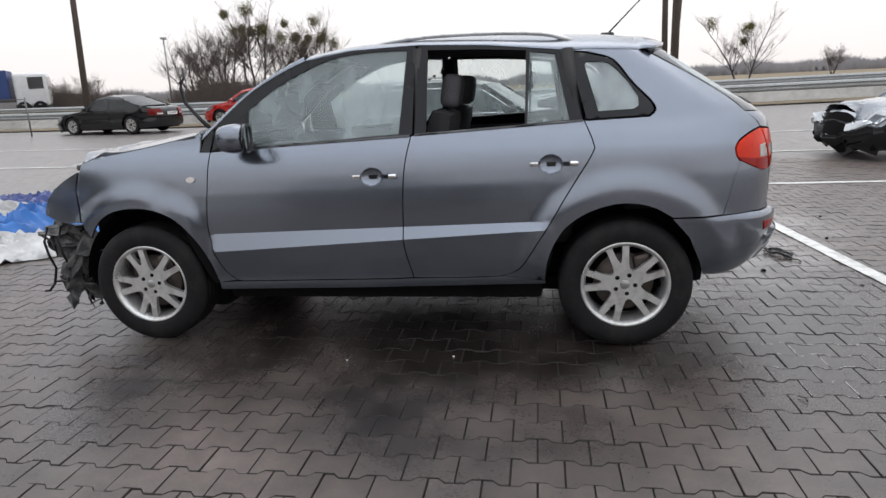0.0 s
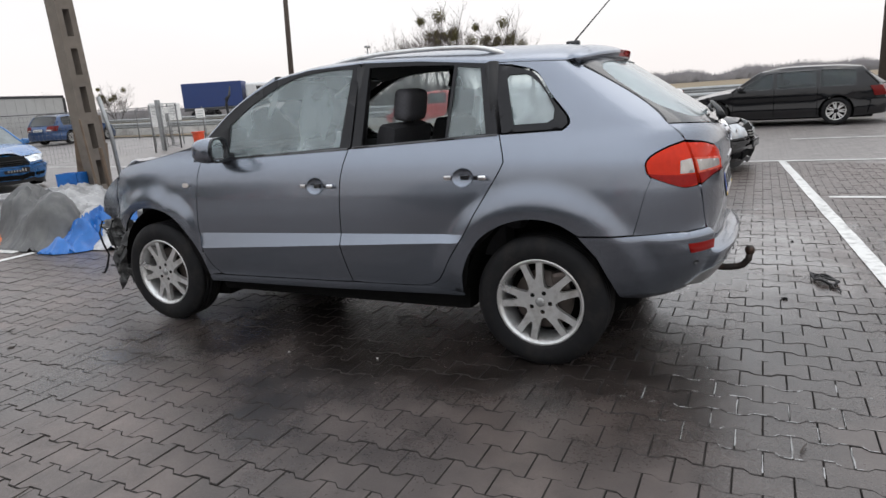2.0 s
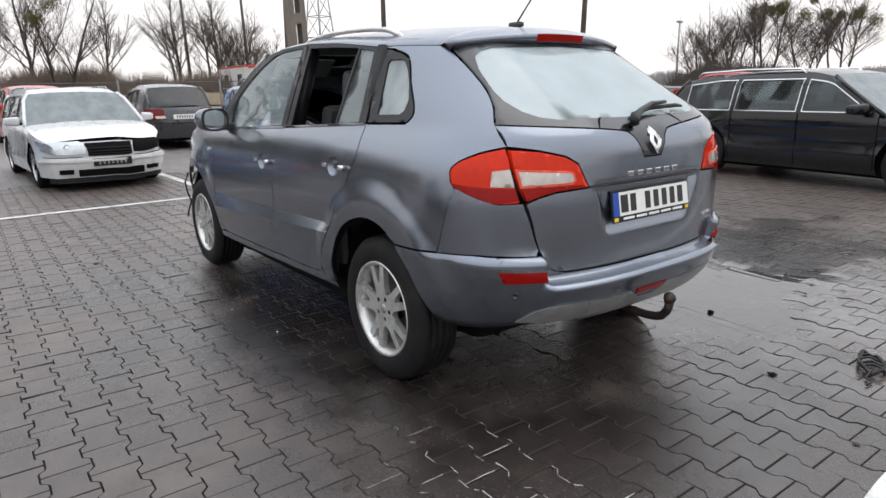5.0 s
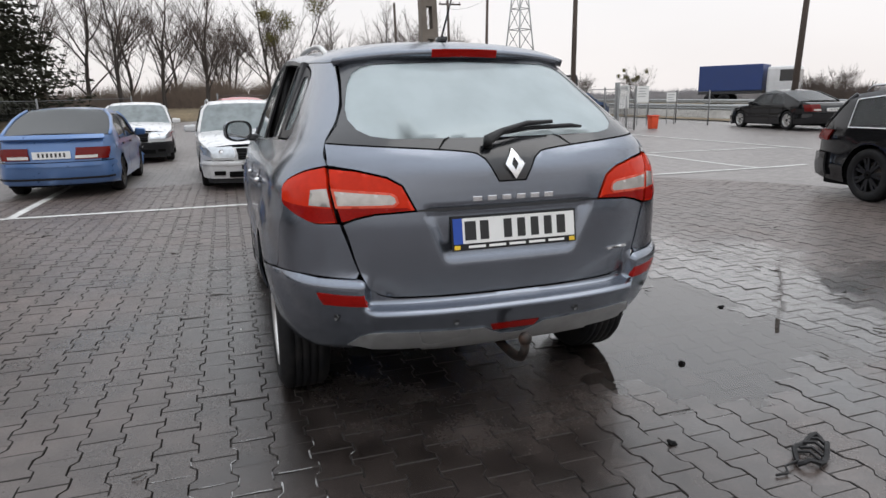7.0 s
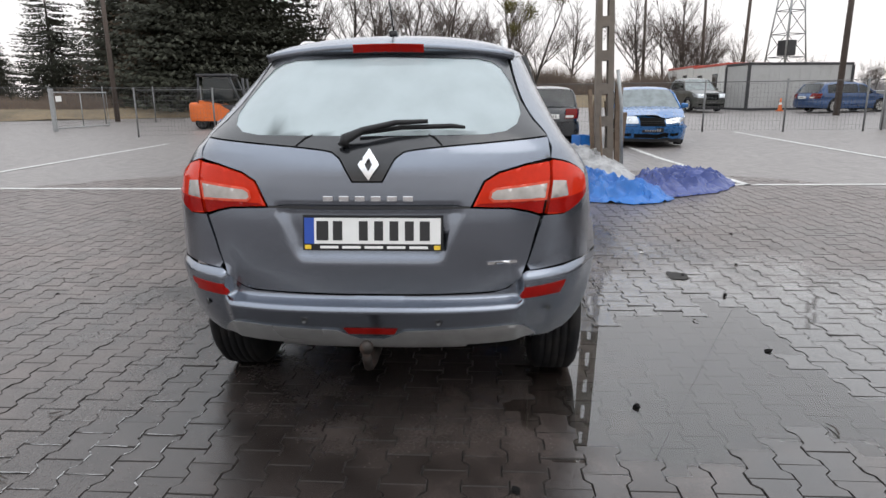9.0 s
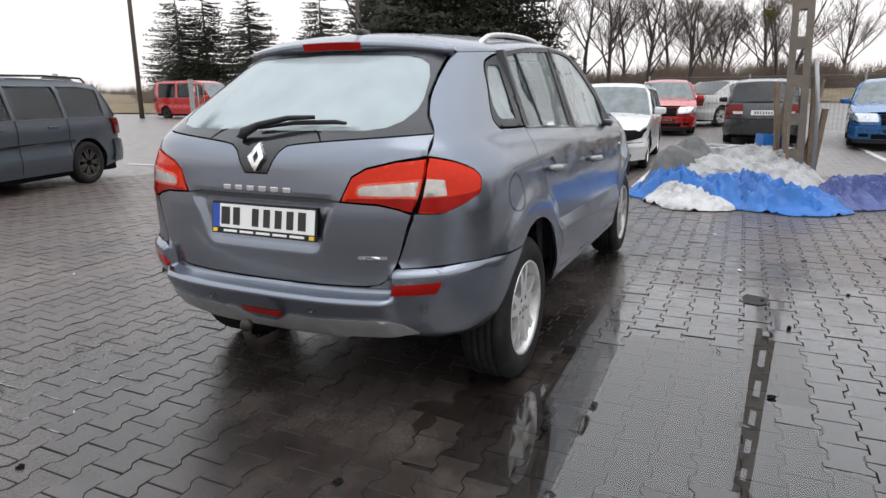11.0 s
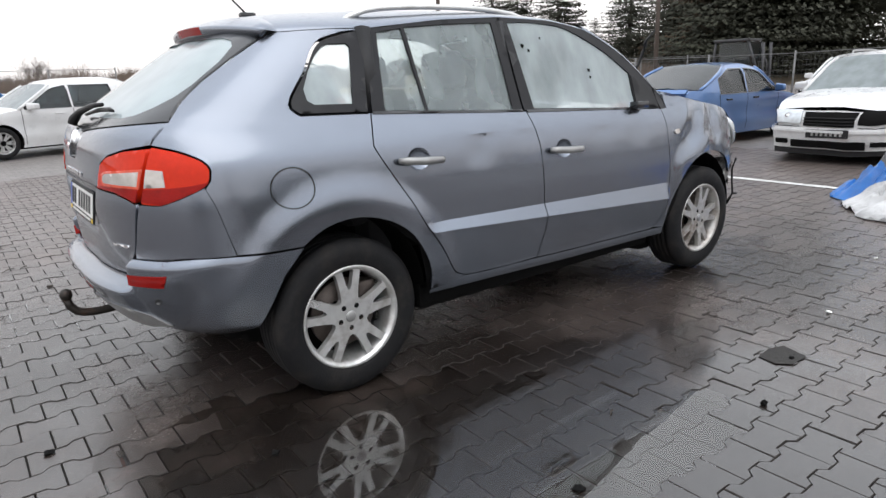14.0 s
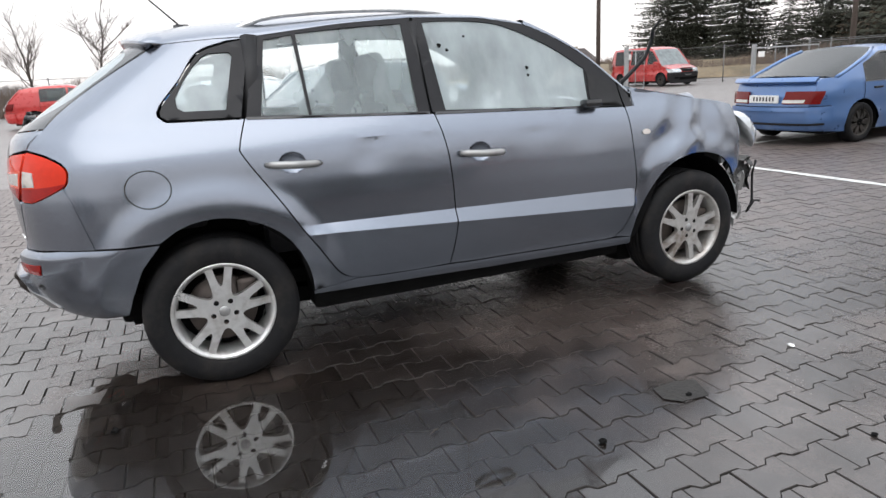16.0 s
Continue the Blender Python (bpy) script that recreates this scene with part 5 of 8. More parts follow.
def strip(name, pts, width, mat, lift, label, category, kind="structure", seed=0, cut=0.0):
    """A painted or laid band along a line on the land, its edges slightly worn."""
    rnd = random.Random(seed)
    out = []
    for a, b in zip(pts, pts[1:]):
        k = max(int(math.hypot(b[0] - a[0], b[1] - a[1]) / 0.35), 1)
        out += [(a[0] + (b[0] - a[0]) * j / k, a[1] + (b[1] - a[1]) * j / k) for j in range(k)]
    out.append(pts[-1])
    verts = []
    for i, p in enumerate(out):
        q, r = out[max(i - 1, 0)], out[min(i + 1, len(out) - 1)]
        t = Vector((r[0] - q[0], r[1] - q[1])).normalized()
        w = width / 2
        for sgn in (-1, 1):
            ww = w * (1 + 0.08 * rnd.uniform(-1, 1) * (cut > 0))
            x, y = p[0] - t.y * ww * sgn, p[1] + t.x * ww * sgn
            verts.append((x, y, rise(x, y) + lift))
    faces = [(2 * i, 2 * i + 2, 2 * i + 3, 2 * i + 1) for i in range(len(out) - 1)]
    faces = [f for f in faces if rnd.random() >= cut]
    ob = link(name, verts, faces, mat, smooth=False)
    return tagged(ob, label, category, kind=kind)


LINES = [[(-5.02, -9.5), (-5.02, 0.45)], [(-5.3, 0.42), (-11.5, 0.35)], [(-5.05, -3.76), (-11.5, -3.8)], [(-5.1, -8.75), (-14.5, -9.0)], [(-5.58, 4.1), (-5.78, 10.2)], [(-5.55, 4.5), (-12.9, 4.2)],
         [(-5.8, 8.95), (-17.5, 8.7)], [(-8.3, 13.1), (-16, 12.8)], [(3.42, -3.2), (2.66, 8.15)], [(3.05, 4.52), (14, 4.3)], [(2.66, 8.16), (15, 8.2)], [(2.9, 12.0), (15, 11.5)], [(-9.6, 9.1), (-9.0, 13.0)],
         [(-2.2, 8.16), (2.66, 8.16)]]
for i, pts in enumerate(LINES):
    strip("parking_line", pts, 0.115, M["line"], 0.006, "worn white painted parking bay line", "parking line", "structure", i, 0.0001)
strip("road", [(-160, 38.4), (160, 38.4)], 9.0, M["asphalt"], 0.03, "wet grey two-lane road", "road")
strip("verge", [(-160, 22.5), (160, 21.8)], 2.2, M["grass"], 0.05, "strip of dry winter grass", "grass")
water = bpy.data.materials.new("puddle_water")
water.use_nodes = True
wb = water.node_tree.nodes["Principled BSDF"]
wb.inputs["Base Color"].default_value, wb.inputs["Roughness"].default_value = (0.8, 0.78, 0.75, 1), 0.01
wb.inputs["IOR"].default_value, wb.inputs["Transmission Weight"].default_value = 1.7, 1.0
cells = [(i * 0.1, j * 0.1) for i in range(-40, 50) for j in range(-40, 50) if hollow(i * 0.1 + 0.05, j * 0.1 + 0.05) > 0.0007]
index = {}
for cx, cy in cells:
    for dx, dy in ((0, 0), (0.1, 0), (0.1, 0.1), (0, 0.1)):
        index.setdefault((round(cx + dx, 3), round(cy + dy, 3)), len(index))
pud = link("puddle", [(x, y, -0.0022) for x, y in index], [tuple(index[(round(cx + dx, 3), round(cy + dy, 3))] for dx, dy in ((0, 0), (0.1, 0), (0.1, 0.1), (0, 0.1))) for cx, cy in cells], water, smooth=False)
pud.visible_shadow = False
tagged(pud, "shallow rain water lying in sunken paving", "puddle", kind="structure")


# ---- parked cars round about ----
M["dull_red"] = material("dull_red_lamp", (0.13, 0.006, 0.005), 0.15, spec=0.25, var=0.2, grain=40.0)
PROFILES = {  # nose, bonnet, windscreen, roof, rear window, tail: shares of length from the front and of height
    "sedan": ([(0.012, 0.14), (0.002, 0.28), (0.004, 0.40), (0.03, 0.47)], [(0.03, 0.47), (0.15, 0.565), (0.275, 0.615)], [(0.275, 0.615), (0.43, 0.95)], [(0.43, 0.95), (0.52, 0.998), (0.65, 0.975)],
              [(0.65, 0.975), (0.845, 0.70)], [(0.845, 0.70), (0.965, 0.675), (0.995, 0.55), (1.0, 0.36), (0.985, 0.16)]),
    "coupe": ([(0.012, 0.14), (0.002, 0.28), (0.004, 0.40), (0.035, 0.47)], [(0.035, 0.47), (0.16, 0.57), (0.30, 0.62)], [(0.30, 0.62), (0.46, 0.95)], [(0.46, 0.95), (0.54, 1.0), (0.66, 0.96)],
              [(0.66, 0.96), (0.87, 0.70)], [(0.87, 0.70), (0.965, 0.66), (0.995, 0.54), (1.0, 0.36), (0.985, 0.16)]),
    "estate": ([(0.012, 0.14), (0.002, 0.28), (0.004, 0.42), (0.03, 0.48)], [(0.03, 0.48), (0.15, 0.575), (0.26, 0.625)], [(0.26, 0.625), (0.41, 0.95)], [(0.41, 0.95), (0.52, 1.0), (0.75, 0.985), (0.88, 0.94)],
               [(0.88, 0.94), (0.965, 0.64)], [(0.965, 0.64), (0.985, 0.55), (0.998, 0.38), (0.985, 0.16)]),
    "hatch": ([(0.012, 0.14), (0.002, 0.28), (0.006, 0.42), (0.045, 0.50)], [(0.045, 0.50), (0.16, 0.59), (0.26, 0.635)], [(0.26, 0.635), (0.43, 0.95)], [(0.43, 0.95), (0.53, 1.0), (0.75, 0.985), (0.86, 0.945)],
              [(0.86, 0.945), (0.965, 0.65)], [(0.965, 0.65), (0.985, 0.56), (1.0, 0.38), (0.985, 0.16)]),
    "liftback": ([(0.012, 0.14), (0.002, 0.28), (0.004, 0.42), (0.035, 0.48)], [(0.035, 0.48), (0.16, 0.58), (0.28, 0.625)], [(0.28, 0.625), (0.44, 0.95)], [(0.44, 0.95), (0.54, 1.0), (0.68, 0.98)],
                 [(0.68, 0.98), (0.905, 0.70)], [(0.905, 0.70), (0.965, 0.685), (0.985, 0.55), (1.0, 0.36), (0.985, 0.16)]),
    "suv": ([(0.012, 0.17), (0.002, 0.30), (0.006, 0.45), (0.04, 0.52)], [(0.04, 0.52), (0.15, 0.60), (0.26, 0.64)], [(0.26, 0.64), (0.40, 0.94)], [(0.40, 0.94), (0.52, 1.0), (0.80, 0.985), (0.90, 0.95)],
            [(0.90, 0.95), (0.965, 0.64)], [(0.965, 0.64), (0.985, 0.55), (1.0, 0.38), (0.985, 0.18)]),
    "van": ([(0.012, 0.14), (0.002, 0.26), (0.006, 0.36), (0.03, 0.42)], [(0.03, 0.42), (0.09, 0.47), (0.15, 0.51)], [(0.15, 0.51), (0.30, 0.92)], [(0.30, 0.92), (0.38, 0.985), (0.60, 1.0), (0.95, 0.985)],
            [(0.95, 0.985), (0.985, 0.62)], [(0.985, 0.62), (0.995, 0.5), (1.0, 0.34), (0.99, 0.16)]),
    "pickup": ([(0.012, 0.2), (0.002, 0.32), (0.006, 0.46), (0.03, 0.52)], [(0.03, 0.52), (0.13, 0.60), (0.24, 0.63)], [(0.24, 0.63), (0.35, 0.95)], [(0.35, 0.95), (0.44, 1.0), (0.58, 0.98)],
               [(0.58, 0.98), (0.63, 0.66)], [(0.63, 0.66), (0.80, 0.655), (0.985, 0.65), (0.998, 0.40), (0.985, 0.22)]),
}
SIDE_GLASS = {  # side windows: shares of length, with the pillar breaks
    "sedan": [(0.305, 0.49), (0.51, 0.69)], "coupe": [(0.335, 0.56), (0.58, 0.72)], "estate": [(0.29, 0.47), (0.49, 0.68), (0.70, 0.86)], "hatch": [(0.29, 0.50), (0.52, 0.72)],
    "liftback": [(0.31, 0.55), (0.57, 0.77)], "suv": [(0.29, 0.475), (0.495, 0.69), (0.71, 0.89)], "van": [(0.18, 0.36), (0.40, 0.62), (0.66, 0.90)], "pickup": [(0.26, 0.40), (0.42, 0.565)],
}


def small_wheel(car, x, y, r, width, rim_mat, s, spokes=7):
    hub = link("wheel", *lathe([(0.02, 0.02), (0.05, 0.01), (0.055, 0.06)], 12), M["cavity"], car)
    hub.matrix_basis = pose(x, y, r) @ (Matrix.Identity(4) if s < 0 else Matrix.Rotation(math.pi, 4, "Z"))
    k = r * 0.66
    link("tyre", *lathe([(k, 0.02), (k + 0.01, 0.0), (r - 0.03, -0.004), (r - 0.008, 0.012), (r, 0.04), (r, width - 0.03), (r - 0.02, width), (k, width - 0.01)], 32), M["tyre"], hub)
    v, f = lathe([(k, 0.14), (k - 0.02, 0.05), (k - 0.004, 0.006), (k + 0.006, 0.004)], 28)
    for i in range(spokes):
        a = 2 * math.pi * i / spokes
        for da in (-0.10, 0.10):
            b = [(0.03, a + da * 0.3, 0.022), (k - 0.008, a + da * 1.5, 0.018)]
            pts = [Vector((q * math.cos(c), h, q * math.sin(c))) for q, c, h in b]
            t = (pts[1] - pts[0]).normalized().cross(Vector((0, 1, 0))) * 0.017
            n0 = len(v)
            for p in pts:
                v += [p + t, p - t, p - t * 0.8 + Vector((0, 0.03, 0)), p + t * 0.8 + Vector((0, 0.03, 0))]
            f += [(n0, n0 + 1, n0 + 5, n0 + 4), (n0 + 1, n0 + 2, n0 + 6, n0 + 5), (n0 + 3, n0, n0 + 4, n0 + 7)]
    link("rim", v, f, rim_mat, hub, smooth=False)
    link("brake_disc", *lathe([(0.0, 0.09), (k - 0.06, 0.09), (k - 0.06, 0.12)], 20), M["brake"], hub)
    return hub


def make_car(name, at, heading, label, kind, L, W, H, base, colour, rim="alloy", glass="pane_dark", wheel_r=0.32, category="car", rails=None, crash=0.0, crash_side=0, plate=True, lift=0.0, group="cars parked in the yard",
             head="head_lamp", nose_black=False, handle=None, strip_mat=None, lamp_out=0, tail_lamp=(0.62, 0.46, 0.62, 0.22), bumper_z=0.40, plate_z=0.46, grille_bright=False):
    """A parked car. Local x points to its front."""
    z0 = rise(at[0], at[1]) + lift
    car = empty(name, pose(at[0], at[1], z0, 0, 0, heading), label, category, group)
    nose, hood, screen, roof, back, tail = ([(L / 2 - a * L, b * H) for a, b in seg] for seg in PROFILES[kind])
    xf, xr = base / 2 + 0.02 * L, -base / 2 + 0.02 * L
    if kind == "pickup":
        xf, xr = base / 2 + 0.04 * L, -base / 2 + 0.04 * L
    belt = H * (0.635 if kind != "van" else 0.56)
    hw = W / 2

    def half(x, z):
        w = hw * (1 - 0.035 * smoothstep(0.30 * H, 0.12 * H, z)) * (1 - 0.02 * smoothstep(0.4 * H, belt, z))
        if z > belt:
            w -= (z - belt) * (0.30 if kind != "van" else 0.14)
            w -= 0.10 * smoothstep(0.87 * H, 1.01 * H, z) ** 1.4
        u = abs(x) / (L / 2)
        w *= max(1 - max((u - 0.62) / 0.385, 0) ** 2.6 * 0.22, 0.3)
        # shoulder line, hollow flank and drawn-in sill
        w += 0.014 * math.exp(-((z / H - 0.545) / 0.035) ** 2) - 0.016 * math.exp(-((z / H - 0.40) / 0.075) ** 2) + 0.008 * math.exp(-((z / H - 0.26) / 0.05) ** 2)
        for xw in (xf, xr):
            r = math.hypot(x - xw, z - wheel_r)
            w += 0.012 * (1 - smoothstep(wheel_r + 0.06, wheel_r + 0.16, r))
        return w

    def bash(p):
        if crash:
            k = smoothstep(L / 2 - 0.95, L / 2, p[0]) * crash
            if crash_side:
                k *= smoothstep(-0.2, 0.7, p[1] * crash_side / hw)
            q = Vector(p)
            nn = Vector((noise.noise(q * 3.1), noise.noise(q * 3.1 + Vector((9, 2, 5))), noise.noise(q * 3.3 + Vector((3, 7, 1)))))
            return q + nn * 0.16 * k - Vector((0.14 * k, 0.06 * k * (crash_side or 0), 0.02 * k))
        return Vector(p)
    arch = wheel_r + 0.055
    bottom = H * 0.135 if kind not in ("suv", "pickup") else H * 0.15
    under = []
    for xw in (xr, xf):
        under += [(xw + arch * math.cos(a), max(wheel_r + arch * math.sin(a), bottom)) for a in np.linspace(math.pi + 0.35, -0.35, 16)]
    topline = curve(nose, 0.08) + curve(hood, 0.1)[1:] + curve(screen, 0.1)[1:] + curve(roof, 0.1)[1:] + curve(back, 0.1)[1:] + curve(tail, 0.06)[1:]
    side = topline + under
    wins = []
    zb = belt + 0.015 * H

    def roof_at(x):
        up = sorted(screen + roof + back, key=lambda q: q[0])
        return float(np.interp(x, [q[0] for q in up], [q[1] for q in up]))
    for a, b in SIDE_GLASS[kind]:
        x0, x1 = L / 2 - a * L, L / 2 - b * L
        t = 0.055 * H

        def cap(x):
            return max(min(roof_at(x) - t, 0.93 * H), zb + 0.02)
        lo = [(x0, zb), (x1, zb)]
        up = [(x, cap(x)) for x in np.linspace(x1, x0, 9)]
        w = [(x1, zb)] + list(up) + [(x0, zb)]
        w = [q for q in w if q[1] >= zb]
        if area2(w) < 0:
            w = w[::-1]
        wins.append(w)
    body = []
    for s in (-1, 1):
        vf = sheet(side, lambda x, z: bash((x, s * half(x, z), z)), wins, 0.075, 0.0, edge_step=0.06)
        body.append(flipped(vf) if s > 0 else vf)
        for i, w in enumerate(wins):
            gvf = sheet(inset(w, -0.01), lambda x, z: bash((x, s * (half(x, z) - 0.014), z)), (), 0.3, edge_step=0.12)
            part("side_window", solid(gvf if s < 0 else flipped(gvf), 0.005), M[glass], car)
            rim_vf = sheet(inset(w, -0.010 if rails == "chrome" else -0.022), lambda x, z: bash((x, s * (half(x, z) + 0.002), z)), [w], 0.3, 0.012, lambda x, z: (0, -s, 0), edge_step=0.08)
            link("window_trim", *(rim_vf if s < 0 else flipped(rim_vf)), M["chrome"] if rails == "chrome" else M["gloss_black"], car)
        # door joints
        for a, b in SIDE_GLASS[kind][:2]:
            for xx in ((L / 2 - a * L + (0.02 * L if a == SIDE_GLASS[kind][0][0] else 0.01 * L)), L / 2 - b * L - 0.01 * L):
                jv = sheet([(xx - 0.006, bottom + 0.06), (xx + 0.006, bottom + 0.06), (xx + 0.006, belt), (xx - 0.006, belt)], lambda x, z: bash((x, s * (half(x, z) + 0.003), z)), (), 0.3, edge_step=0.12)
                link("door_joint", *(jv if s < 0 else flipped(jv)), M["cavity"], car)
            xh = L / 2 - b * L + 0.06 * L
            zh = belt - 0.10 * H / 1.5
            part("door_handle", box_bm((xh - 0.09, s * half(xh, zh) - 0.02, zh - 0.015), (xh + 0.09, s * half(xh, zh) + 0.02, zh + 0.015), 0.012), handle or colour, car)
        mx, mz = L / 2 - SIDE_GLASS[kind][0][0] * L - 0.10, belt + 0.06
        bm = box_bm((-0.06, -0.10, -0.065), (0.06, 0.10, 0.065), 0.04, segs=3)
        for v in bm.verts:
            v.co.x += 0.04 * v.co.y / 0.1 * -s
            v.co.z *= 1 - 0.15 * s * v.co.y / 0.1
        bm.transform(pose(mx, s * (half(mx, belt) + 0.13), mz))
        mirror = part("door_mirror", bm, colour, car, smooth=True)
        part("mirror_foot", box_bm((mx - 0.03, s * half(mx, belt) - 0.03, mz - 0.06), (mx + 0.03, s * half(mx, belt) + 0.06, mz - 0.02), 0.01), M["black_plastic"], mirror)
        if strip_mat:
            sv = sheet([(L / 2 - 0.72 * L, 0.42 * H), (L / 2 - 0.31 * L, 0.40 * H), (L / 2 - 0.31 * L, 0.425 * H), (L / 2 - 0.72 * L, 0.445 * H)], lambda x, z: (x, s * (half(x, z) + 0.012), z), (), 0.3, 0.014, lambda x, z: (0, -s, 0), edge_step=0.2)
            link("side_strip", *(sv if s < 0 else flipped(sv)), M[strip_mat], car)

    def across(seg, crown, out=0.0, ys=None, n=13, step=0.09, front=0.0, rear=0.0):
        pts = curve(seg, step)
        us = ys or list(np.linspace(-1, 1, n))

        def f(i, u):
            x, z = pts[int(i)]
            a, b = pts[max(int(i) - 1, 0)], pts[min(int(i) + 1, len(pts) - 1)]
            t = Vector((b[0] - a[0], b[1] - a[1])).normalized()
            nx, nz = t.y, -t.x
            if nx * 0 + nz < 0 and abs(nz) > 0.3:
                nx, nz = -nx, -nz
            c = crown * (1 - abs(u) ** 2.4) + out
            q = i / max(len(pts) - 1, 1)
            bow = (front * (1 - q) ** 2 - rear * q ** 2) * (1 - abs(u) ** 2.2)
            return bash((x + nx * c + bow, u * half(x, z), z + nz * c))
        return grid(f, list(range(len(pts))), us)
    body += [across(hood, 0.05, front=0.13), across(roof, 0.035)]
    # nose and tail bow outward
    def bowed(seg, sgn, out=0.0, ys=None, n=13):
        pts = curve(seg, 0.06)
        us = ys or list(np.linspace(-1, 1, n))
        return grid(lambda i, u: bash((pts[int(i)][0] + sgn * (0.13 * (1 - abs(u) ** 2.2) + out), u * half(*pts[int(i)]) * (1 + (0.01 if out else 0)), pts[int(i)][1])), list(range(len(pts))), us)
    body += [bowed(nose, 1), bowed(tail, -1)]
    bm = bmesh.new()
    vs, fs = merge(*body)
    bv = [bm.verts.new(v) for v in vs]
    for q in fs:
        try:
            bm.faces.new([bv[i] for i in q])
        except ValueError:
            pass
    bmesh.ops.remove_doubles(bm, verts=bm.verts[:], dist=0.004)
    part("body", bm, colour, car, smooth=True)
    part("windscreen", solid(across(screen, 0.04, 0.0), 0.006), M["pane_screen"], car, smooth=True)
    part("rear_window", solid(across(back, 0.04, 0.0, rear=0.13), 0.006), M["pane_dark"], car, smooth=True)
    for s in (-1, 1):
        for seg in (screen, back):
            edge = [bash((x, s * (half(x, z) - 0.01), z + 0.004)) for x, z in curve(seg, 0.15)]
            link("pillar", *tube(edge, 0.028, 6), colour, car)
    # lamps, bumpers and grille follow the nose and tail and turn the corner on to the sides
    lines = {1: sorted(curve(nose, 0.03), key=lambda q: q[1]), -1: sorted(curve(tail, 0.03), key=lambda q: q[1])}

    def end_x(end, z):
        return float(np.interp(z, [q[1] for q in lines[end]], [q[0] for q in lines[end]]))

    def wrap(end, p, z, out):
        X, k = end_x(end, z), abs(p)
        sg = 1 if p >= 0 else -1
        if k <= 1:
            return bash((X + end * (0.13 * (1 - k ** 2.2) + out * (1 - 0.5 * k ** 6)), sg * k * (half(X, z) + 0.7 * out), z))
        x = X - end * (k - 1)
        return bash((x, sg * (half(x, z) + out), z))

    def patch(nm, end, ps, z0, z1, out, mt, text="", rows=3, thick=0.025, parent=None):
        lo, hi = (z if callable(z) else (lambda p, z=z: z) for z in (z0, z1))
        vf = grid(lambda p, v: wrap(end, p, lo(p) + (hi(p) - lo(p)) * v, out), list(ps), list(np.linspace(0, 1, rows)))
        return part(nm, solid(vf if end < 0 else flipped(vf), -thick), mt, parent or car, text, True)
    top_n, top_t = nose[3][1], (0.58 if kind in ("liftback", "sedan", "coupe") else 0.63) * H
    side = 0.30
    for s in (-1, 1):
        ps = [s * p for p in (0.50, 0.60, 0.70, 0.80, 0.90, 0.97, 1.0, 1.08, 1.18, 1.28)]
        missing = lamp_out == s
        hl = patch("head_lamp", 1, ps, lambda p: top_n - 0.115 * H + 0.035 * H * smoothstep(0.95, 1.28, abs(p)), lambda p: top_n - 0.006 + 0.03 * H * smoothstep(1.0, 1.28, abs(p)), 0.006,
                   M["cavity"] if missing else M[head], "torn-out lamp opening" if missing else "", 4)
        if not missing:
            c = wrap(1, s * 0.78, top_n - 0.055 * H, 0.012)
            link("lamp_bowl", *lathe([(0.0, 0.02), (0.03, 0.012), (0.048, 0.0), (0.052, 0.004)], 14), M["chrome"], hl, place=Matrix.Translation(c) @ Matrix.Rotation(math.pi / 2, 4, "Z") @ Matrix.Rotation(math.pi, 4, "Z"))
        u0, zl, zh, wide = tail_lamp
        ps = [s * p for p in list(np.linspace(u0, 1.0, 6)) + [1.0 + wide * 0.5, 1.0 + wide]]
        tl = patch("tail_lamp", -1, ps, zl * H, zh * H, 0.008, M["dull_red"], rows=4)
        patch("lamp_band", -1, ps[:5], (zl + 0.10 * (zh - zl)) * H, (zl + 0.34 * (zh - zl)) * H, 0.026, M["clear_lamp"], rows=2, thick=0.014, parent=tl)
    full = [-1.0 - side, -1.15, -1.0, -0.93, -0.8, -0.6, -0.3, 0.0, 0.3, 0.6, 0.8, 0.93, 1.0, 1.15, 1.0 + side]
    lowb = bottom + 0.01
    patch("front_bumper", 1, full, lowb, 0.335 * H, 0.018, M["black_plastic"] if nose_black else colour, rows=5)
    patch("rear_bumper", -1, full, max(lowb, 0.185 * H), bumper_z * H, 0.022, colour, rows=5)
    patch("bumper_gap", -1, full, bumper_z * H, bumper_z * H + 0.012, 0.004, M["cavity"], rows=2, thick=0.006)
    patch("bumper_gap", 1, [p for p in full if abs(p) > 0.45], 0.335 * H, 0.335 * H + 0.010, 0.004, M["cavity"], rows=2, thick=0.006)
    patch("valance", 1, full[1:-1], 0.125, lowb + 0.012, 0.004, M["black_plastic"], rows=2)
    mid = list(np.linspace(-0.44, 0.44, 9))
    gr = patch("grille", 1, mid, 0.345 * H, top_n - 0.02 * H, 0.008, M["cavity"], rows=3)
    for k in range(3):
        patch("grille_bar", 1, mid, (0.362 + 0.026 * k) * H, (0.369 + 0.026 * k) * H, 0.030, M["silver"] if grille_bright else M["black_plastic"], rows=2, thick=0.02, parent=gr)
    patch("bumper_lip", 1, full, 0.292 * H, 0.315 * H, 0.040, M["black_plastic"] if nose_black else colour, rows=2, thick=0.03)
    patch("air_intake", 1, list(np.linspace(-0.62, 0.62, 9)), lowb + 0.012 * H, lowb + 0.075 * H, 0.040, M["cavity"], rows=2, thick=0.03)
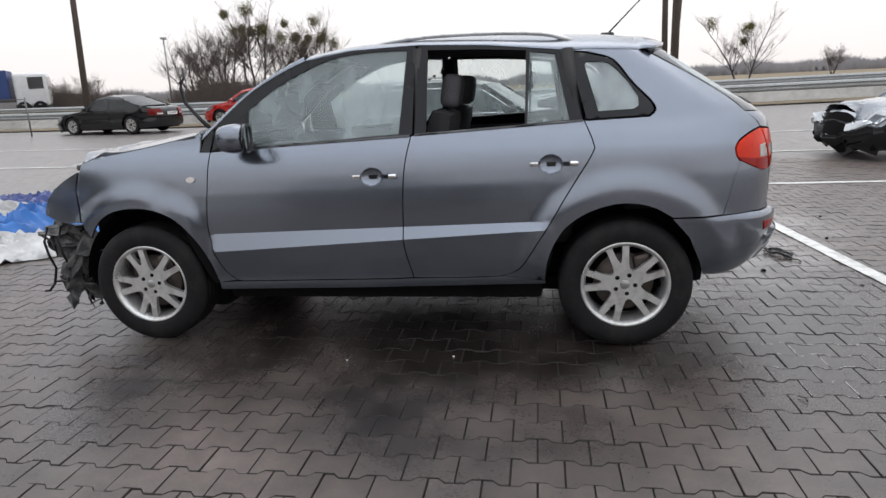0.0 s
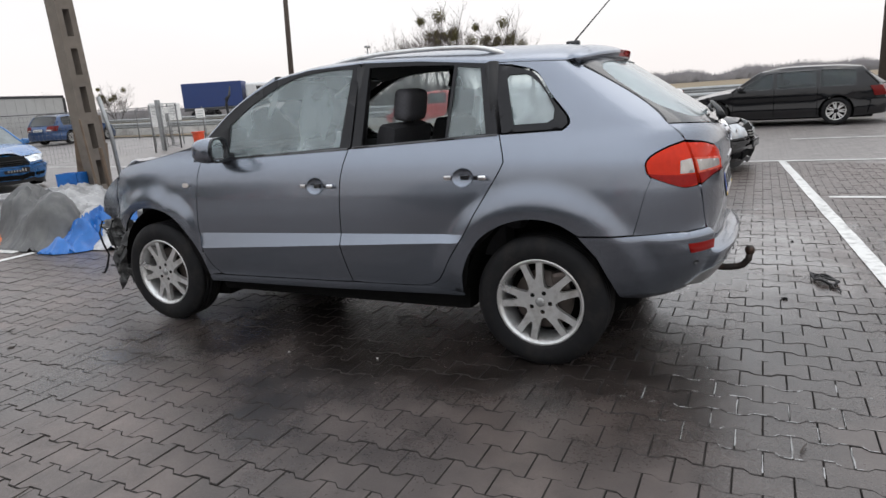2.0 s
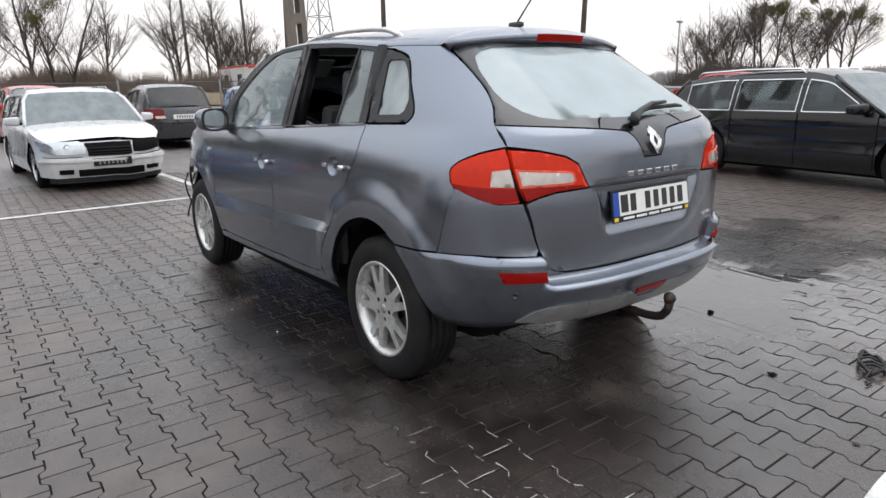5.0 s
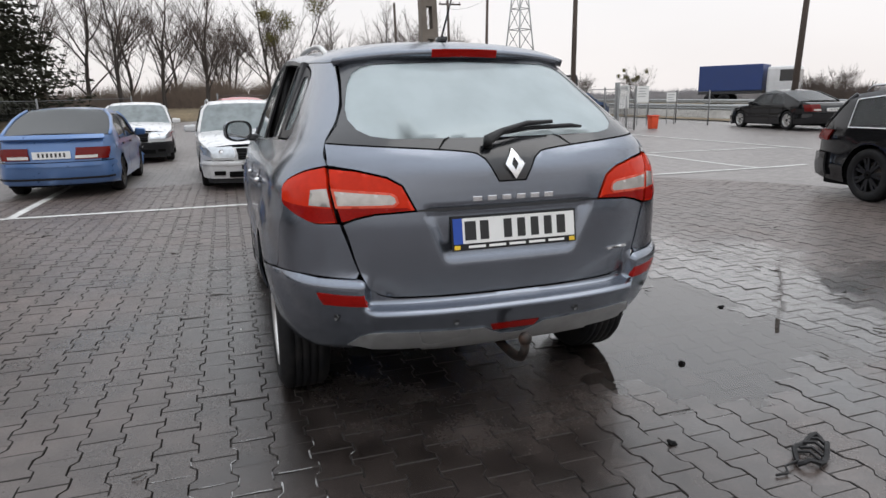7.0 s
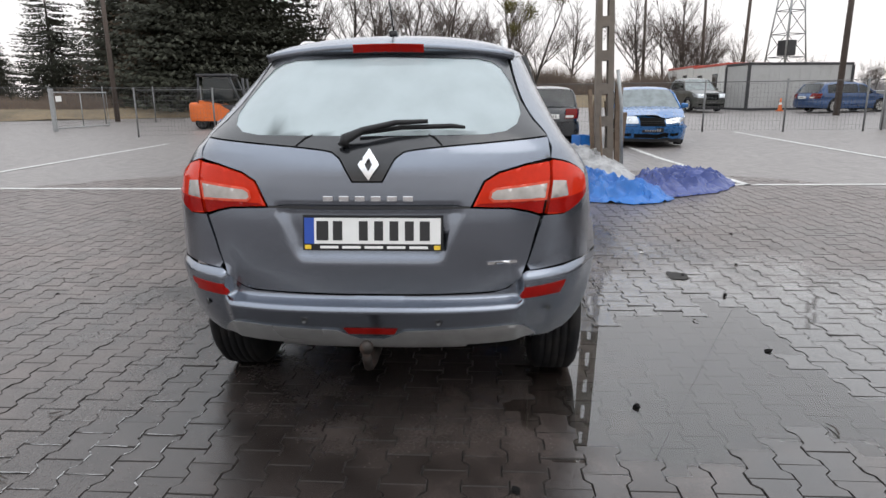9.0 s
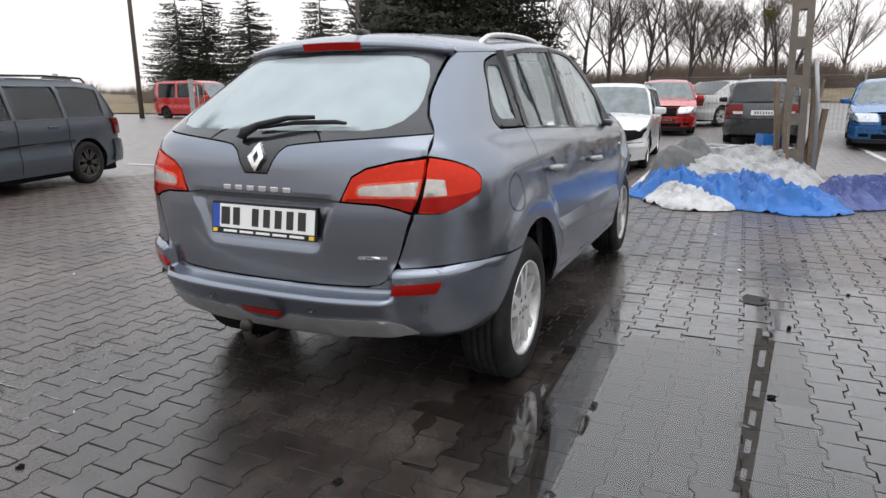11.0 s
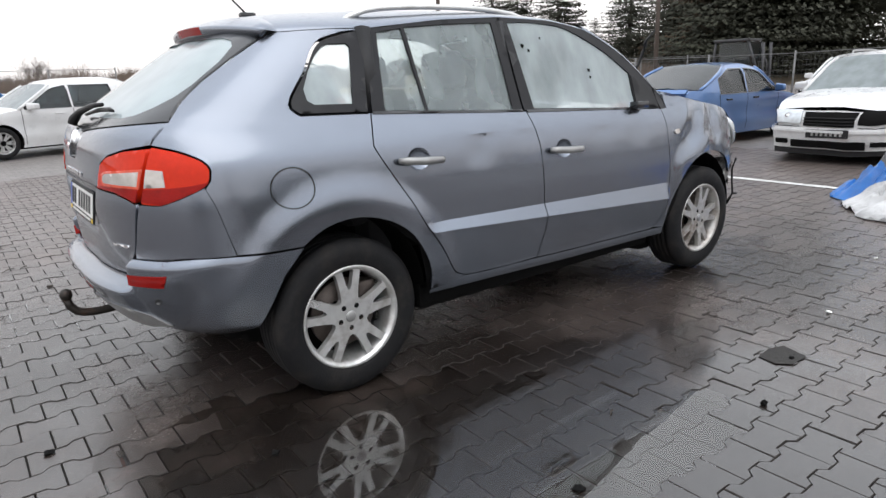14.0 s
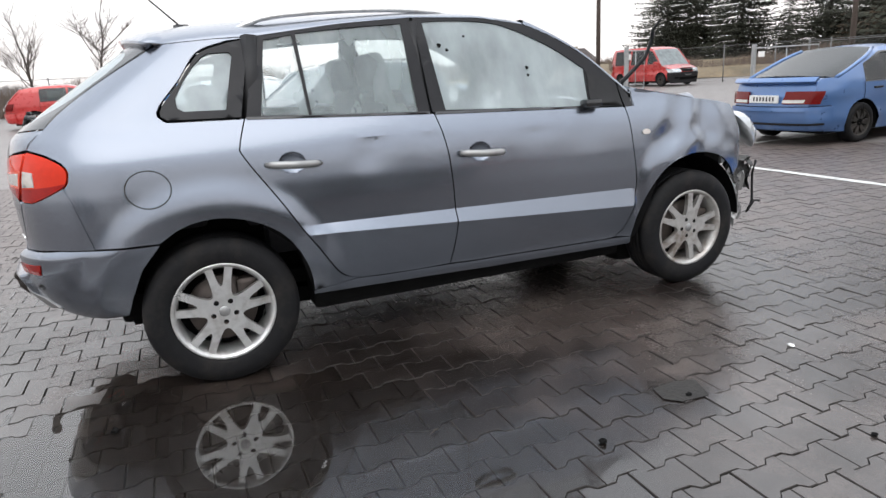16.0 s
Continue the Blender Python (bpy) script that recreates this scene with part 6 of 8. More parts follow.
    if kind == "liftback":
        lip = list(np.linspace(-0.96, 0.96, 13))
        patch("tail_lip", -1, lip, 0.655 * H, 0.69 * H, 0.055, colour, rows=3, thick=0.05)
        patch("bumper_edge", -1, full, (bumper_z - 0.045) * H, (bumper_z - 0.005) * H, 0.036, colour, rows=3, thick=0.03)
        # raised black strip that draws a shadow line low on the bumper
        patch("bumper_shadow_gap", -1, full[1:-1], 0.225 * H, 0.245 * H, 0.034, M["black_plastic"], rows=2, thick=0.03)
    for s in (-1, 1):
        patch("fog_opening", 1, [s * p for p in (0.70, 0.78, 0.86, 0.93)], lowb + 0.04 * H, lowb + 0.08 * H, 0.040, M["cavity"], rows=2, thick=0.03)
    if plate:
        for sgn, zz in ((1, lowb + 0.10 * H), (-1, plate_z * H)):
            xx = end_x(sgn, zz + 0.05) + sgn * (0.13 + 0.035)
            pl = part("number_plate", box_bm((xx - 0.012, -0.26, zz), (xx + 0.010, 0.26, zz + 0.112), 0.004), M["plate"] if sgn < 0 else M["black_plastic"], car)
            for k in range(7):
                part("plate_bar", box_bm((xx + sgn * 0.010, -0.19 + k * 0.058, zz + 0.026), (xx + sgn * 0.013, -0.162 + k * 0.058, zz + 0.088)), M["plate_text"] if sgn < 0 else M["silver"], pl)
    if rails:
        for s in (-1, 1):
            y = s * (half(0, 0.95 * H) - 0.06)
            xa, xb = roof[1][0] + 0.1, roof[-1][0] + 0.1
            link("roof_rail", *tube([(xa, y, H - 0.03), (xa - 0.08, y, H + 0.035), (0.5 * (xa + xb), y, H + 0.045), (xb + 0.08, y, H + 0.02), (xb, y, H - 0.05)], 0.016, 6), M[rails], car)
    part("underside", box_bm((-L / 2 + 0.25, -hw + 0.10, 0.16), (L / 2 - 0.3, hw - 0.10, bottom + 0.14), 0.03), M["cavity"], car)
    for xw in (xf, xr):
        for s in (-1, 1):
            link("arch_liner", *grid(lambda a, v: (xw + arch * math.cos(a), s * (0.50 * hw + v * 0.47 * hw), wheel_r + arch * math.sin(a)), list(np.linspace(-0.2, math.pi + 0.2, 12)), [0, 1]), M["cavity"], car)
            small_wheel(car, xw, s * (hw - 0.015), wheel_r, 0.2, M[rim], s)
    part("cabin_interior", box_bm((-0.75, -hw + 0.28, 0.35 * H), (0.05, hw - 0.28, 0.70 * H), 0.08), M["cloth"], car, smooth=True)
    for s in (-1, 1):
        part("headrest", box_bm((-0.05 - 0.1, s * 0.36 - 0.13, 0.68 * H), (0.02 - 0.1, s * 0.36 + 0.13, 0.80 * H), 0.04), M["cloth"], car, smooth=True)
    part("dashboard", box_bm((L / 2 - 0.36 * L, -hw + 0.2, 0.45 * H), (L / 2 - 0.27 * L, hw - 0.2, 0.64 * H), 0.05), M["black_plastic"], car, smooth=True)
    part("cabin_floor", box_bm((-0.40 * L, -hw + 0.15, 0.2 * H), (0.22 * L, hw - 0.15, 0.4 * H), 0.04), M["cavity"], car)
    return car


C_BLACK = material("black_car_paint", (0.006, 0.006, 0.007), 0.10, 0.0, spec=0.5, var=0.1, grain=60.0, rough_var=0.05, dirt=(0.03, 0.03, 0.03), dirt_amount=0.1)
C_WHITE = paint("white_car_paint", (0.62, 0.62, 0.62), 0.3, 0.0, 0.2)
C_SILVER = paint("silver_car_paint", (0.48, 0.48, 0.47), 0.32, 0.5, 0.2)
C_BLUE = paint("bright_blue_car_paint", (0.006, 0.105, 0.30), 0.28, 0.3, 0.06)
C_LILAC = paint("faded_light_blue_car_paint", (0.085, 0.17, 0.36), 0.33, 0.4, 0.1)
C_RED = paint("red_car_paint", (0.42, 0.014, 0.012), 0.3, 0.1, 0.08)
C_GREY = material("dark_grey_car_paint", (0.075, 0.085, 0.10), 0.38, 0.6, coat=0.2, var=0.05, grain=60.0, rough_var=0.05)
C_DARK = paint("charcoal_car_paint", (0.035, 0.036, 0.04), 0.3, 0.4, 0.03)
C_NAVY = paint("dark_blue_car_paint", (0.02, 0.06, 0.16), 0.3, 0.4, 0.03)
M["rim_black"] = material("black_alloy", (0.02, 0.02, 0.022), 0.35, 0.5, var=0.2)
M["rim_steel"] = material("rusty_steel_rim", (0.05, 0.045, 0.04), 0.6, 0.4, var=0.4, dirt=(0.06, 0.05, 0.042), dirt_amount=0.6)

make_car("black_estate_car", (-0.32, 7.58), -8, "black estate car with black wheels, front grille torn, window frames chromed", "estate", 4.90, 1.87, 1.47, 2.91, C_BLACK, "rim_black", "pane_dark", 0.345, rails="chrome", crash=0.35, tail_lamp=(0.66, 0.52, 0.62, 0.28), grille_bright=True)
make_car("dark_estate_car", (2.8, 16.1), 173, "black estate car with silver wheels parked by the guardrail", "estate", 4.65, 1.82, 1.45, 2.80, C_BLACK, "alloy", "pane_dark", 0.33)
make_car("dark_sedan", (2.8, 18.9), 174, "black saloon with misted windscreen", "sedan", 4.6, 1.8, 1.43, 2.7, C_BLACK, "alloy", "pane_light", 0.33)
make_car("wrecked_grey_car", (7.75, 7.3), 184, "grey saloon with its front crushed and bumper gone", "sedan", 4.5, 1.78, 1.44, 2.65, paint("light_grey_car_paint", (0.24, 0.26, 0.29), 0.3, 0.5, 0.2), "rim_steel", "pane_dark", 0.32, crash=1.5, plate=False, nose_black=True)
make_car("white_sedan", (-2.6, 21.0), 180, "clean white saloon parked by the guardrail", "sedan", 4.6, 1.8, 1.44, 2.7, C_WHITE, "alloy", "pane_dark", 0.33)
make_car("black_coupe", (-15.2, 19.25), 171, "black coupe with silver wheels", "coupe", 4.65, 1.8, 1.40, 2.76, C_BLACK, "alloy", "pane_dark", 0.33)
make_car("red_hatchback", (-11.4, 23.5), 185, "red hatchback beyond the guardrail", "hatch", 4.2, 1.75, 1.47, 2.6, C_RED, "alloy", "pane_dark", 0.31)
make_car("blue_hatchback", (-14.5, 4.95), -6, "bright blue hatchback with a crashed front corner", "hatch", 4.25, 1.77, 1.48, 2.6, C_BLUE, "alloy", "pane_light", 0.315, crash=0.7, crash_side=1)
make_car("charcoal_hatchback", (-14.75, 2.15), 180, "charcoal grey small hatchback", "hatch", 3.75, 1.69, 1.52, 2.46, C_DARK, "rim_steel", "pane_dark", 0.29)
make_car("silver_sedan", (-21.0, 1.2), 140, "silver saloon among other parked cars", "sedan", 4.6, 1.78, 1.46, 2.7, C_SILVER, "alloy", "pane_light", 0.32)
make_car("small_red_car", (-17.4, -0.5), 6, "red small hatchback facing out", "hatch", 3.8, 1.68, 1.53, 2.46, C_RED, "rim_steel", "pane_dark", 0.29)
make_car("white_estate_car", (-9.25, -0.70), 3, "white estate car with a smashed front corner and missing headlamp", "estate", 4.7, 1.78, 1.47, 2.7, C_WHITE, "alloy", "pane_light", 0.32, rails="silver", crash=0.3, crash_side=1, lamp_out=1)
make_car("light_blue_hatchback", (-9.05, -3.6), 180, "faded light blue three-door liftback with rear plate", "liftback", 4.10, 1.69, 1.37, 2.46, C_LILAC, "rim_steel", "pane_dark", 0.29, handle=M["black_plastic"], tail_lamp=(0.46, 0.44, 0.57, 0.12), bumper_z=0.41, plate_z=0.455)
make_car("white_hatchback", (-15.3, -3.3), 3, "white hatchback with a crushed front wing", "hatch", 4.1, 1.75, 1.46, 2.55, C_WHITE, "alloy", "pane_light", 0.31, crash=0.9, crash_side=-1, nose_black=True, lamp_out=-1)
make_car("red_van", (-22.4, -24.8), 92, "red passenger van with black bumper", "van", 4.8, 1.9, 1.95, 3.1, C_RED, "rim_steel", "pane_dark", 0.32, category="van", nose_black=True)
make_car("grey_crossover", (-1.35, -8.15), 13, "dark grey crossover with roof bars and side strip", "suv", 4.35, 1.78, 1.60, 2.62, C_GREY, "rim_steel", "pane_dark", 0.33, rails="black_plastic", strip_mat="black_plastic", nose_black=True)
make_car("silver_estate_car", (-1.45, -19.3), 178, "silver estate car with a dented front door", "estate", 4.5, 1.75, 1.48, 2.65, C_SILVER, "alloy", "pane_dark", 0.31)
make_car("blue_city_car", (1.6, -25.5), 178, "bright blue hatchback far across the yard", "hatch", 3.9, 1.7, 1.5, 2.5, C_BLUE, "alloy", "pane_dark", 0.3)
make_car("far_red_hatchback", (5.0, -25.2), 180, "red hatchback by the far fence", "hatch", 4.3, 1.8, 1.52, 2.6, C_RED, "alloy", "pane_dark", 0.31)
make_car("white_crossover", (-2.6, -15.8), 20, "white crossover parked behind other cars", "suv", 4.4, 1.8, 1.66, 2.6, C_WHITE, "alloy", "pane_dark", 0.33)
make_car("far_white_car", (0.6, -13.2), 15, "white hatchback parked in a row", "hatch", 4.1, 1.75, 1.46, 2.55, C_WHITE, "alloy", "pane_dark", 0.31, crash=0.8)
make_car("far_red_car", (-4.6, -21.5), 175, "dull red hatchback in the far row", "hatch", 4.0, 1.7, 1.45, 2.5, C_RED, "rim_steel", "pane_dark", 0.3)
make_car("pickup_truck", (-34.2, 12.2), 10, "dark olive pickup truck outside the fence", "pickup", 5.2, 1.85, 1.8, 3.1, paint("olive_car_paint", (0.05, 0.052, 0.045), 0.35, 0.3), "alloy", "pane_dark", 0.37, category="truck", group="vehicles beyond the fence")
make_car("blue_estate_car", (-30.6, 18.9), 105, "dark blue estate car before the site office", "estate", 4.6, 1.78, 1.48, 2.7, C_NAVY, "alloy", "pane_dark", 0.32, rails="black_plastic", group="vehicles beyond the fence")


# ---- surroundings: poles, fences, rails, buildings, trees ----
M["concrete"] = material("weathered_concrete", (0.17, 0.145, 0.12), 0.85, var=0.25, grain=12.0, dirt=(0.12, 0.10, 0.08), dirt_amount=0.7, dirt_scale=3.0, bump=0.3, bump_scale=50.0)
M["wood_pole"] = material("dark_wooden_pole", (0.075, 0.058, 0.048), 0.85, var=0.3, grain=14.0, bump=0.3)
M["galv"] = material("galvanised_steel", (0.33, 0.34, 0.34), 0.5, 0.6, var=0.2, grain=10.0)
M["post_steel"] = material("dull_fence_post_steel", (0.17, 0.17, 0.17), 0.6, 0.4, var=0.2, grain=10.0)
M["barrier"] = material("pale_concrete_barrier", (0.45, 0.44, 0.42), 0.8, var=0.2, grain=5.0, dirt=(0.2, 0.19, 0.17), dirt_amount=0.7, dirt_scale=1.0)
M["container"] = material("white_site_container", (0.58, 0.58, 0.56), 0.5, var=0.08, grain=3.0, dirt=(0.3, 0.29, 0.27), dirt_amount=0.5, dirt_scale=0.7)
M["container_grey"] = material("pale_grey_container", (0.40, 0.40, 0.39), 0.5, var=0.08, grain=3.0, dirt=(0.25, 0.24, 0.22), dirt_amount=0.5, dirt_scale=0.7)
M["red_trim"] = material("red_painted_steel", (0.42, 0.05, 0.03), 0.5, var=0.15)
M["dark_trim"] = material("dark_painted_steel", (0.03, 0.03, 0.033), 0.5, var=0.2)
M["bark"] = material("grey_brown_bark", (0.055, 0.046, 0.040), 0.9, var=0.35, grain=9.0, bump=0.5, bump_scale=40.0)
M["twig"] = material("thin_brown_twigs", (0.085, 0.067, 0.058), 0.9, var=0.3, grain=3.0)
M["needles"] = material("dark_spruce_needles", (0.034, 0.036, 0.023), 0.9, var=0.45, grain=2.0)
M["needles_rust"] = material("rusty_dry_needles", (0.055, 0.038, 0.022), 0.9, var=0.4, grain=2.0)
M["mistletoe"] = material("olive_mistletoe", (0.10, 0.09, 0.02), 0.85, var=0.35, grain=9.0)
M["brush"] = material("brown_winter_brush", (0.15, 0.115, 0.092), 0.95, var=0.4, grain=2.0)
M["orange"] = material("orange_machine_paint", (0.62, 0.13, 0.02), 0.45, var=0.15)
M["bin_red"] = material("orange_red_plastic", (0.65, 0.07, 0.02), 0.5, var=0.1)
M["roof_tile"] = material("dark_roof_tile", (0.06, 0.05, 0.048), 0.8, var=0.25, grain=4.0)
M["house_wall"] = material("pale_house_render", (0.40, 0.37, 0.33), 0.85, var=0.1)
M["truck_blue"] = material("blue_trailer_tarpaulin", (0.02, 0.045, 0.16), 0.5, var=0.1)
# far woods: the distance haze is put into this pale grey
M["haze_wood"] = material("haze_paled_woods", (0.30, 0.29, 0.30), 1.0, var=0.2, grain=0.3)
M["wire"] = material("fence_wire", (0.12, 0.12, 0.12), 0.6, 0.3, var=0.1)


def make_tree(name, height, seed, spread=0.5, stems=1, lean=0.0, balls=0, label="", fine=4):
    """A bare tree: tapered trunk and limbs, with a crown of thin sweeping twigs."""
    rnd = random.Random(seed)
    wood, twigs, tips = ([], []), ([], []), []

    def add(store, pts, radii, sides):
        v, f = tube(pts, radii, sides)
        n0 = len(store[0])
        store[0].extend(v)
        store[1].extend([tuple(i + n0 for i in q) for q in f])

    def grow(p, d, length, radius, depth):
        n = 5 if depth == 0 else (4 if depth == 1 else (3 if depth < 4 else 2))
        pts, q, dd = [p], p, d
        for k in range(n):
            dd = (dd + Vector((rnd.uniform(-1, 1), rnd.uniform(-1, 1), rnd.uniform(-0.25, 0.7))) * (0.13 if depth < 2 else 0.2)).normalized()
            q = q + dd * (length / n)
            pts.append(q)
        radius = max(radius, 0.006)
        rr = [max(radius * (1 - 0.5 * k / n), 0.0038) for k in range(n + 1)]
        add(wood if depth < 2 else twigs, pts, rr, 7 if depth == 0 else (5 if depth == 1 else 3))
        if depth >= 2:
            tips.append(q)
        if depth >= fine:
            return
        kids = (rnd.randint(6, 8), rnd.randint(4, 6), rnd.randint(4, 5), rnd.randint(3, 4))[depth]
        for k in range(kids):
            t = rnd.uniform(0.3 if depth == 0 else 0.2, 1.0)
            i = min(int(t * n), n - 1)
            b = pts[i].lerp(pts[i + 1], t * n - i)
            a = rnd.uniform(0, 2 * math.pi)
            side = Vector((math.cos(a), math.sin(a), 0))
            nd = (dd * (1 - spread) + side * spread * rnd.uniform(0.7, 1.4) + Vector((0, 0, 0.22))).normalized()
            grow(b, nd, length * rnd.uniform(0.42, 0.72) * (1.15 - 0.4 * t), radius * (0.36 if depth == 0 else 0.44), depth + 1)
        grow(q, dd, length * 0.55, radius * 0.5, depth + 1)
    for s in range(stems):
        a = 2 * math.pi * s / max(stems, 1)
        d = Vector((lean + 0.35 * math.cos(a) * (stems > 1), 0.35 * math.sin(a) * (stems > 1), 1)).normalized()
        grow(Vector((0.25 * math.cos(a) * (stems > 1), 0.25 * math.sin(a) * (stems > 1), -0.1)), d, height * 0.45, (height * 0.013 + 0.02) * (1.0 if stems == 1 else 0.75), 0)
    tree = empty(name, Matrix.Identity(4), label, "tree")
    link("trunk", *wood, M["bark"], tree)
    link("crown", *twigs, M["twig"], tree, smooth=False)
    high = sorted(tips, key=lambda q: -q.z)[:len(tips) // 2]
    for k in range(balls):
        c = high[rnd.randrange(len(high))]
        v, f = [], []
        R = rnd.uniform(0.4, 0.85)
        for i in range(520):
            u = Vector((rnd.gauss(0, 1), rnd.gauss(0, 1), rnd.gauss(0, 1))).normalized() * R * rnd.uniform(0.2, 1.0) ** 0.7
            w = Vector((rnd.gauss(0, 1), rnd.gauss(0, 1), rnd.gauss(0, 1))).normalized() * 0.08
            x = u.cross(w).normalized() * 0.03
            n0 = len(v)
            v += [c + u - w, c + u + x, c + u + w, c + u - x]
            f.append((n0, n0 + 1, n0 + 2, n0 + 3))
        tagged(link("mistletoe", v, f, M["mistletoe"], tree, "olive-green mistletoe clump", smooth=False), kind="stuff")
    return tree


def make_spruce(name, height, seed, label, mat="needles", width=0.30):
    """A conifer: a straight trunk and drooping sprays of many short needle tufts, ragged in outline."""
    rnd = random.Random(seed)
    tree = empty(name, Matrix.Identity(4), label, "tree")
    link("trunk", *tube([(0, 0, -0.1), (0, 0, height * 0.5), (0, 0, height)], [height * 0.018 + 0.05, height * 0.010 + 0.02, 0.015], 7), M["bark"], tree)
    v, f = [], []
    for b in range(760):
        u = 1 - math.sqrt(rnd.random())
        z = height * (0.06 + 0.93 * u)
        a = rnd.uniform(0, 2 * math.pi)
        lobes = 1 + 0.28 * noise.noise(Vector((math.cos(a) * 1.3 + seed, math.sin(a) * 1.3, z * 0.55)))
        L = (height * width * (1 - z / height) ** 0.55 + 0.1) * rnd.uniform(0.6, 1.1) * lobes
        d = Vector((math.cos(a), math.sin(a), 0))
        n = 10 + int(L * 8)
        for j in range(n):
            t = (j + rnd.random()) / n
            if t < 0.22 and rnd.random() < 0.6:
                continue
            p = Vector((0, 0, z)) + d * L * t + Vector((0, 0, -0.34 * L * t + 0.26 * L * t * t)) + Vector((-d.y, d.x, 0)) * rnd.uniform(-0.22, 0.22) * L * (0.35 + t)
            s = rnd.uniform(0.07, 0.15)
            k = rnd.uniform(-0.9, 0.9)
            e = Vector((d.x * math.cos(k) - d.y * math.sin(k), d.x * math.sin(k) + d.y * math.cos(k), rnd.uniform(-0.7, 0.15))).normalized()
            side = e.cross(Vector((rnd.uniform(-0.5, 0.5), rnd.uniform(-0.5, 0.5), 1))).normalized() * s * 0.55
            n0 = len(v)
            v += [p - e * s * 0.6, p + side, p + e * s * 1.5, p - side + Vector((0, 0, -0.08))]
            f.append((n0, n0 + 1, n0 + 2, n0 + 3))
    link("crown", v, f, M[mat], tree, smooth=False)
    return tree


def put(src, x, y, turn, scale, label=""):
    m = Matrix.Translation((x, y, rise(x, y) - 0.05)) @ Matrix.Rotation(turn, 4, "Z")
    src.scale = (scale, scale, scale)
    t = copy_thing(src, m)
    if label:
        t["label"] = label
    return t


def polar(az, r):
    return r * math.cos(radians(az)), r * math.sin(radians(az))


bare = [make_tree("bare_tree", 10, 21, 0.56, 1, label="bare winter tree with fine brown twigs"), make_tree("bare_tree", 9, 5, 0.52, 4, label="bare many-stemmed winter tree"),
        make_tree("bare_tree", 12, 33, 0.48, 1, label="tall bare winter tree"), make_tree("mistletoe_tree", 10, 8, 0.54, 3, balls=9, label="bare tree carrying clumps of green mistletoe"), make_tree("mistletoe_tree", 10, 15, 0.5, 2, balls=4, label="slim bare tree with mistletoe in its crown")]
spruce = [make_spruce("spruce", 12, 3, "dark green spruce with drooping branches", width=0.36), make_spruce("spruce", 12, 9, "dark green spruce with drooping branches", width=0.29),
          make_spruce("larch", 12, 14, "rust-brown conifer among dark spruces", "needles_rust", 0.28)]
rt = random.Random(77)
SPOTS = [(115.0, 49, 3, 0.95), (117.5, 50, 1, 0.85), (119.8, 52, 1, 0.75), (109.6, 50, 3, 0.85), (112, 52, 1, 0.8), (71.2, 42, 4, 0.60), (127.8, 62, 1, 0.42), (130, 64, 1, 0.38), (143.7, 62, 3, 0.45), (131, 60, 0, 0.3), (66, 75, 1, 0.4),
         (-82.5, 38, 0, 0.75), (-87, 42, 1, 0.6), (-78, 45, 2, 0.6), (-94, 55, 1, 0.4), (-72, 50, 0, 0.7), (148.5, 75, 1, 0.5),
         (166, 62, 2, 1.0), (163.5, 56, 0, 1.0), (171.5, 60, 2, 0.9), (175.2, 48, 4, 1.2), (177, 55, 2, 1.0), (-179.4, 58, 1, 1.2), (-175.4, 57, 0, 1.2), (-171.8, 54, 0, 1.2), (-177.4, 46, 2, 1.0), (-173.9, 48, 2, 1.0), 
         (-170.6, 48, 2, 1.05), (-168.4, 50, 0, 1.3), (-165.2, 50, 2, 1.1), (158, 72, 2, 0.7), (153, 78, 1, 0.6), (-161, 60, 2, 1.1), (160.5, 66, 1, 0.8)]
rx = random.Random(31)
SPOTS += [(rx.uniform(161, 197), rx.uniform(56, 84), rx.choice((0, 2, 2, 1)), rx.uniform(1.0, 1.45)) for i in range(3)]
for az, r, k, s in SPOTS:
    x, y = polar(az, r)
    put(bare[k], x, y, rt.uniform(0, 6.28), s)
for az, r, k, s in [(-132.2, 60, 0, 0.88), (-134.4, 62, 0, 0.92), (-138, 60, 0, 0.92), (-144.2, 60, 0, 0.92), (-148.3, 52, 2, 0.95), (-150.2, 50, 0, 1.25), (-152, 47, 2, 1.2), (-153.8, 46, 1, 1.45), (-155.6, 45, 0, 1.5), (-157.6, 47, 0, 1.45), (-159.6, 46, 0, 1.5),
                    (-141, 75, 1, 0.6), (-154.7, 56, 0, 1.5)]:
    x, y = polar(az, r)
    put(spruce[k], x, y, rt.uniform(0, 6.28), s)
for t in bare + spruce:
    for o in (*t.children, t):
        bpy.data.objects.remove(o)


def brushwood(name, az0, az1, r, h, mat, label, n, seed, thick=2.5, stem=0.0006):
    """Undergrowth and far woods: countless thin stems, uneven along the top."""
    rnd = random.Random(seed)
    v, f = [], []
    for i in range(n):
        az = rnd.uniform(az0, az1)
        rr = r + rnd.uniform(-thick, thick)
        x, y = polar(az, rr)
        z = rise(x, y) - 0.1
        hh = h * (0.55 + 0.45 * noise.noise(Vector((az * 0.35, r * 0.1, seed))) + rnd.uniform(-0.15, 0.25))
        w = stem * r * rnd.uniform(0.6, 1.6)
        t = Vector((-math.sin(radians(az)), math.cos(radians(az)), 0))
        for k in range(3):
            lean = t * rnd.uniform(-0.35, 0.35) * hh
            b = Vector((x, y, z)) + t * rnd.uniform(-0.3, 0.3)
            n0 = len(v)
            v += [b - t * w, b + t * w, b + lean + Vector((0, 0, hh * rnd.uniform(0.6, 1.0)))]
            f.append((n0, n0 + 1, n0 + 2))
    ob = link(name, v, f, M[mat], smooth=False)
    return tagged(ob, label, "undergrowth", kind="stuff")


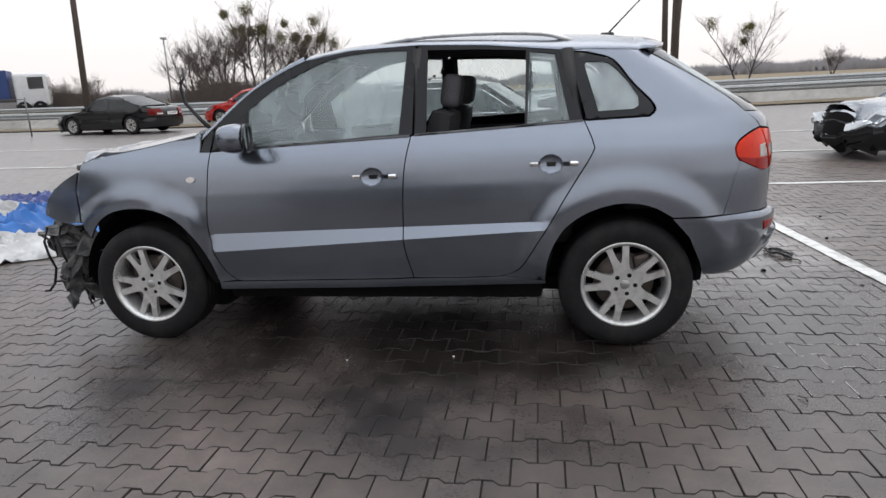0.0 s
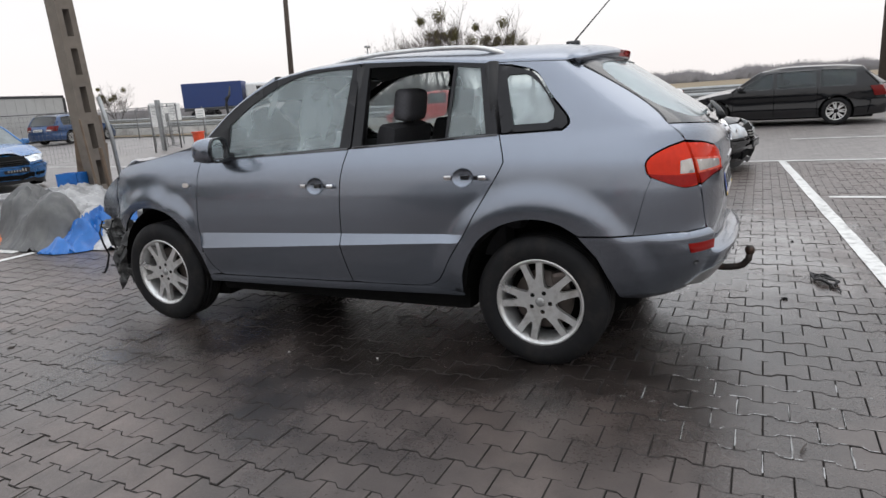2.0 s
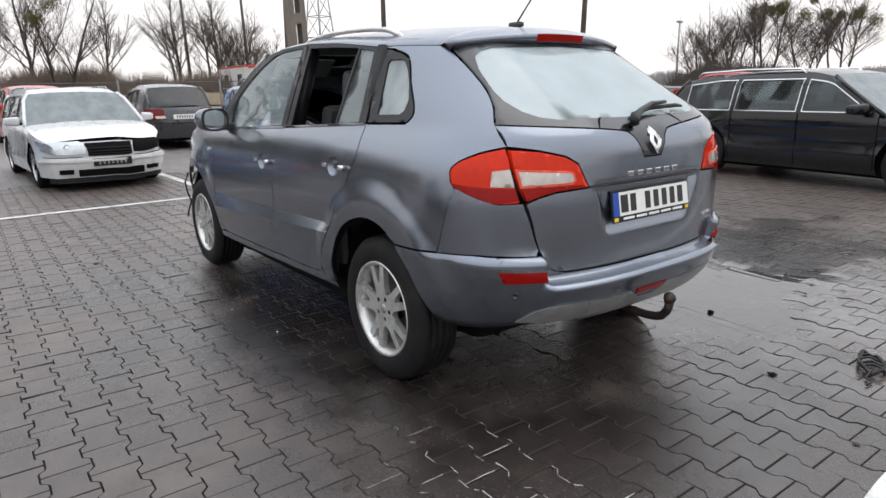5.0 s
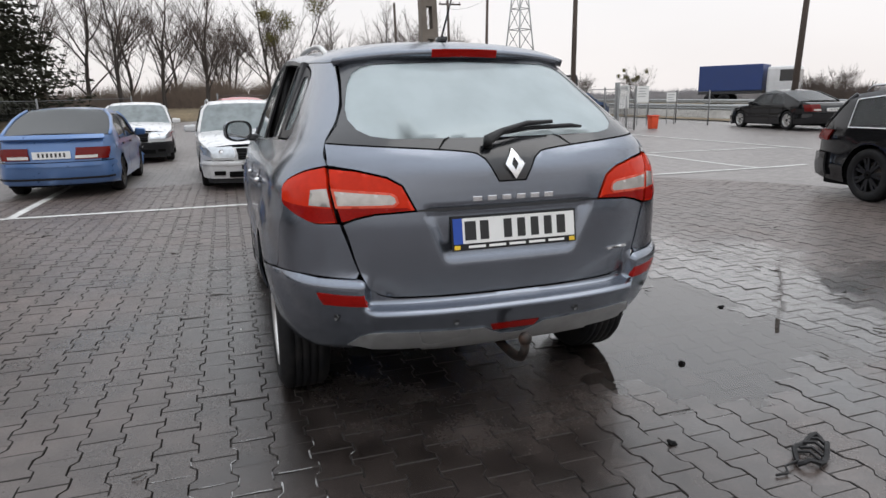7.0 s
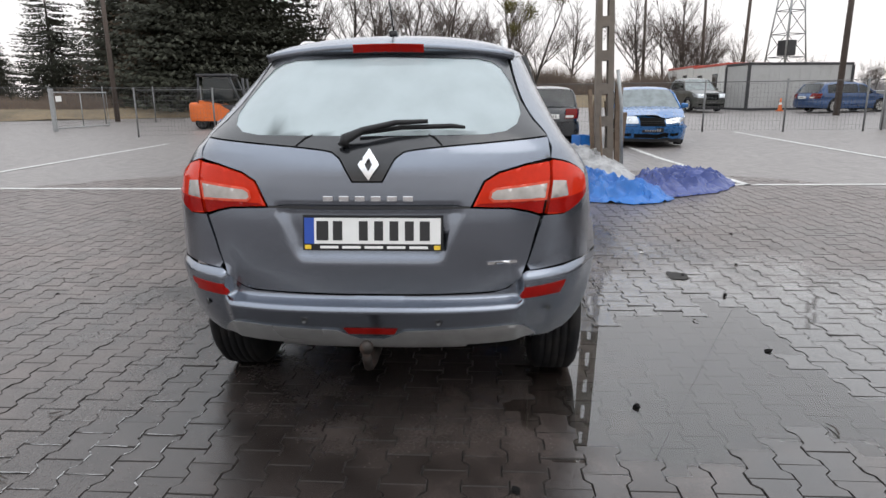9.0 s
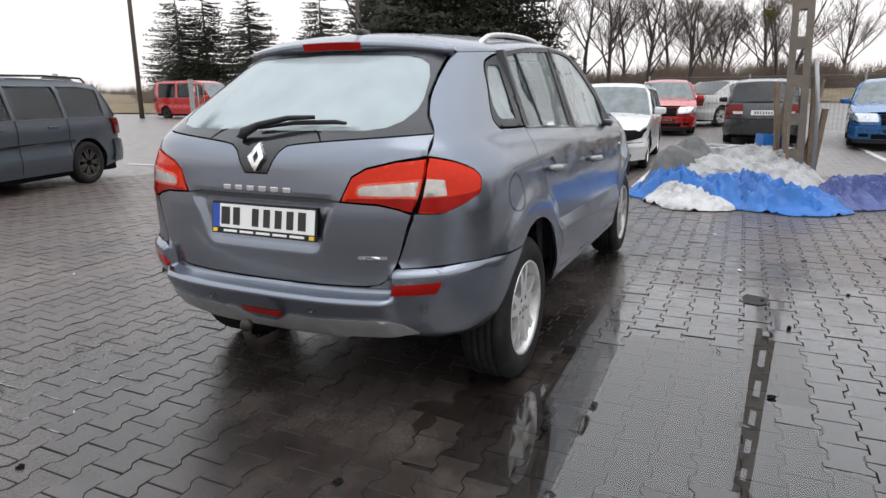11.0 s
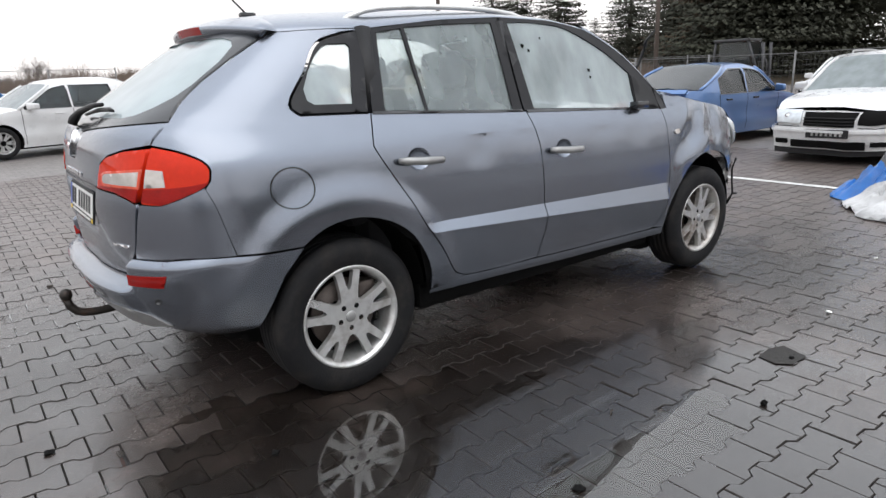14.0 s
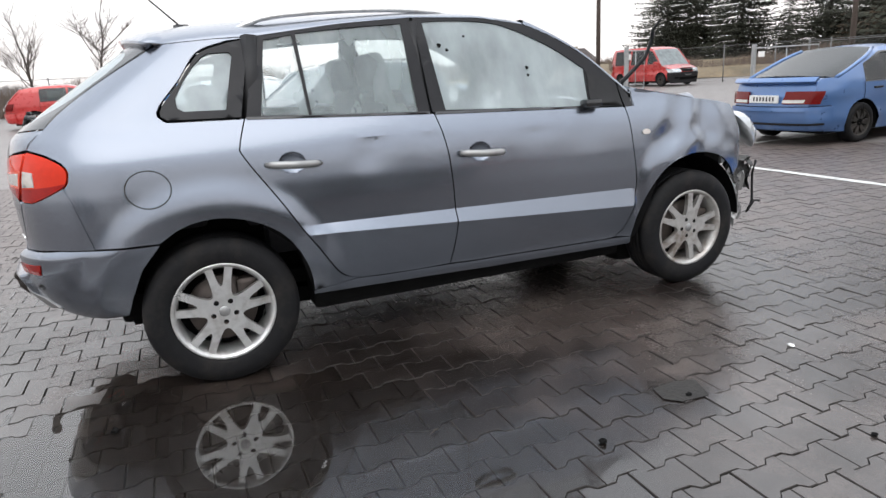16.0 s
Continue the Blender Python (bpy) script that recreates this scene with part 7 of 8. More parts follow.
brushwood("undergrowth", 158, 200, 52, 4.0, "brush", "brown leafless undergrowth at the wood's edge", 11000, 1, 4)
brushwood("undergrowth", 200, 232, 47, 2.4, "brush", "brown leafless undergrowth below the spruces", 7500, 2, 3)
brushwood("hedge", 258, 300, 40, 2.6, "brush", "low brown winter hedge", 8500, 3, 3)
brushwood("hedge", 228, 262, 58, 2.6, "brush", "low brown winter hedge", 7000, 6, 4)
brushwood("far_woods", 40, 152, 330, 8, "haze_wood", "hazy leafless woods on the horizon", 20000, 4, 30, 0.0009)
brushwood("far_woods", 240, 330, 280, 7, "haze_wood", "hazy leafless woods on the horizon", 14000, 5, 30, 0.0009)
brushwood("bushes", 114, 122, 47, 3.4, "twig", "bare bushes round the trees", 900, 8, 2)
brushwood("bushes", 126, 132, 60, 3.2, "twig", "bare bushes by the road", 700, 9, 2)
for i, (az0, az1, r0, r1) in enumerate([(196, 236, 41, 52), (160, 196, 42, 56)]):
    vs = []
    for k in range(25):
        az = az0 + (az1 - az0) * k / 24
        for r, h in ((r0, 0.03), (r0 + 1.5, 0.5), (r1, 1.1), (r1 + 12, 0.8)):
            x, y = polar(az, r)
            vs.append((x, y, rise(x, y) + h + 0.15 * noise.noise(Vector((x * 0.3, y * 0.3, 0)))))
    ob = link("grass_bank", vs, [(4 * k + j, 4 * k + j + 1, 4 * k + 5 + j, 4 * k + 4 + j) for k in range(24) for j in range(3)], M["grass"])
    tagged(ob, "low bank of dry brown grass", "bank", kind="structure")


# poles
def make_round_pole(name, x, y, h, r, lean, label, mat="wood_pole", arms=0, lamp=False):
    z = rise(x, y)
    pole = empty(name, pose(x, y, z), label, "pole")
    link("shaft", *tube([(0, 0, -0.2), (lean[0] * 0.5, lean[1] * 0.5, h * 0.5), (lean[0], lean[1], h)], [r, r * 0.85, r * 0.7], 10), M[mat], pole)
    for k in range(arms):
        hh = h - 0.4 - 0.9 * k
        part("cross_arm", box_bm((lean[0] - 0.06, -1.0, hh), (lean[0] + 0.06, 1.0, hh + 0.12), 0.01), M[mat], pole)
        for yy in (-0.9, -0.3, 0.3, 0.9):
            link("insulator", *lathe([(0.0, 0.0), (0.05, 0.0), (0.03, 0.06), (0.05, 0.10), (0.02, 0.16), (0.0, 0.16)], 8, "z"), M["dark_trim"], pole, place=pose(lean[0], yy, hh + 0.12))
    if lamp:
        part("lamp_head", box_bm((lean[0] - 0.12, -0.3, h - 0.05), (lean[0] + 0.12, 0.3, h + 0.12), 0.04), M["galv"], pole)
    return pole


make_round_pole("utility_pole", 5.61, 20.16, 9.5, 0.15, (0.05, 0), "dark timber utility pole by the parked cars", arms=1)
make_round_pole("utility_pole", 8.78, 39.4, 14, 0.20, (-0.25, 0), "tall dark timber utility pole across the road")
make_round_pole("utility_pole", 9.25, 39.6, 14, 0.20, (0.75, 0), "brown timber leg of a forked utility pole")
make_round_pole("utility_pole", -22.3, 27.0, 11, 0.17, (0.3, 0.25), "leaning dark timber utility pole")
make_round_pole("utility_pole", -27.2, 16.9, 10, 0.15, (0.0, 0.05), "dark timber utility pole beside the containers")
make_round_pole("utility_pole", -46.8, 19.8, 9.5, 0.15, (0, 0.2), "dark timber utility pole", arms=1)
make_round_pole("utility_pole", -55, 14.5, 9.5, 0.15, (0, -0.2), "dark timber utility pole")
make_round_pole("utility_pole", -52.4, 18.7, 9.5, 0.15, (0, -0.2), "dark timber utility pole", arms=1)
make_round_pole("utility_pole", -20.5, -27, 10, 0.13, (0, 0.1), "slim dark pole at the yard's edge")
make_round_pole("lamp_mast", -28.7, 46, 5.4, 0.09, (0, 0), "grey lamp mast by the road", "galv", lamp=True)
make_round_pole("utility_pole", 70, 33.3, 10, 0.15, (0, 0), "dark timber utility pole by the road")
make_round_pole("utility_pole", -31, -20, 9, 0.14, (0.1, 0), "brown timber pole before the spruces")


def make_concrete_pole(x, y):
    """Concrete pole of two legs with ladder-like openings."""
    z, h = rise(x, y), 9.0
    pole = empty("concrete_pole", pose(x, y, z, 0, -2.0, 88), "weathered concrete pole with ladder-like openings", "pole")
    wb, wt, d = 0.30, 0.21, 0.22
    holes = []
    zz = 0.5
    while zz < h - 0.4:
        holes.append([(-0.05, zz), (0.05, zz), (0.05, zz + 0.36), (-0.05, zz + 0.36)])
        zz += 0.52
    v, f = sheet([(-wb / 2, -0.2), (wb / 2, -0.2), (wt / 2, h), (-wt / 2, h)], lambda a, b: (a, -d / 2, b), holes, 0.4, edge_step=0.3)
    part("shaft", solid((v, f), d), M["concrete"], pole)
    rnd = random.Random(2)
    for k in range(9):
        a = rnd.uniform(0, 6.28)
        b0 = Vector((math.cos(a) * rnd.uniform(0.2, 0.34), math.sin(a) * rnd.uniform(0.2, 0.34), 0.0))
        bm = box_bm((-0.05, -0.012, 0), (0.05, 0.012, rnd.uniform(1.0, 1.5)), 0.004)
        bm.transform(Matrix.Translation(b0) @ Euler((rnd.uniform(-0.12, 0.12), rnd.uniform(-0.12, 0.12), a)).to_matrix().to_4x4())
        plank = part("plank", bm, M["plank"])
        plank.matrix_world = pose(x, y, z)
        tagged(plank, "weathered board leaning on the concrete pole", "plank", "boards against the pole")
    link("strap_pipe", *tube([(0.28, -0.15, 0.0), (0.26, -0.14, 1.2), (0.20, -0.12, 1.75)], 0.03, 8), M["galv"], pole)
    return pole


M["plank"] = material("weathered_brown_board", (0.16, 0.115, 0.08), 0.85, var=0.35, grain=12.0, bump=0.4)
make_concrete_pole(-6.45, 2.45)


def make_tower(x, y):
    z, h = rise(x, y), 11.5
    tw = empty("lattice_tower", pose(x, y, z, 0, 0, 20), "dark steel lattice tower with a transformer box", "tower")
    legs = [(-1, -1), (1, -1), (1, 1), (-1, 1)]

    def at(k, t):
        w = 1.2 * (1 - t) + 0.28 * t
        return Vector((legs[k][0] * w, legs[k][1] * w, h * t))
    for k in range(4):
        link("leg", *tube([at(k, 0), at(k, 1)], 0.06, 5), M["galv"], tw)
        for j in range(7):
            t0, t1 = j / 7, (j + 1) / 7
            link("brace", *tube([at(k, t0), at((k + 1) % 4, t1)], 0.028, 4), M["dark_trim"], tw)
            link("brace", *tube([at(k, t1), at((k + 1) % 4, t1)], 0.028, 4), M["dark_trim"], tw)
    part("transformer", box_bm((-0.5, -0.4, 3.4), (0.5, 0.4, 4.5), 0.05), M["dark_trim"], tw)
    return tw


make_tower(-46.8, 22.9)


def wire(a, b, sag, r=0.012):
    pts = [(a[0] + (b[0] - a[0]) * t, a[1] + (b[1] - a[1]) * t, a[2] + (b[2] - a[2]) * t - sag * 4 * t * (1 - t)) for t in np.linspace(0, 1, 13)]
    ob = link("overhead_cable", *tube(pts, r, 4), M["dark_trim"])
    tagged(ob, "thin dark overhead cable between poles", "cable", "overhead cables")


for a, b, s in (((5.66, 20.0, 9.5), (-22.0, 27.1, 10.8), 0.9), ((5.66, 20.4, 9.5), (-22.0, 27.6, 10.8), 1.0), ((5.66, 20.0, 9.5), (70, 33, 9.8), 1.5), ((5.66, 20.4, 9.5), (70, 33.6, 9.8), 1.5), ((-22.0, 27.1, 10.8), (-46.8, 22.9, 11), 0.6),
                ((-46.8, 22.9, 11.5), (-6.45, 2.45, 8.8), 0.7), ((-46.8, 19.8, 9.6), (-52.4, 18.7, 9.6), 0.3), ((-46.8, 22.9, 11), (-46.8, 19.8, 9.5), 0.2)):
    wire(a, b, s)


# fences and gates of the yard
def fence_panel(parent, a, b, h, name="mesh_panel", pitch=0.11):
    """Welded wire between two posts."""
    L = math.hypot(b[0] - a[0], b[1] - a[1])
    t = Vector((b[0] - a[0], b[1] - a[1], 0)) / L
    z0, z1 = rise(*a), rise(*b)
    v, f = [], []
    n = int(L / pitch)

    def stick(p, q, r):
        d = (q - p).normalized()
        s = d.cross(Vector((0.3, 0.8, 0.5))).normalized() * r
        u = d.cross(s)
        n0 = len(v)
        v.extend([p + s, p - s * 0.5 + u * 0.87, p - s * 0.5 - u * 0.87, q + s, q - s * 0.5 + u * 0.87, q - s * 0.5 - u * 0.87])
        f.extend([(n0, n0 + 1, n0 + 4, n0 + 3), (n0 + 1, n0 + 2, n0 + 5, n0 + 4), (n0 + 2, n0, n0 + 3, n0 + 5)])
    for k in range(n + 1):
        p = Vector((a[0], a[1], z0 + (z1 - z0) * k / n)) + t * (L * k / n)
        stick(p + Vector((0, 0, 0.05)), p + Vector((0, 0, h - 0.05)), 0.0028)
    for k in range(11):
        zz = 0.06 + (h - 0.12) * k / 10
        stick(Vector((a[0], a[1], z0 + zz)), Vector((b[0], b[1], z1 + zz)), 0.0028)
    ob = link(name, v, f, M["wire"], parent, smooth=False)
    return ob


def make_fence(name, pts, h, label):
    fence = empty(name, Matrix.Identity(4), label, "fence")
    for p in pts:
        z = rise(*p)
        link("post", *tube([(p[0], p[1], z - 0.1), (p[0], p[1], z + h + 0.08)], 0.030, 8), M["post_steel"], fence)
    for a, b in zip(pts, pts[1:]):
        fence_panel(fence, a, b, h)
        link("top_rail", *tube([(a[0], a[1], rise(*a) + h), (b[0], b[1], rise(*b) + h)], 0.014, 6), M["wire"], fence)
    return fence


make_fence("wire_fence", [(-18.6, -1.2), (-18.3, 1.8), (-18.0, 4.8), (-17.8, 7.75), (-17.4, 10.2), (-17.2, 12.6), (-17.6, 13.4), (-18.0, 14.5)], 1.6, "galvanised wire mesh fence on steel posts")
make_fence("wire_fence", [(-17.6, -11.6), (-18.0, -9.0), (-18.4, -6.4), (-18.6, -3.8)], 1.6, "galvanised wire mesh fence on steel posts")
make_fence("wire_fence", [(-18.6, 18.6), (-21.5, 19.2), (-24.5, 19.8), (-27.5, 20.4), (-30.5, 21.0)], 1.4, "galvanised wire mesh fence on steel posts")
make_fence("wire_fence", [polar(a, 34) for a in range(206, 234, 4)], 1.8, "wire mesh fence along the far edge of the yard")
make_fence("wire_fence", [polar(a, 31) for a in range(262, 300, 5)], 1.8, "wire mesh fence along the far edge of the yard")


def make_gate(a, b, h, label):
    gate = empty("gate", Matrix.Identity(4), label, "gate")
    za, zb = rise(*a), rise(*b)
    A, B = Vector((a[0], a[1], za)), Vector((b[0], b[1], zb))
    part("gate_post", box_bm((a[0] - 0.07, a[1] - 0.07, za - 0.1), (a[0] + 0.07, a[1] + 0.07, za + h + 0.15), 0.01), M["galv"], gate)
    up = Vector((0, 0, 1))
    fr = [A + up * 0.12, B + up * 0.12, B + up * h, A + up * h]
    link("gate_frame", *tube(fr, 0.03, 6, True), M["galv"], gate)
    mid = (A + B) / 2
    link("gate_bar", *tube([mid + up * 0.12, mid + up * h], 0.022, 6), M["galv"], gate)
    fence_panel(gate, a, b, h, "gate_mesh")
    d = (B - A).normalized()
    p = A + d * 0.35 + up * (h - 0.25)
    n = Vector((d.y, -d.x, 0)) * 0.02
    bm = box_bm((-0.16, -0.006, -0.11), (0.16, 0.006, 0.11), 0.004)
    bm.transform(Matrix.Translation(p + n) @ Matrix.Rotation(math.atan2(d.y, d.x), 4, "Z"))
    part("notice_board", bm, M["plate"], gate, "blank white notice board")
    return gate


make_gate((-21.0, -16.9), (-24.2, -16.5), 1.55, "open galvanised tube gate with mesh and white notice")
make_gate((-16.3, -19.1), (-18.2, -20.3), 1.75, "open galvanised tube gate leaf with mesh")
make_gate((-17.9, 13.6), (-18.1, 14.6), 1.7, "small galvanised gate beside an orange bin")


def make_bin(x, y):
    z = rise(x, y)
    b = empty("waste_bin", pose(x, y, z), "orange-red plastic waste bin on the ground", "bin")
    bm = box_bm((-0.17, -0.16, 0.02), (0.17, 0.16, 0.50), 0.04)
    for v in bm.verts:
        k = 0.85 + 0.15 * v.co.z / 0.5
        v.co.x, v.co.y = v.co.x * k, v.co.y * k
    part("body", bm, M["bin_red"], b, smooth=True)
    part("lid", box_bm((-0.19, -0.18, 0.50), (0.19, 0.18, 0.56), 0.025), M["bin_red"], b, smooth=True)


make_bin(-17.75, 15.2)
for i, (x, y, w, h0, h1) in enumerate([(-19.5, 14.9, 0.55, 0.8, 1.75), (-20.2, 16.4, 0.5, 1.0, 1.7), (-20.6, 18.2, 0.4, 1.0, 1.4)]):
    z = rise(x, y)
    sign = empty("notice_board", pose(x, y, z, 0, 0, 55), "blank white notice board on two posts", "sign", "notice boards")
    part("panel", box_bm((-w / 2, -0.015, h0), (w / 2, 0.015, h1), 0.006), M["plate"], sign)
    for k in (-0.4, 0.4):
        link("post", *tube([(w * k, 0.02, -0.05), (w * k, 0.02, h1)], 0.02, 6), M["galv"], sign)
    for k in range(4):
        part("text_bar", box_bm((-w * 0.36, -0.018, h1 - 0.12 - 0.11 * k), (w * (0.30 - 0.1 * (k % 2)), -0.0152, h1 - 0.09 - 0.11 * k)), M["galv"], sign)


# guardrail and barrier along the road
def make_guardrail(pts, label):
    rail = empty("guardrail", Matrix.Identity(4), label, "guardrail")
    prof = [(-0.04, 0.42), (0.0, 0.45), (0.02, 0.50), (-0.03, 0.55), (-0.03, 0.58), (0.02, 0.63), (0.0, 0.69), (-0.04, 0.72)]
    a, b = pts
    L = math.hypot(b[0] - a[0], b[1] - a[1])
    t = Vector(((b[0] - a[0]) / L, (b[1] - a[1]) / L, 0))
    n = Vector((t.y, -t.x, 0))
    k = int(L / 4)
    v, f = grid(lambda i, j: Vector((a[0], a[1], 0)) + t * (L * i / k) + n * prof[int(j)][0] + Vector((0, 0, prof[int(j)][1] + rise(*(Vector((a[0], a[1], 0)) + t * (L * i / k))[:2]))), list(range(k + 1)), list(range(len(prof))))
    part("rail", solid((v, f), 0.006), M["galv"], rail, smooth=True)
    for i in range(0, k + 1):
        p = Vector((a[0], a[1], 0)) + t * (L * i / k)
        z = rise(p.x, p.y)
        part("rail_post", box_bm((p.x - 0.05, p.y + 0.03, z - 0.1), (p.x + 0.05, p.y + 0.11, z + 0.70), 0.008), M["galv"], rail)
    return rail


make_guardrail([(-70, 23.2), (70, 22.4)], "galvanised steel guardrail along the road")
make_guardrail([(-70, 33.5), (70, 29.5)], "galvanised steel guardrail on the far side")
vs = []
for i in range(41):
    x = -80 + 4 * i
    for y, h in ((22.95, 0.0), (22.85, 0.42), (22.70, 0.42), (22.6, 0.0)):
        vs.append((x, y, rise(x, y) + h))
tagged(link("barrier_wall", vs, [(4 * i + j, 4 * i + j + 1, 4 * i + 5 + j, 4 * i + 4 + j) for i in range(40) for j in range(3)], M["barrier"], smooth=False), "low pale concrete barrier below the guardrail", "barrier", kind="structure")


# site containers
def make_container(x, y, turn, L, W, H, wall, trim, label, windows=(), ribs=True):
    z = rise(x, y)
    c = empty("site_container", pose(x, y, z, 0, 0, turn), label, "container", "site containers")
    part("wall", box_bm((0, 0, 0.12), (L, W, H - 0.10), 0.01), M[wall], c)
    part("roof", box_bm((-0.03, -0.03, H - 0.14), (L + 0.03, W + 0.03, H), 0.02), M[trim], c)
    post = M[wall] if trim == "red_trim" else M[trim]
    part("base_frame", box_bm((-0.02, -0.02, 0.0), (L + 0.02, W + 0.02, 0.14), 0.01), post, c)
    for px in (0, L):
        for py in (0, W):
            part("corner_post", box_bm((px - 0.07, py - 0.07, 0), (px + 0.07, py + 0.07, H - 0.145), 0.01), post, c)
    if ribs:
        for k in range(1, int(L / 0.6)):
            part("panel_rib", box_bm((k * 0.6 - 0.012, -0.012, 0.16), (k * 0.6 + 0.012, 0.0, H - 0.16)), M[wall], c)
        for k in range(1, int(W / 0.6)):
            part("panel_rib", box_bm((L, k * 0.6 - 0.012, 0.16), (L + 0.012, k * 0.6 + 0.012, H - 0.16)), M[wall], c)
    for wx, on_end in windows:
        if on_end:
            win = part("window", box_bm((L - 0.02, wx - 0.45, 1.0), (L + 0.03, wx + 0.45, 2.0), 0.01), M["dark_trim"], c)
            part("pane", box_bm((L + 0.03, wx - 0.39, 1.06), (L + 0.035, wx + 0.39, 1.94)), M["gloss_black"], win)
        else:
            win = part("window", box_bm((wx - 0.45, -0.03, 1.0), (wx + 0.45, 0.02, 2.0), 0.01), M["dark_trim"], c)
            part("pane", box_bm((wx - 0.39, -0.035, 1.06), (wx + 0.39, -0.03, 1.94)), M["gloss_black"], win)
    return c


make_container(-33.5, 15.2, 98.3, 6.1, 2.44, 2.62, "container_grey", "dark_trim", "pale grey site container with dark frame", ())
for x in (-42.3, -48.5):
    make_container(x, 14.9, 0, 6.06, 2.44, 2.6, "container", "red_trim", "white site office container with red roof edge", ((1.4, False), (4.3, False)))


def make_cone(x, y):
    z = rise(x, y)
    c = empty("traffic_cone", pose(x, y, z), "orange traffic cone with a white band", "traffic cone")
    part("base", box_bm((-0.18, -0.18, 0), (0.18, 0.18, 0.03), 0.01), M["orange"], c)
    link("cone", *lathe([(0.13, 0.03), (0.095, 0.25), (0.06, 0.45), (0.03, 0.68), (0.0, 0.69)], 14, "z"), M["orange"], c)
    link("band", *lathe([(0.085, 0.34), (0.066, 0.46)], 14, "z"), M["plate"], c)


make_cone(-32.4, 16.6)


def make_forklift(x, y, turn):
    z = rise(x, y)
    f = empty("forklift", pose(x, y, z, 0, 0, turn), "orange forklift with a dark cab", "forklift")
    part("chassis", box_bm((-1.1, -0.6, 0.35), (0.9, 0.6, 1.0), 0.08), M["dark_trim"], f, smooth=True)
    part("counterweight", box_bm((-1.35, -0.64, 0.30), (-0.6, 0.64, 1.12), 0.16, segs=3), M["orange"], f, "orange counterweight", True)
    side = bmesh.new()
    prof = [(-0.9, 0.35), (0.75, 0.35), (0.75, 0.55), (-0.1, 1.05), (-0.9, 1.2)]
    for y in (-0.63, 0.63):
        for x, z in prof:
            side.verts.new((x, y, z))
    side.verts.ensure_lookup_table()
    side.faces.new(side.verts[:5])
    side.faces.new(side.verts[5:])
    for k in range(5):
        side.faces.new((side.verts[k], side.verts[(k + 1) % 5], side.verts[5 + (k + 1) % 5], side.verts[5 + k]))
    part("hull", side, M["orange"], f, "sloping orange hull")
    for px, py in ((-0.95, -0.55), (-0.95, 0.55), (0.85, -0.55), (0.85, 0.55)):
        link("cab_post", *tube([(px, py, 1.0), (px * 0.7 - 0.2, py * 0.95, 2.2)], 0.055, 6), M["dark_trim"], f)
    part("cab_glass", box_bm((-0.72, -0.5, 1.2), (0.5, 0.5, 2.18), 0.03), M["pane_dark"], f)
    part("cab_roof", box_bm((-0.95, -0.6, 2.18), (0.5, 0.6, 2.28), 0.04), M["dark_trim"], f)
    for s in (-1, 1):
        part("cab_window", box_bm((-0.7, s * 0.54 - 0.006, 1.15), (0.5, s * 0.54 + 0.006, 2.1)), M["pane_dark"], f)
        link("mast_rail", *tube([(1.0, s * 0.35, 0.1), (0.92, s * 0.35, 2.1)], 0.06, 6), M["dark_trim"], f)
        part("fork", box_bm((1.05, s * 0.25 - 0.06, 0.08), (2.1, s * 0.25 + 0.06, 0.13), 0.01), M["dark_trim"], f)
        for wx, r in ((-0.85, 0.28), (0.65, 0.33)):
            w = link("wheel", *lathe([(0.0, 0.02), (r * 0.5, 0.02), (r * 0.55, 0.0), (r - 0.03, 0.0), (r, 0.04), (r, 0.2), (0.1, 0.22)], 20), M["tyre"], f)
            w.matrix_basis = pose(wx, s * 0.62, r) @ (Matrix.Identity(4) if s < 0 else Matrix.Rotation(math.pi, 4, "Z"))
    part("seat", box_bm((-0.5, -0.25, 1.0), (-0.1, 0.25, 1.55), 0.06), M["cloth"], f, smooth=True)


make_forklift(-23.3, -10.7, 95)


def make_truck(x, y, turn):
    z = rise(x, y)
    t = empty("lorry", pose(x, y, z, 0, 0, turn), "white lorry with a blue tarpaulin trailer on the road", "truck")
    part("trailer_cover", box_bm((-7.0, -1.25, 1.2), (-1.8, 1.25, 3.35), 0.06), M["truck_blue"], t, "blue tarpaulin side")
    part("trailer_bed", box_bm((-7.0, -1.2, 0.95), (-1.8, 1.2, 1.2), 0.03), M["dark_trim"], t)
    part("cab", box_bm((-1.5, -1.2, 0.6), (0.8, 1.2, 3.1), 0.25, segs=3), C_WHITE, t, smooth=True)
    part("cab_window", box_bm((-0.5, -1.215, 1.9), (0.55, -1.19, 2.8), 0.01), M["gloss_black"], t)
    part("cab_screen", box_bm((0.79, -1.0, 1.8), (0.81, 1.0, 2.8), 0.004), M["gloss_black"], t)
    part("cab_frame", box_bm((-1.6, -1.0, 0.4), (0.75, 1.0, 0.75), 0.05), M["dark_trim"], t)
    for wx in (-6.0, -4.8, -1.0, 0.1):
        for s in (-1, 1):
            w = link("wheel", *lathe([(0.0, 0.08), (0.25, 0.05), (0.28, 0.0), (0.46, 0.0), (0.5, 0.05), (0.5, 0.28), (0.1, 0.3)], 24), M["tyre"], t)
            w.matrix_basis = pose(wx, s * 1.22, 0.5) @ (Matrix.Identity(4) if s < 0 else Matrix.Rotation(math.pi, 4, "Z"))


make_truck(-38.6, 43.6, 32)


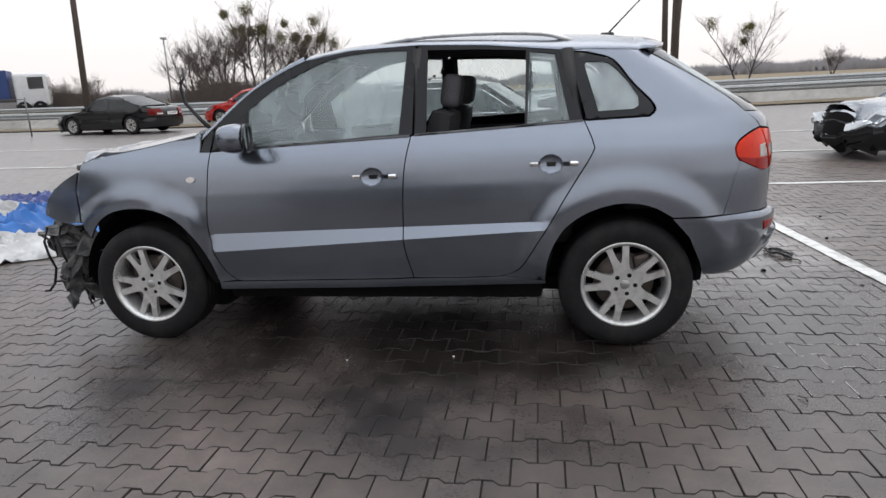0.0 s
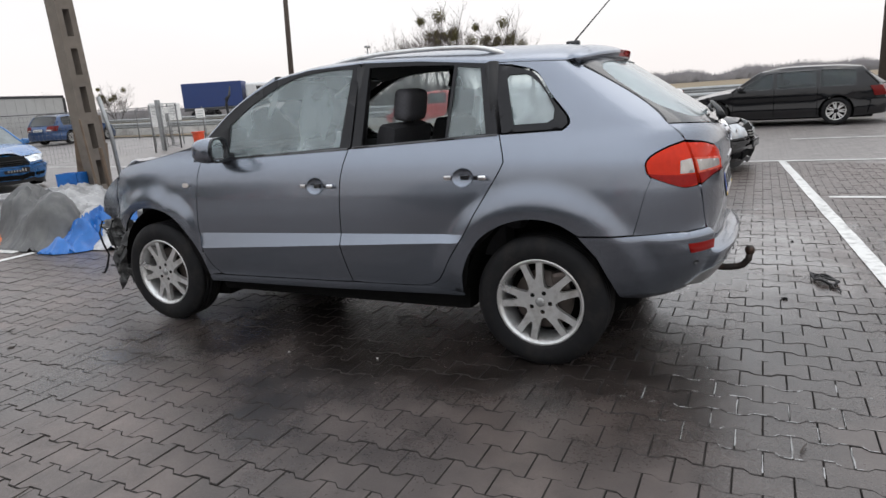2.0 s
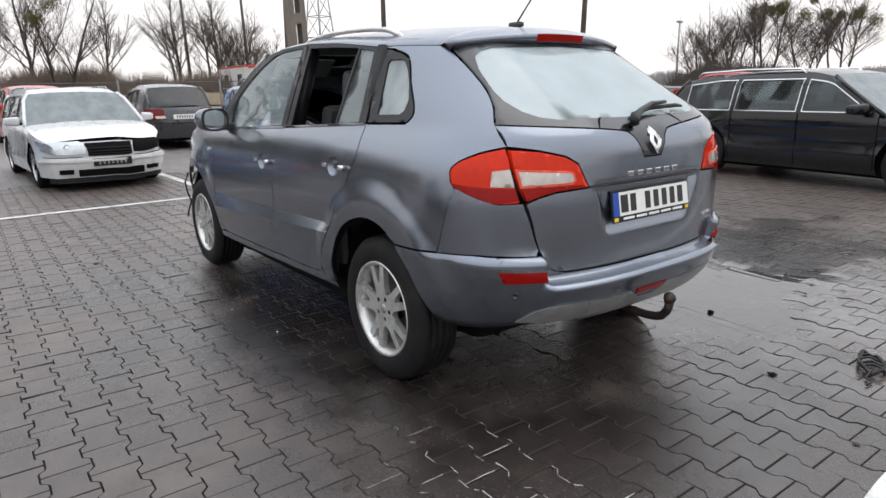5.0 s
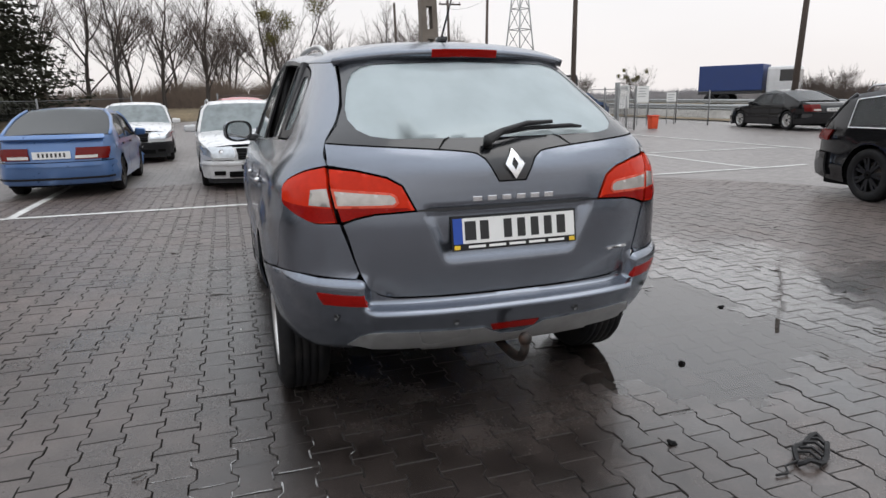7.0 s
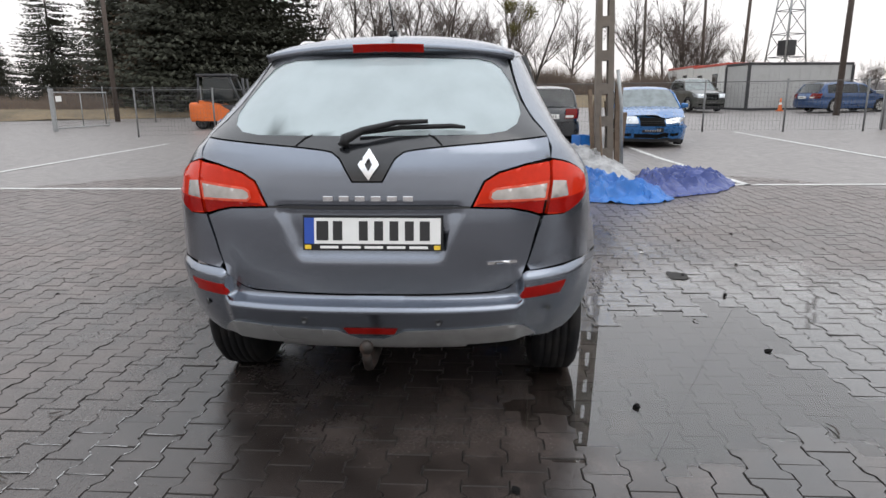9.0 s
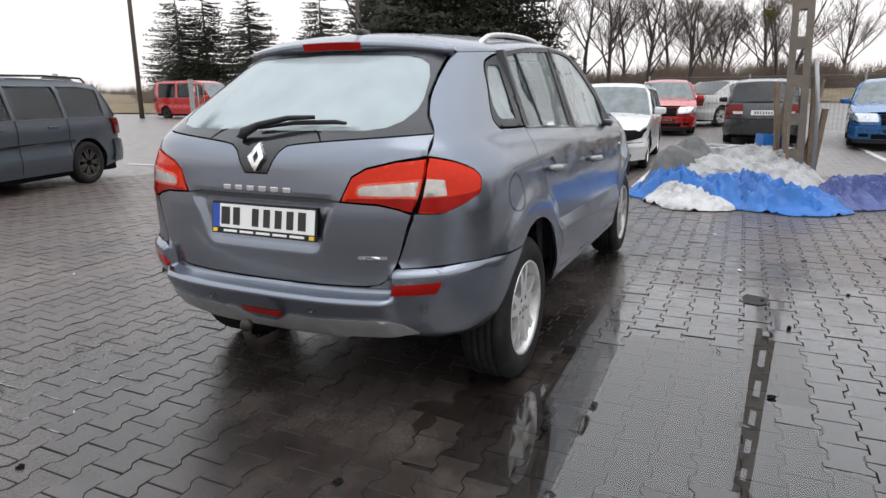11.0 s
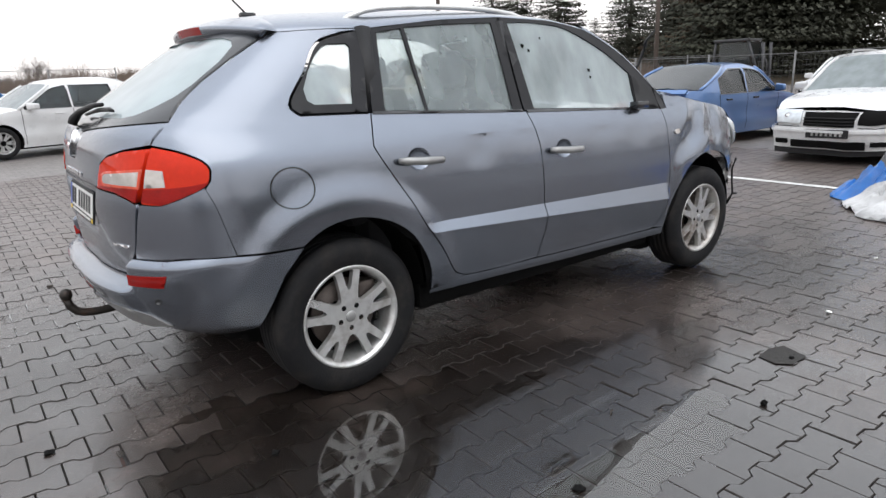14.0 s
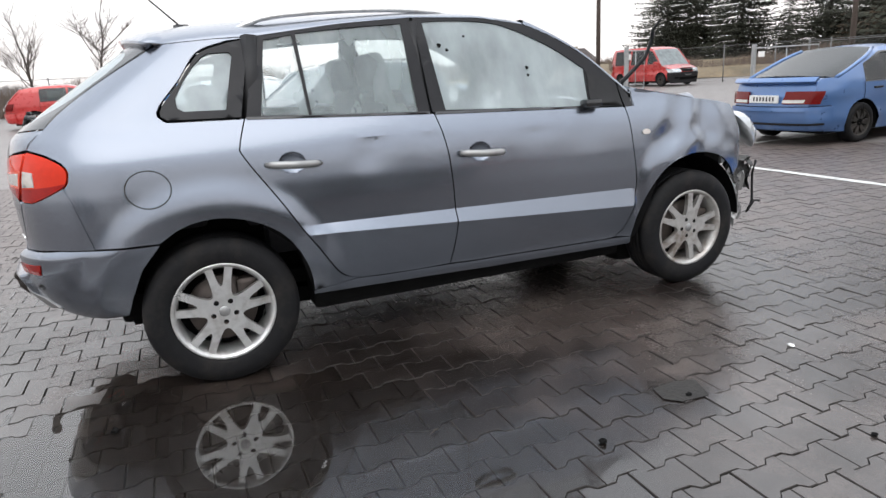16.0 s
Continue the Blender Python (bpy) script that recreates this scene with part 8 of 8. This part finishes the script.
def make_house(x, y, turn, L, W, h, label):
    z = rise(x, y)
    c = empty("house", pose(x, y, z, 0, 0, turn), label, "house", "distant houses")
    part("wall", box_bm((-L / 2, -W / 2, 0), (L / 2, W / 2, h)), M["house_wall"], c)
    rv = [(-L / 2 - 0.5, -W / 2 - 0.5, h), (L / 2 + 0.5, -W / 2 - 0.5, h), (L / 2 + 0.5, W / 2 + 0.5, h), (-L / 2 - 0.5, W / 2 + 0.5, h), (-L / 2 + 2.0, 0, h + W * 0.42), (L / 2 - 2.0, 0, h + W * 0.42)]
    roof = link("roof", rv, [(0, 1, 5, 4), (1, 2, 5), (2, 3, 4, 5), (3, 0, 4), (0, 3, 2, 1)], M["roof_tile"], c, smooth=False)
    part("chimney", box_bm((-0.4, -0.4, h + W * 0.3), (0.3, 0.4, h + W * 0.42 + 0.4)), M["house_wall"], roof)
    for k in (-0.28, 0.05, 0.3):
        for s in (-1, 1):
            part("window", box_bm((L * k - 0.5, s * W / 2 - 0.05, 0.5), (L * k + 0.5, s * W / 2 + 0.05, 1.4)), M["gloss_black"], c)


for az, r, L, W, h in ((-124.0, 130, 7.5, 6.0, 1.7), (-117.5, 170, 8, 6, 1.7)):
    x, y = polar(az, r)
    make_house(x, y, az + 80, L, W, h, "distant pale house with a dark hipped roof")


# ---- tarpaulins, boards and litter on the paving ----
def tarp_material(name, col, col2, rough=0.45):
    m = material(name, col, rough, var=0.18, grain=10.0, dirt=col2, dirt_amount=0.85, dirt_scale=3.5, bump=0.2, bump_scale=60.0)
    return m


# grey and white: dark patches are dirt and also painted shade of the folds
M["tarp_grey"] = tarp_material("silver_grey_tarpaulin", (0.36, 0.36, 0.36), (0.10, 0.10, 0.10))
M["tarp_white"] = tarp_material("dirty_shaded_white_tarpaulin", (0.50, 0.50, 0.50), (0.14, 0.14, 0.14))
M["tarp_blue"] = tarp_material("bright_blue_tarpaulin", (0.008, 0.125, 0.42), (0.006, 0.06, 0.24), 0.35)
M["tarp_violet"] = tarp_material("violet_blue_tarpaulin", (0.024, 0.045, 0.19), (0.06, 0.09, 0.28), 0.28)
M["tarp_dark"] = tarp_material("dark_grey_tarpaulin", (0.085, 0.085, 0.085), (0.15, 0.15, 0.14), 0.5)


def fold_noise(x, y, seed, fine=1.0):
    """Sharp creases of crumpled sheeting, running mostly one way, with small crumples between."""
    wx = noise.noise(Vector((x * 1.7, y * 1.7, seed)))
    wy = noise.noise(Vector((x * 1.7, y * 1.7, seed + 9)))
    u, v = 0.45 * x + 0.89 * y + 0.25 * wx, 0.89 * x - 0.45 * y + 0.25 * wy

    def ridge(fu, fv, k):
        return 1 - min(abs(noise.noise(Vector((u * fu, v * fv, seed + k)))) * 3.0, 1.6)
    return 0.22 * ridge(0.9, 2.4, 0) + 0.24 * ridge(1.8, 4.6, 2) + 0.20 * fine * ridge(4.0, 8.0, 4) + 0.14 * fine * ridge(11.0, 6.0, 6) + 0.08 * fine * noise.noise(Vector((u * 16, v * 22, seed)))


def make_tarp(outline, top, crest, mat, seed, label, name="tarpaulin", crease=0.10, step=0.032, fine=1.0):
    """A heap of sheeting: highest at crest, falling to the paving at its outline."""
    loop = [(x + 0.07 * noise.noise(Vector((x * 3.5, y * 3.5, seed))) + 0.018 * noise.noise(Vector((x * 9, y * 11, seed))), y + 0.07 * noise.noise(Vector((y * 3.5, x * 3.5, seed + 5))) + 0.018 * noise.noise(Vector((y * 9, x * 11, seed))))
            for x, y in curve(outline + [outline[0]], 0.07)[:-1]]
    arr = np.array(dense(loop, 0.06))

    def place(x, y):
        d = math.sqrt(((arr - (x, y)) ** 2).sum(1).min())
        k = smoothstep(0, 0.30, d)
        peak = max(h * math.exp(-(((x - cx) / rx) ** 2 + ((y - cy) / ry) ** 2)) for cx, cy, rx, ry, h in crest)
        z = 0.012 + k * (peak + crease * fold_noise(x, y, seed, fine) * (0.55 + peak)) + 0.03 * smoothstep(0, 0.06, d) + 0.015 * k
        return (x + 0.03 * noise.noise(Vector((x * 6, y * 6, seed))), y + 0.03 * noise.noise(Vector((y * 6, x * 6, seed + 3))), max(z + top * k, 0.006))
    vf = sheet(loop, place, (), step, edge_step=0.05)
    ob = part(name, solid(vf, 0.004), M[mat], None, "", True)
    return tagged(ob, label, "tarpaulin", "heap of tarpaulins by the pole")


M["bag_brown"] = tarp_material("brown_plastic_sack", (0.10, 0.04, 0.025), (0.05, 0.03, 0.02), 0.4)
M["bag_orange"] = tarp_material("orange_plastic_sack", (0.55, 0.16, 0.06), (0.30, 0.10, 0.05), 0.4)
make_tarp([(-4.1, 0.74), (-3.62, 1.1), (-3.75, 1.7), (-4.3, 1.85), (-4.9, 1.5), (-5.0, 0.95), (-4.55, 0.70)], 0.0, [(-4.4, 1.1, 0.6, 0.6, 0.10)], "tarp_white", 3, "white tarpaulin with dirt and fold shade in its colour, spread on the paving", crease=0.26, fine=1.3)
make_tarp([(-5.0, 0.62), (-4.45, 0.52), (-4.02, 1.25), (-3.78, 1.95), (-3.7, 2.45), (-4.1, 2.95), (-4.8, 2.7), (-4.9, 1.7), (-5.2, 1.0)], 0.0, [(-4.55, 1.0, 0.35, 0.5, 0.20), (-4.4, 1.7, 0.35, 0.6, 0.20), (-4.2, 2.3, 0.4, 0.4, 0.10)], "tarp_blue", 8, "crumpled bright blue tarpaulin under grey sheeting", crease=0.32, step=0.028, fine=1.6)
make_tarp([(-4.0, 2.35), (-4.2, 2.9), (-4.75, 3.75), (-5.6, 4.3), (-6.5, 4.35), (-6.9, 3.7), (-6.1, 2.9), (-5.0, 2.5)], 0.0, [(-5.3, 3.2, 0.9, 0.7, 0.07)], "tarp_violet", 12, "crumpled violet-blue tarpaulin spread on the paving", crease=0.34, step=0.026, fine=1.7)
make_tarp([(-5.6, 0.80), (-4.72, 0.85), (-4.38, 1.5), (-4.4, 2.2), (-4.9, 2.75), (-6.0, 3.0), (-7.0, 2.6), (-7.3, 1.6), (-6.8, 0.9)], 0.02, [(-5.45, 1.55, 0.8, 0.9, 0.30), (-6.3, 1.9, 0.7, 0.7, 0.40), (-5.2, 2.1, 0.5, 0.6, 0.26)], "tarp_grey", 17, "silver-grey tarpaulin thrown over a heap", crease=0.22, fine=1.2)
make_tarp([(-4.85, 0.46), (-4.72, 0.80), (-5.05, 1.35), (-5.9, 1.65), (-6.6, 1.4), (-6.55, 0.85), (-5.75, 0.52)], 0.04, [(-5.2, 0.92, 0.42, 0.42, 0.44), (-5.95, 1.1, 0.6, 0.45, 0.52)], "tarp_dark", 23, "dark grey tarpaulin over a bulky load", crease=0.15, fine=1.1)
make_tarp([(-4.85, 0.40), (-4.45, 0.42), (-4.42, 0.66), (-4.85, 0.66)], 0.0, [(-4.65, 0.54, 0.2, 0.14, 0.24)], "tarp_blue", 31, "stuffed blue plastic sack beside the tarpaulins", "plastic_sack", crease=0.2, step=0.025)
make_tarp([(-6.35, 0.55), (-5.95, 0.50), (-5.85, 0.75), (-6.25, 0.85)], 0.0, [(-6.1, 0.66, 0.22, 0.16, 0.18)], "bag_orange", 33, "stuffed orange plastic sack beside the tarpaulins", "plastic_sack", crease=0.2, step=0.025)
make_tarp([(-6.55, 0.78), (-6.1, 0.80), (-6.15, 1.1), (-6.6, 1.05)], 0.0, [(-6.35, 0.95, 0.22, 0.16, 0.34)], "bag_brown", 36, "stuffed brown plastic sack beside the tarpaulins", "plastic_sack", crease=0.2, step=0.025)


def crate(x, y, z, turn):
    c = empty("plastic_crate", pose(x, y, z, 0, 0, turn), "blue plastic crate on white boards", "crate")
    mt = M["tarp_blue"]
    for lo, hi in (((-0.16, -0.12, 0), (0.16, 0.12, 0.015)), ((-0.16, -0.12, 0), (-0.145, 0.12, 0.2)), ((0.145, -0.12, 0), (0.16, 0.12, 0.2)), ((-0.16, -0.12, 0), (0.16, -0.105, 0.2)), ((-0.16, 0.105, 0), (0.16, 0.12, 0.2))):
        part("side" if lo[2] != hi[2] - 0.015 else "bottom", box_bm(lo, hi, 0.003), mt, c)


def pallet_frame(x, y, z, turn):
    c = empty("frame_stack", pose(x, y, z, 0, 0, turn), "stack of white plastic frames behind the tarpaulins", "frame")
    for k in range(4):
        for a, b in (((-0.6, -0.35), (0.6, -0.35)), ((-0.6, 0.35), (0.6, 0.35)), ((-0.6, -0.35), (-0.6, 0.35)), ((0.6, -0.35), (0.6, 0.35)), ((-0.2, -0.35), (-0.2, 0.35)), ((0.2, -0.35), (0.2, 0.35))):
            lo = (min(a[0], b[0]) - 0.03, min(a[1], b[1]) - 0.03, 0.02 + 0.14 * k)
            part("bar", box_bm(lo, (max(a[0], b[0]) + 0.03, max(a[1], b[1]) + 0.03, lo[2] + 0.07), 0.01), M["tarp_white"], c)
            if k < 3 and a[0] != b[0]:
                for px in (-0.5, 0, 0.5):
                    part("spacer", box_bm((px - 0.03, a[1] - 0.03, lo[2] + 0.07), (px + 0.03, a[1] + 0.03, lo[2] + 0.14)), M["tarp_white"], c)


pallet_frame(-6.65, 1.75, 0.0, 70)
crate(-6.55, 2.1, 0.51, 20)


def litter(name, x, y, size, mt, seed, label, squash=0.35, category="debris"):
    rnd = random.Random(seed)
    bm = bmesh.new()
    bmesh.ops.create_icosphere(bm, subdivisions=2, radius=size)
    for v in bm.verts:
        v.co *= 1 + 0.75 * noise.noise(v.co * (1.6 / size) + Vector((seed, 0, 0)))
        v.co.z *= squash
    low = min(v.co.z for v in bm.verts)
    for v in bm.verts:
        v.co.z -= low
    bm.transform(pose(x, y, -hollow(x, y) - 0.001, 0, 0, rnd.uniform(0, 360)))
    ob = part(name, bm, M[mt], None, "")
    return tagged(ob, label, category, "litter on the paving")


def bracket(x, y, turn):
    """A broken black plastic bracket: an oblong ring with cross ribs and a wire tail."""
    c = empty("broken_bracket", pose(x, y, 0, 0, 0, turn), "broken black plastic bracket lying on wet paving", "debris")
    loop = [(0.12 * math.cos(a) * (1 + 0.08 * math.sin(5 * a)), 0.05 * math.sin(a) * (1 + 0.15 * math.cos(3 * a)), 0.022 + 0.01 * math.sin(4 * a)) for a in np.linspace(0, 2 * math.pi, 22, endpoint=False)]
    link("ring", *tube(loop, 0.010, 6, True), M["black_plastic"], c, smooth=False)
    for k in (-0.06, -0.02, 0.03, 0.07):
        link("rib", *tube([(k, -0.042, 0.02), (k + 0.02, 0.0, 0.030), (k + 0.01, 0.042, 0.02)], 0.007, 5), M["black_plastic"], c, smooth=False)
    link("wire_tail", *tube([(-0.11, 0.02, 0.02), (-0.17, 0.05, 0.012), (-0.21, 0.03, 0.010), (-0.25, 0.06, 0.008)], 0.005, 5), M["black_plastic"], c)


bracket(2.75, 1.0, 120)
LITTER = [(1.84, 1.12, 0.022, "cavity", 0.8), (0.165, 2.10, 0.020, "cavity", 0.8), (1.15, 1.98, 0.03, "cavity", 0.4), (-0.35, 1.97, 0.02, "cavity", 0.5), (-0.113, -1.12, 0.008, "plate", 0.7), (0.45, -1.05, 0.008, "plate", 0.7), (2.2, -1.9, 0.03, "bark", 0.35),
          (-1.09, 1.83, 0.022, "plate", 0.4), (-0.7, 2.5, 0.018, "cavity", 0.5), (3.3, 1.5, 0.02, "cavity", 0.6), (3.0, 0.2, 0.018, "bark", 0.4), (2.6, 2.2, 0.016, "cavity", 0.6), (3.6, 2.4, 0.02, "cavity", 0.6), (-2.0, -1.6, 0.03, "bark", 0.3),
          (1.9, -2.4, 0.024, "bark", 0.3), (0.3, -2.6, 0.018, "cavity", 0.4), (2.9, -0.6, 0.022, "cavity", 0.4), (-1.6, 2.3, 0.03, "bark", 0.3), (-2.4, 1.6, 0.02, "plate", 0.4), (-1.9, 2.9, 0.022, "cavity", 0.4), (3.2, -1.0, 0.018, "cavity", 0.5),
          (2.5, 0.55, 0.03, "cavity", 0.3), (-0.6, 1.45, 0.015, "bark", 0.4), (3.9, 0.9, 0.018, "cavity", 0.5), (1.2, 3.0, 0.016, "cavity", 0.5), (-3.0, 2.1, 0.02, "cavity", 0.5), (1.0, -2.9, 0.014, "plate", 0.5)]
for i, (x, y, s, mt, q) in enumerate(LITTER):
    s *= 0.66
    litter("pebble" if s < 0.026 else "scrap", x, y, s, mt, i, "small dark stone on the paving" if mt == "cavity" else ("small white chip on the paving" if mt == "plate" else "shred of brown bark on the paving"), q)
rl = random.Random(9)
for i in range(46):
    x, y = rl.uniform(-4, 4.2), rl.choice([rl.uniform(-3.6, -1.1), rl.uniform(1.1, 4.5)])
    L, a = rl.uniform(0.04, 0.14), rl.uniform(0, math.pi)
    z = 0.008 - hollow(x, y)
    ob = link("twig", *tube([(x, y, z), (x + 0.5 * L * math.cos(a) + rl.uniform(-.01, .01), y + 0.5 * L * math.sin(a), z + 0.004), (x + L * math.cos(a + 0.2), y + L * math.sin(a + 0.2), z)], [0.004, 0.0035, 0.002], 5), M["bark"])
    tagged(ob, "thin brown twig lying on wet paving", "twig", "litter on the paving")
link_grate = link("rubble", [(-0.47, 1.88, 0.003), (-0.38, 1.85, 0.0035), (-0.26, 1.86, 0.003), (-0.24, 1.95, 0.0035), (-0.29, 2.0, 0.003), (-0.42, 2.01, 0.003)], [(0, 1, 2, 3, 4, 5)], material("broken_block_rubble", (0.03, 0.028, 0.026), 0.9, var=0.6, grain=60.0, bump=0.8, bump_scale=90.0), smooth=False)
tagged(link_grate, "crumbled dark paving block with rubble", "rubble", kind="structure")


# ---- paving blocks, each with its notched sides ----
def block_outline(x0, yc):
    L, w, a, g = BLOCK_L, BLOCK_W / 2, 0.013, 0.0014
    q, e = 0.25 * L, 0.065 * L
    top = [(0, a), (q - e, a), (q + e, -a), (3 * q - e, -a), (3 * q + e, a), (L, a)]
    up = [(x0 + min(max(x, g), L - g), yc + w + d - g) for x, d in top]
    lo = [(x0 + min(max(x, g), L - g), yc - w - d + g) for x, d in top]
    return lo + up[::-1]


def make_paving():
    rnd = random.Random(11)
    grit = material("gritty_block_edge", (0.030, 0.026, 0.024), 0.6, spec=0.25, var=0.4, grain=90.0)
    verts, faces, shade = [], [], []
    near = []
    cx, cy, reach = PAVED
    for j in range(int((cy - reach) / BLOCK_W), int((cy + reach) / BLOCK_W) + 1):
        yc = j * BLOCK_W
        for i in range(int((cx - reach) / BLOCK_L) - 1, int((cx + reach) / BLOCK_L) + 1):
            x0 = i * BLOCK_L + (BLOCK_L / 2 if j % 2 else 0)
            mx = x0 + BLOCK_L / 2
            if math.hypot(mx - cx, yc - cy) > reach + 0.06:
                continue
            dz = -hollow(mx, yc) + rnd.uniform(-0.002, 0.002)
            sx, sy = rnd.uniform(-0.010, 0.010), rnd.uniform(-0.012, 0.012)
            # the stretches that pass under the walk: beside the rear wheels and behind the car
            if (1.2 < mx < 2.9 and -2.35 < yc < -1.25) or (0.2 < mx < 2.2 and 1.55 < yc < 2.35):
                if len(near) < 300:
                    near.append((x0, yc, mx, dz, sx, sy))
                    continue
            o = block_outline(x0, yc)
            n0, c = len(verts), 0.0032
            for (x, y) in o:
                z = dz + sx * (x - mx) + sy * (y - yc)
                verts.append((x + (mx - x) * 0.03, y + (yc - y) * 0.038, z))
            for (x, y) in o:
                z = dz + sx * (x - mx) + sy * (y - yc)
                verts.append((x, y, z - c))
            for (x, y) in o:
                verts.append((x, y, dz - 0.035))
            k = len(o)
            faces.append(tuple(n0 + t for t in range(k)))
            shade += [0] + [1] * (2 * k)
            for r in (0, 1):
                for t in range(k):
                    t2 = (t + 1) % k
                    faces.append((n0 + r * k + t, n0 + (r + 1) * k + t, n0 + (r + 1) * k + t2, n0 + r * k + t2))
    paving = link("paving", verts, faces, M["blocks"], ground, "damp interlocking concrete blocks", smooth=False)
    paving.data.materials.append(grit)
    paving.data.polygons.foreach_set("material_index", shade)
    tagged(paving, kind="stuff")
    o = block_outline(-BLOCK_L / 2, 0.0)
    k = len(o)
    vs = [(x * 0.97, y * 0.962, 0.0) for x, y in o] + [(x, y, -0.0032) for x, y in o] + [(x, y, -0.035) for x, y in o]
    fs = [tuple(range(k))] + [(r * k + t, (r + 1) * k + t, (r + 1) * k + (t + 1) % k, r * k + (t + 1) % k) for r in (0, 1) for t in range(k)]
    me = bpy.data.meshes.new("paving_block")
    me.from_pydata(vs, [], fs)
    me.materials.append(M["block"])
    me.materials.append(grit)
    me.polygons.foreach_set("material_index", [0] + [1] * (2 * k))
    for x0, yc, mx, dz, sx, sy in near:
        ob = new("paving_block", me)
        ob.parent = ground
        ob.matrix_basis = Matrix.Translation((mx, yc, dz)) @ Euler((sy, -sx, 0)).to_matrix().to_4x4()


make_paving()


# pale lime residue washed out along the joints behind the rear wheel
def make_residue():
    rnd = random.Random(6)
    v, f = [], []
    for j in range(int(-1.65 / BLOCK_W), int(-0.62 / BLOCK_W)):
        for i in range(int(1.8 / BLOCK_L), int(3.05 / BLOCK_L)):
            x0, yc = i * BLOCK_L + (BLOCK_L / 2 if j % 2 else 0), j * BLOCK_W
            d = math.hypot((x0 + BLOCK_L / 2 - 2.42) / 0.48, (yc + 1.12) / 0.38)
            o = block_outline(x0, yc)
            for p, q in zip(o, o[1:] + o[:1]):
                if rnd.random() < 0.35 + 0.5 * d:
                    continue
                a, b = Vector((*p, 0.0024)), Vector((*q, 0.0024))
                a, b = a.lerp(b, rnd.uniform(0, 0.3)), a.lerp(b, rnd.uniform(0.7, 1))
                n = Vector((-(b - a).y, (b - a).x, 0)).normalized()
                ws = [rnd.uniform(0.0005, 0.0030) for k in range(4)]
                n0 = len(v)
                for k in range(4):
                    m = a.lerp(b, k / 3) + n * rnd.uniform(-0.0015, 0.0015)
                    v += [m - n * ws[k], m + n * ws[k]]
                f += [(n0 + 2 * k, n0 + 2 * k + 2, n0 + 2 * k + 3, n0 + 2 * k + 1) for k in range(3)]
    ob = link("lime_residue", v, f, material("pale_lime_residue", (0.36, 0.36, 0.36), 0.6, var=0.4, grain=120.0), smooth=False)
    tagged(ob, "pale lime residue along the paving joints", "stain", kind="stuff")


make_residue()
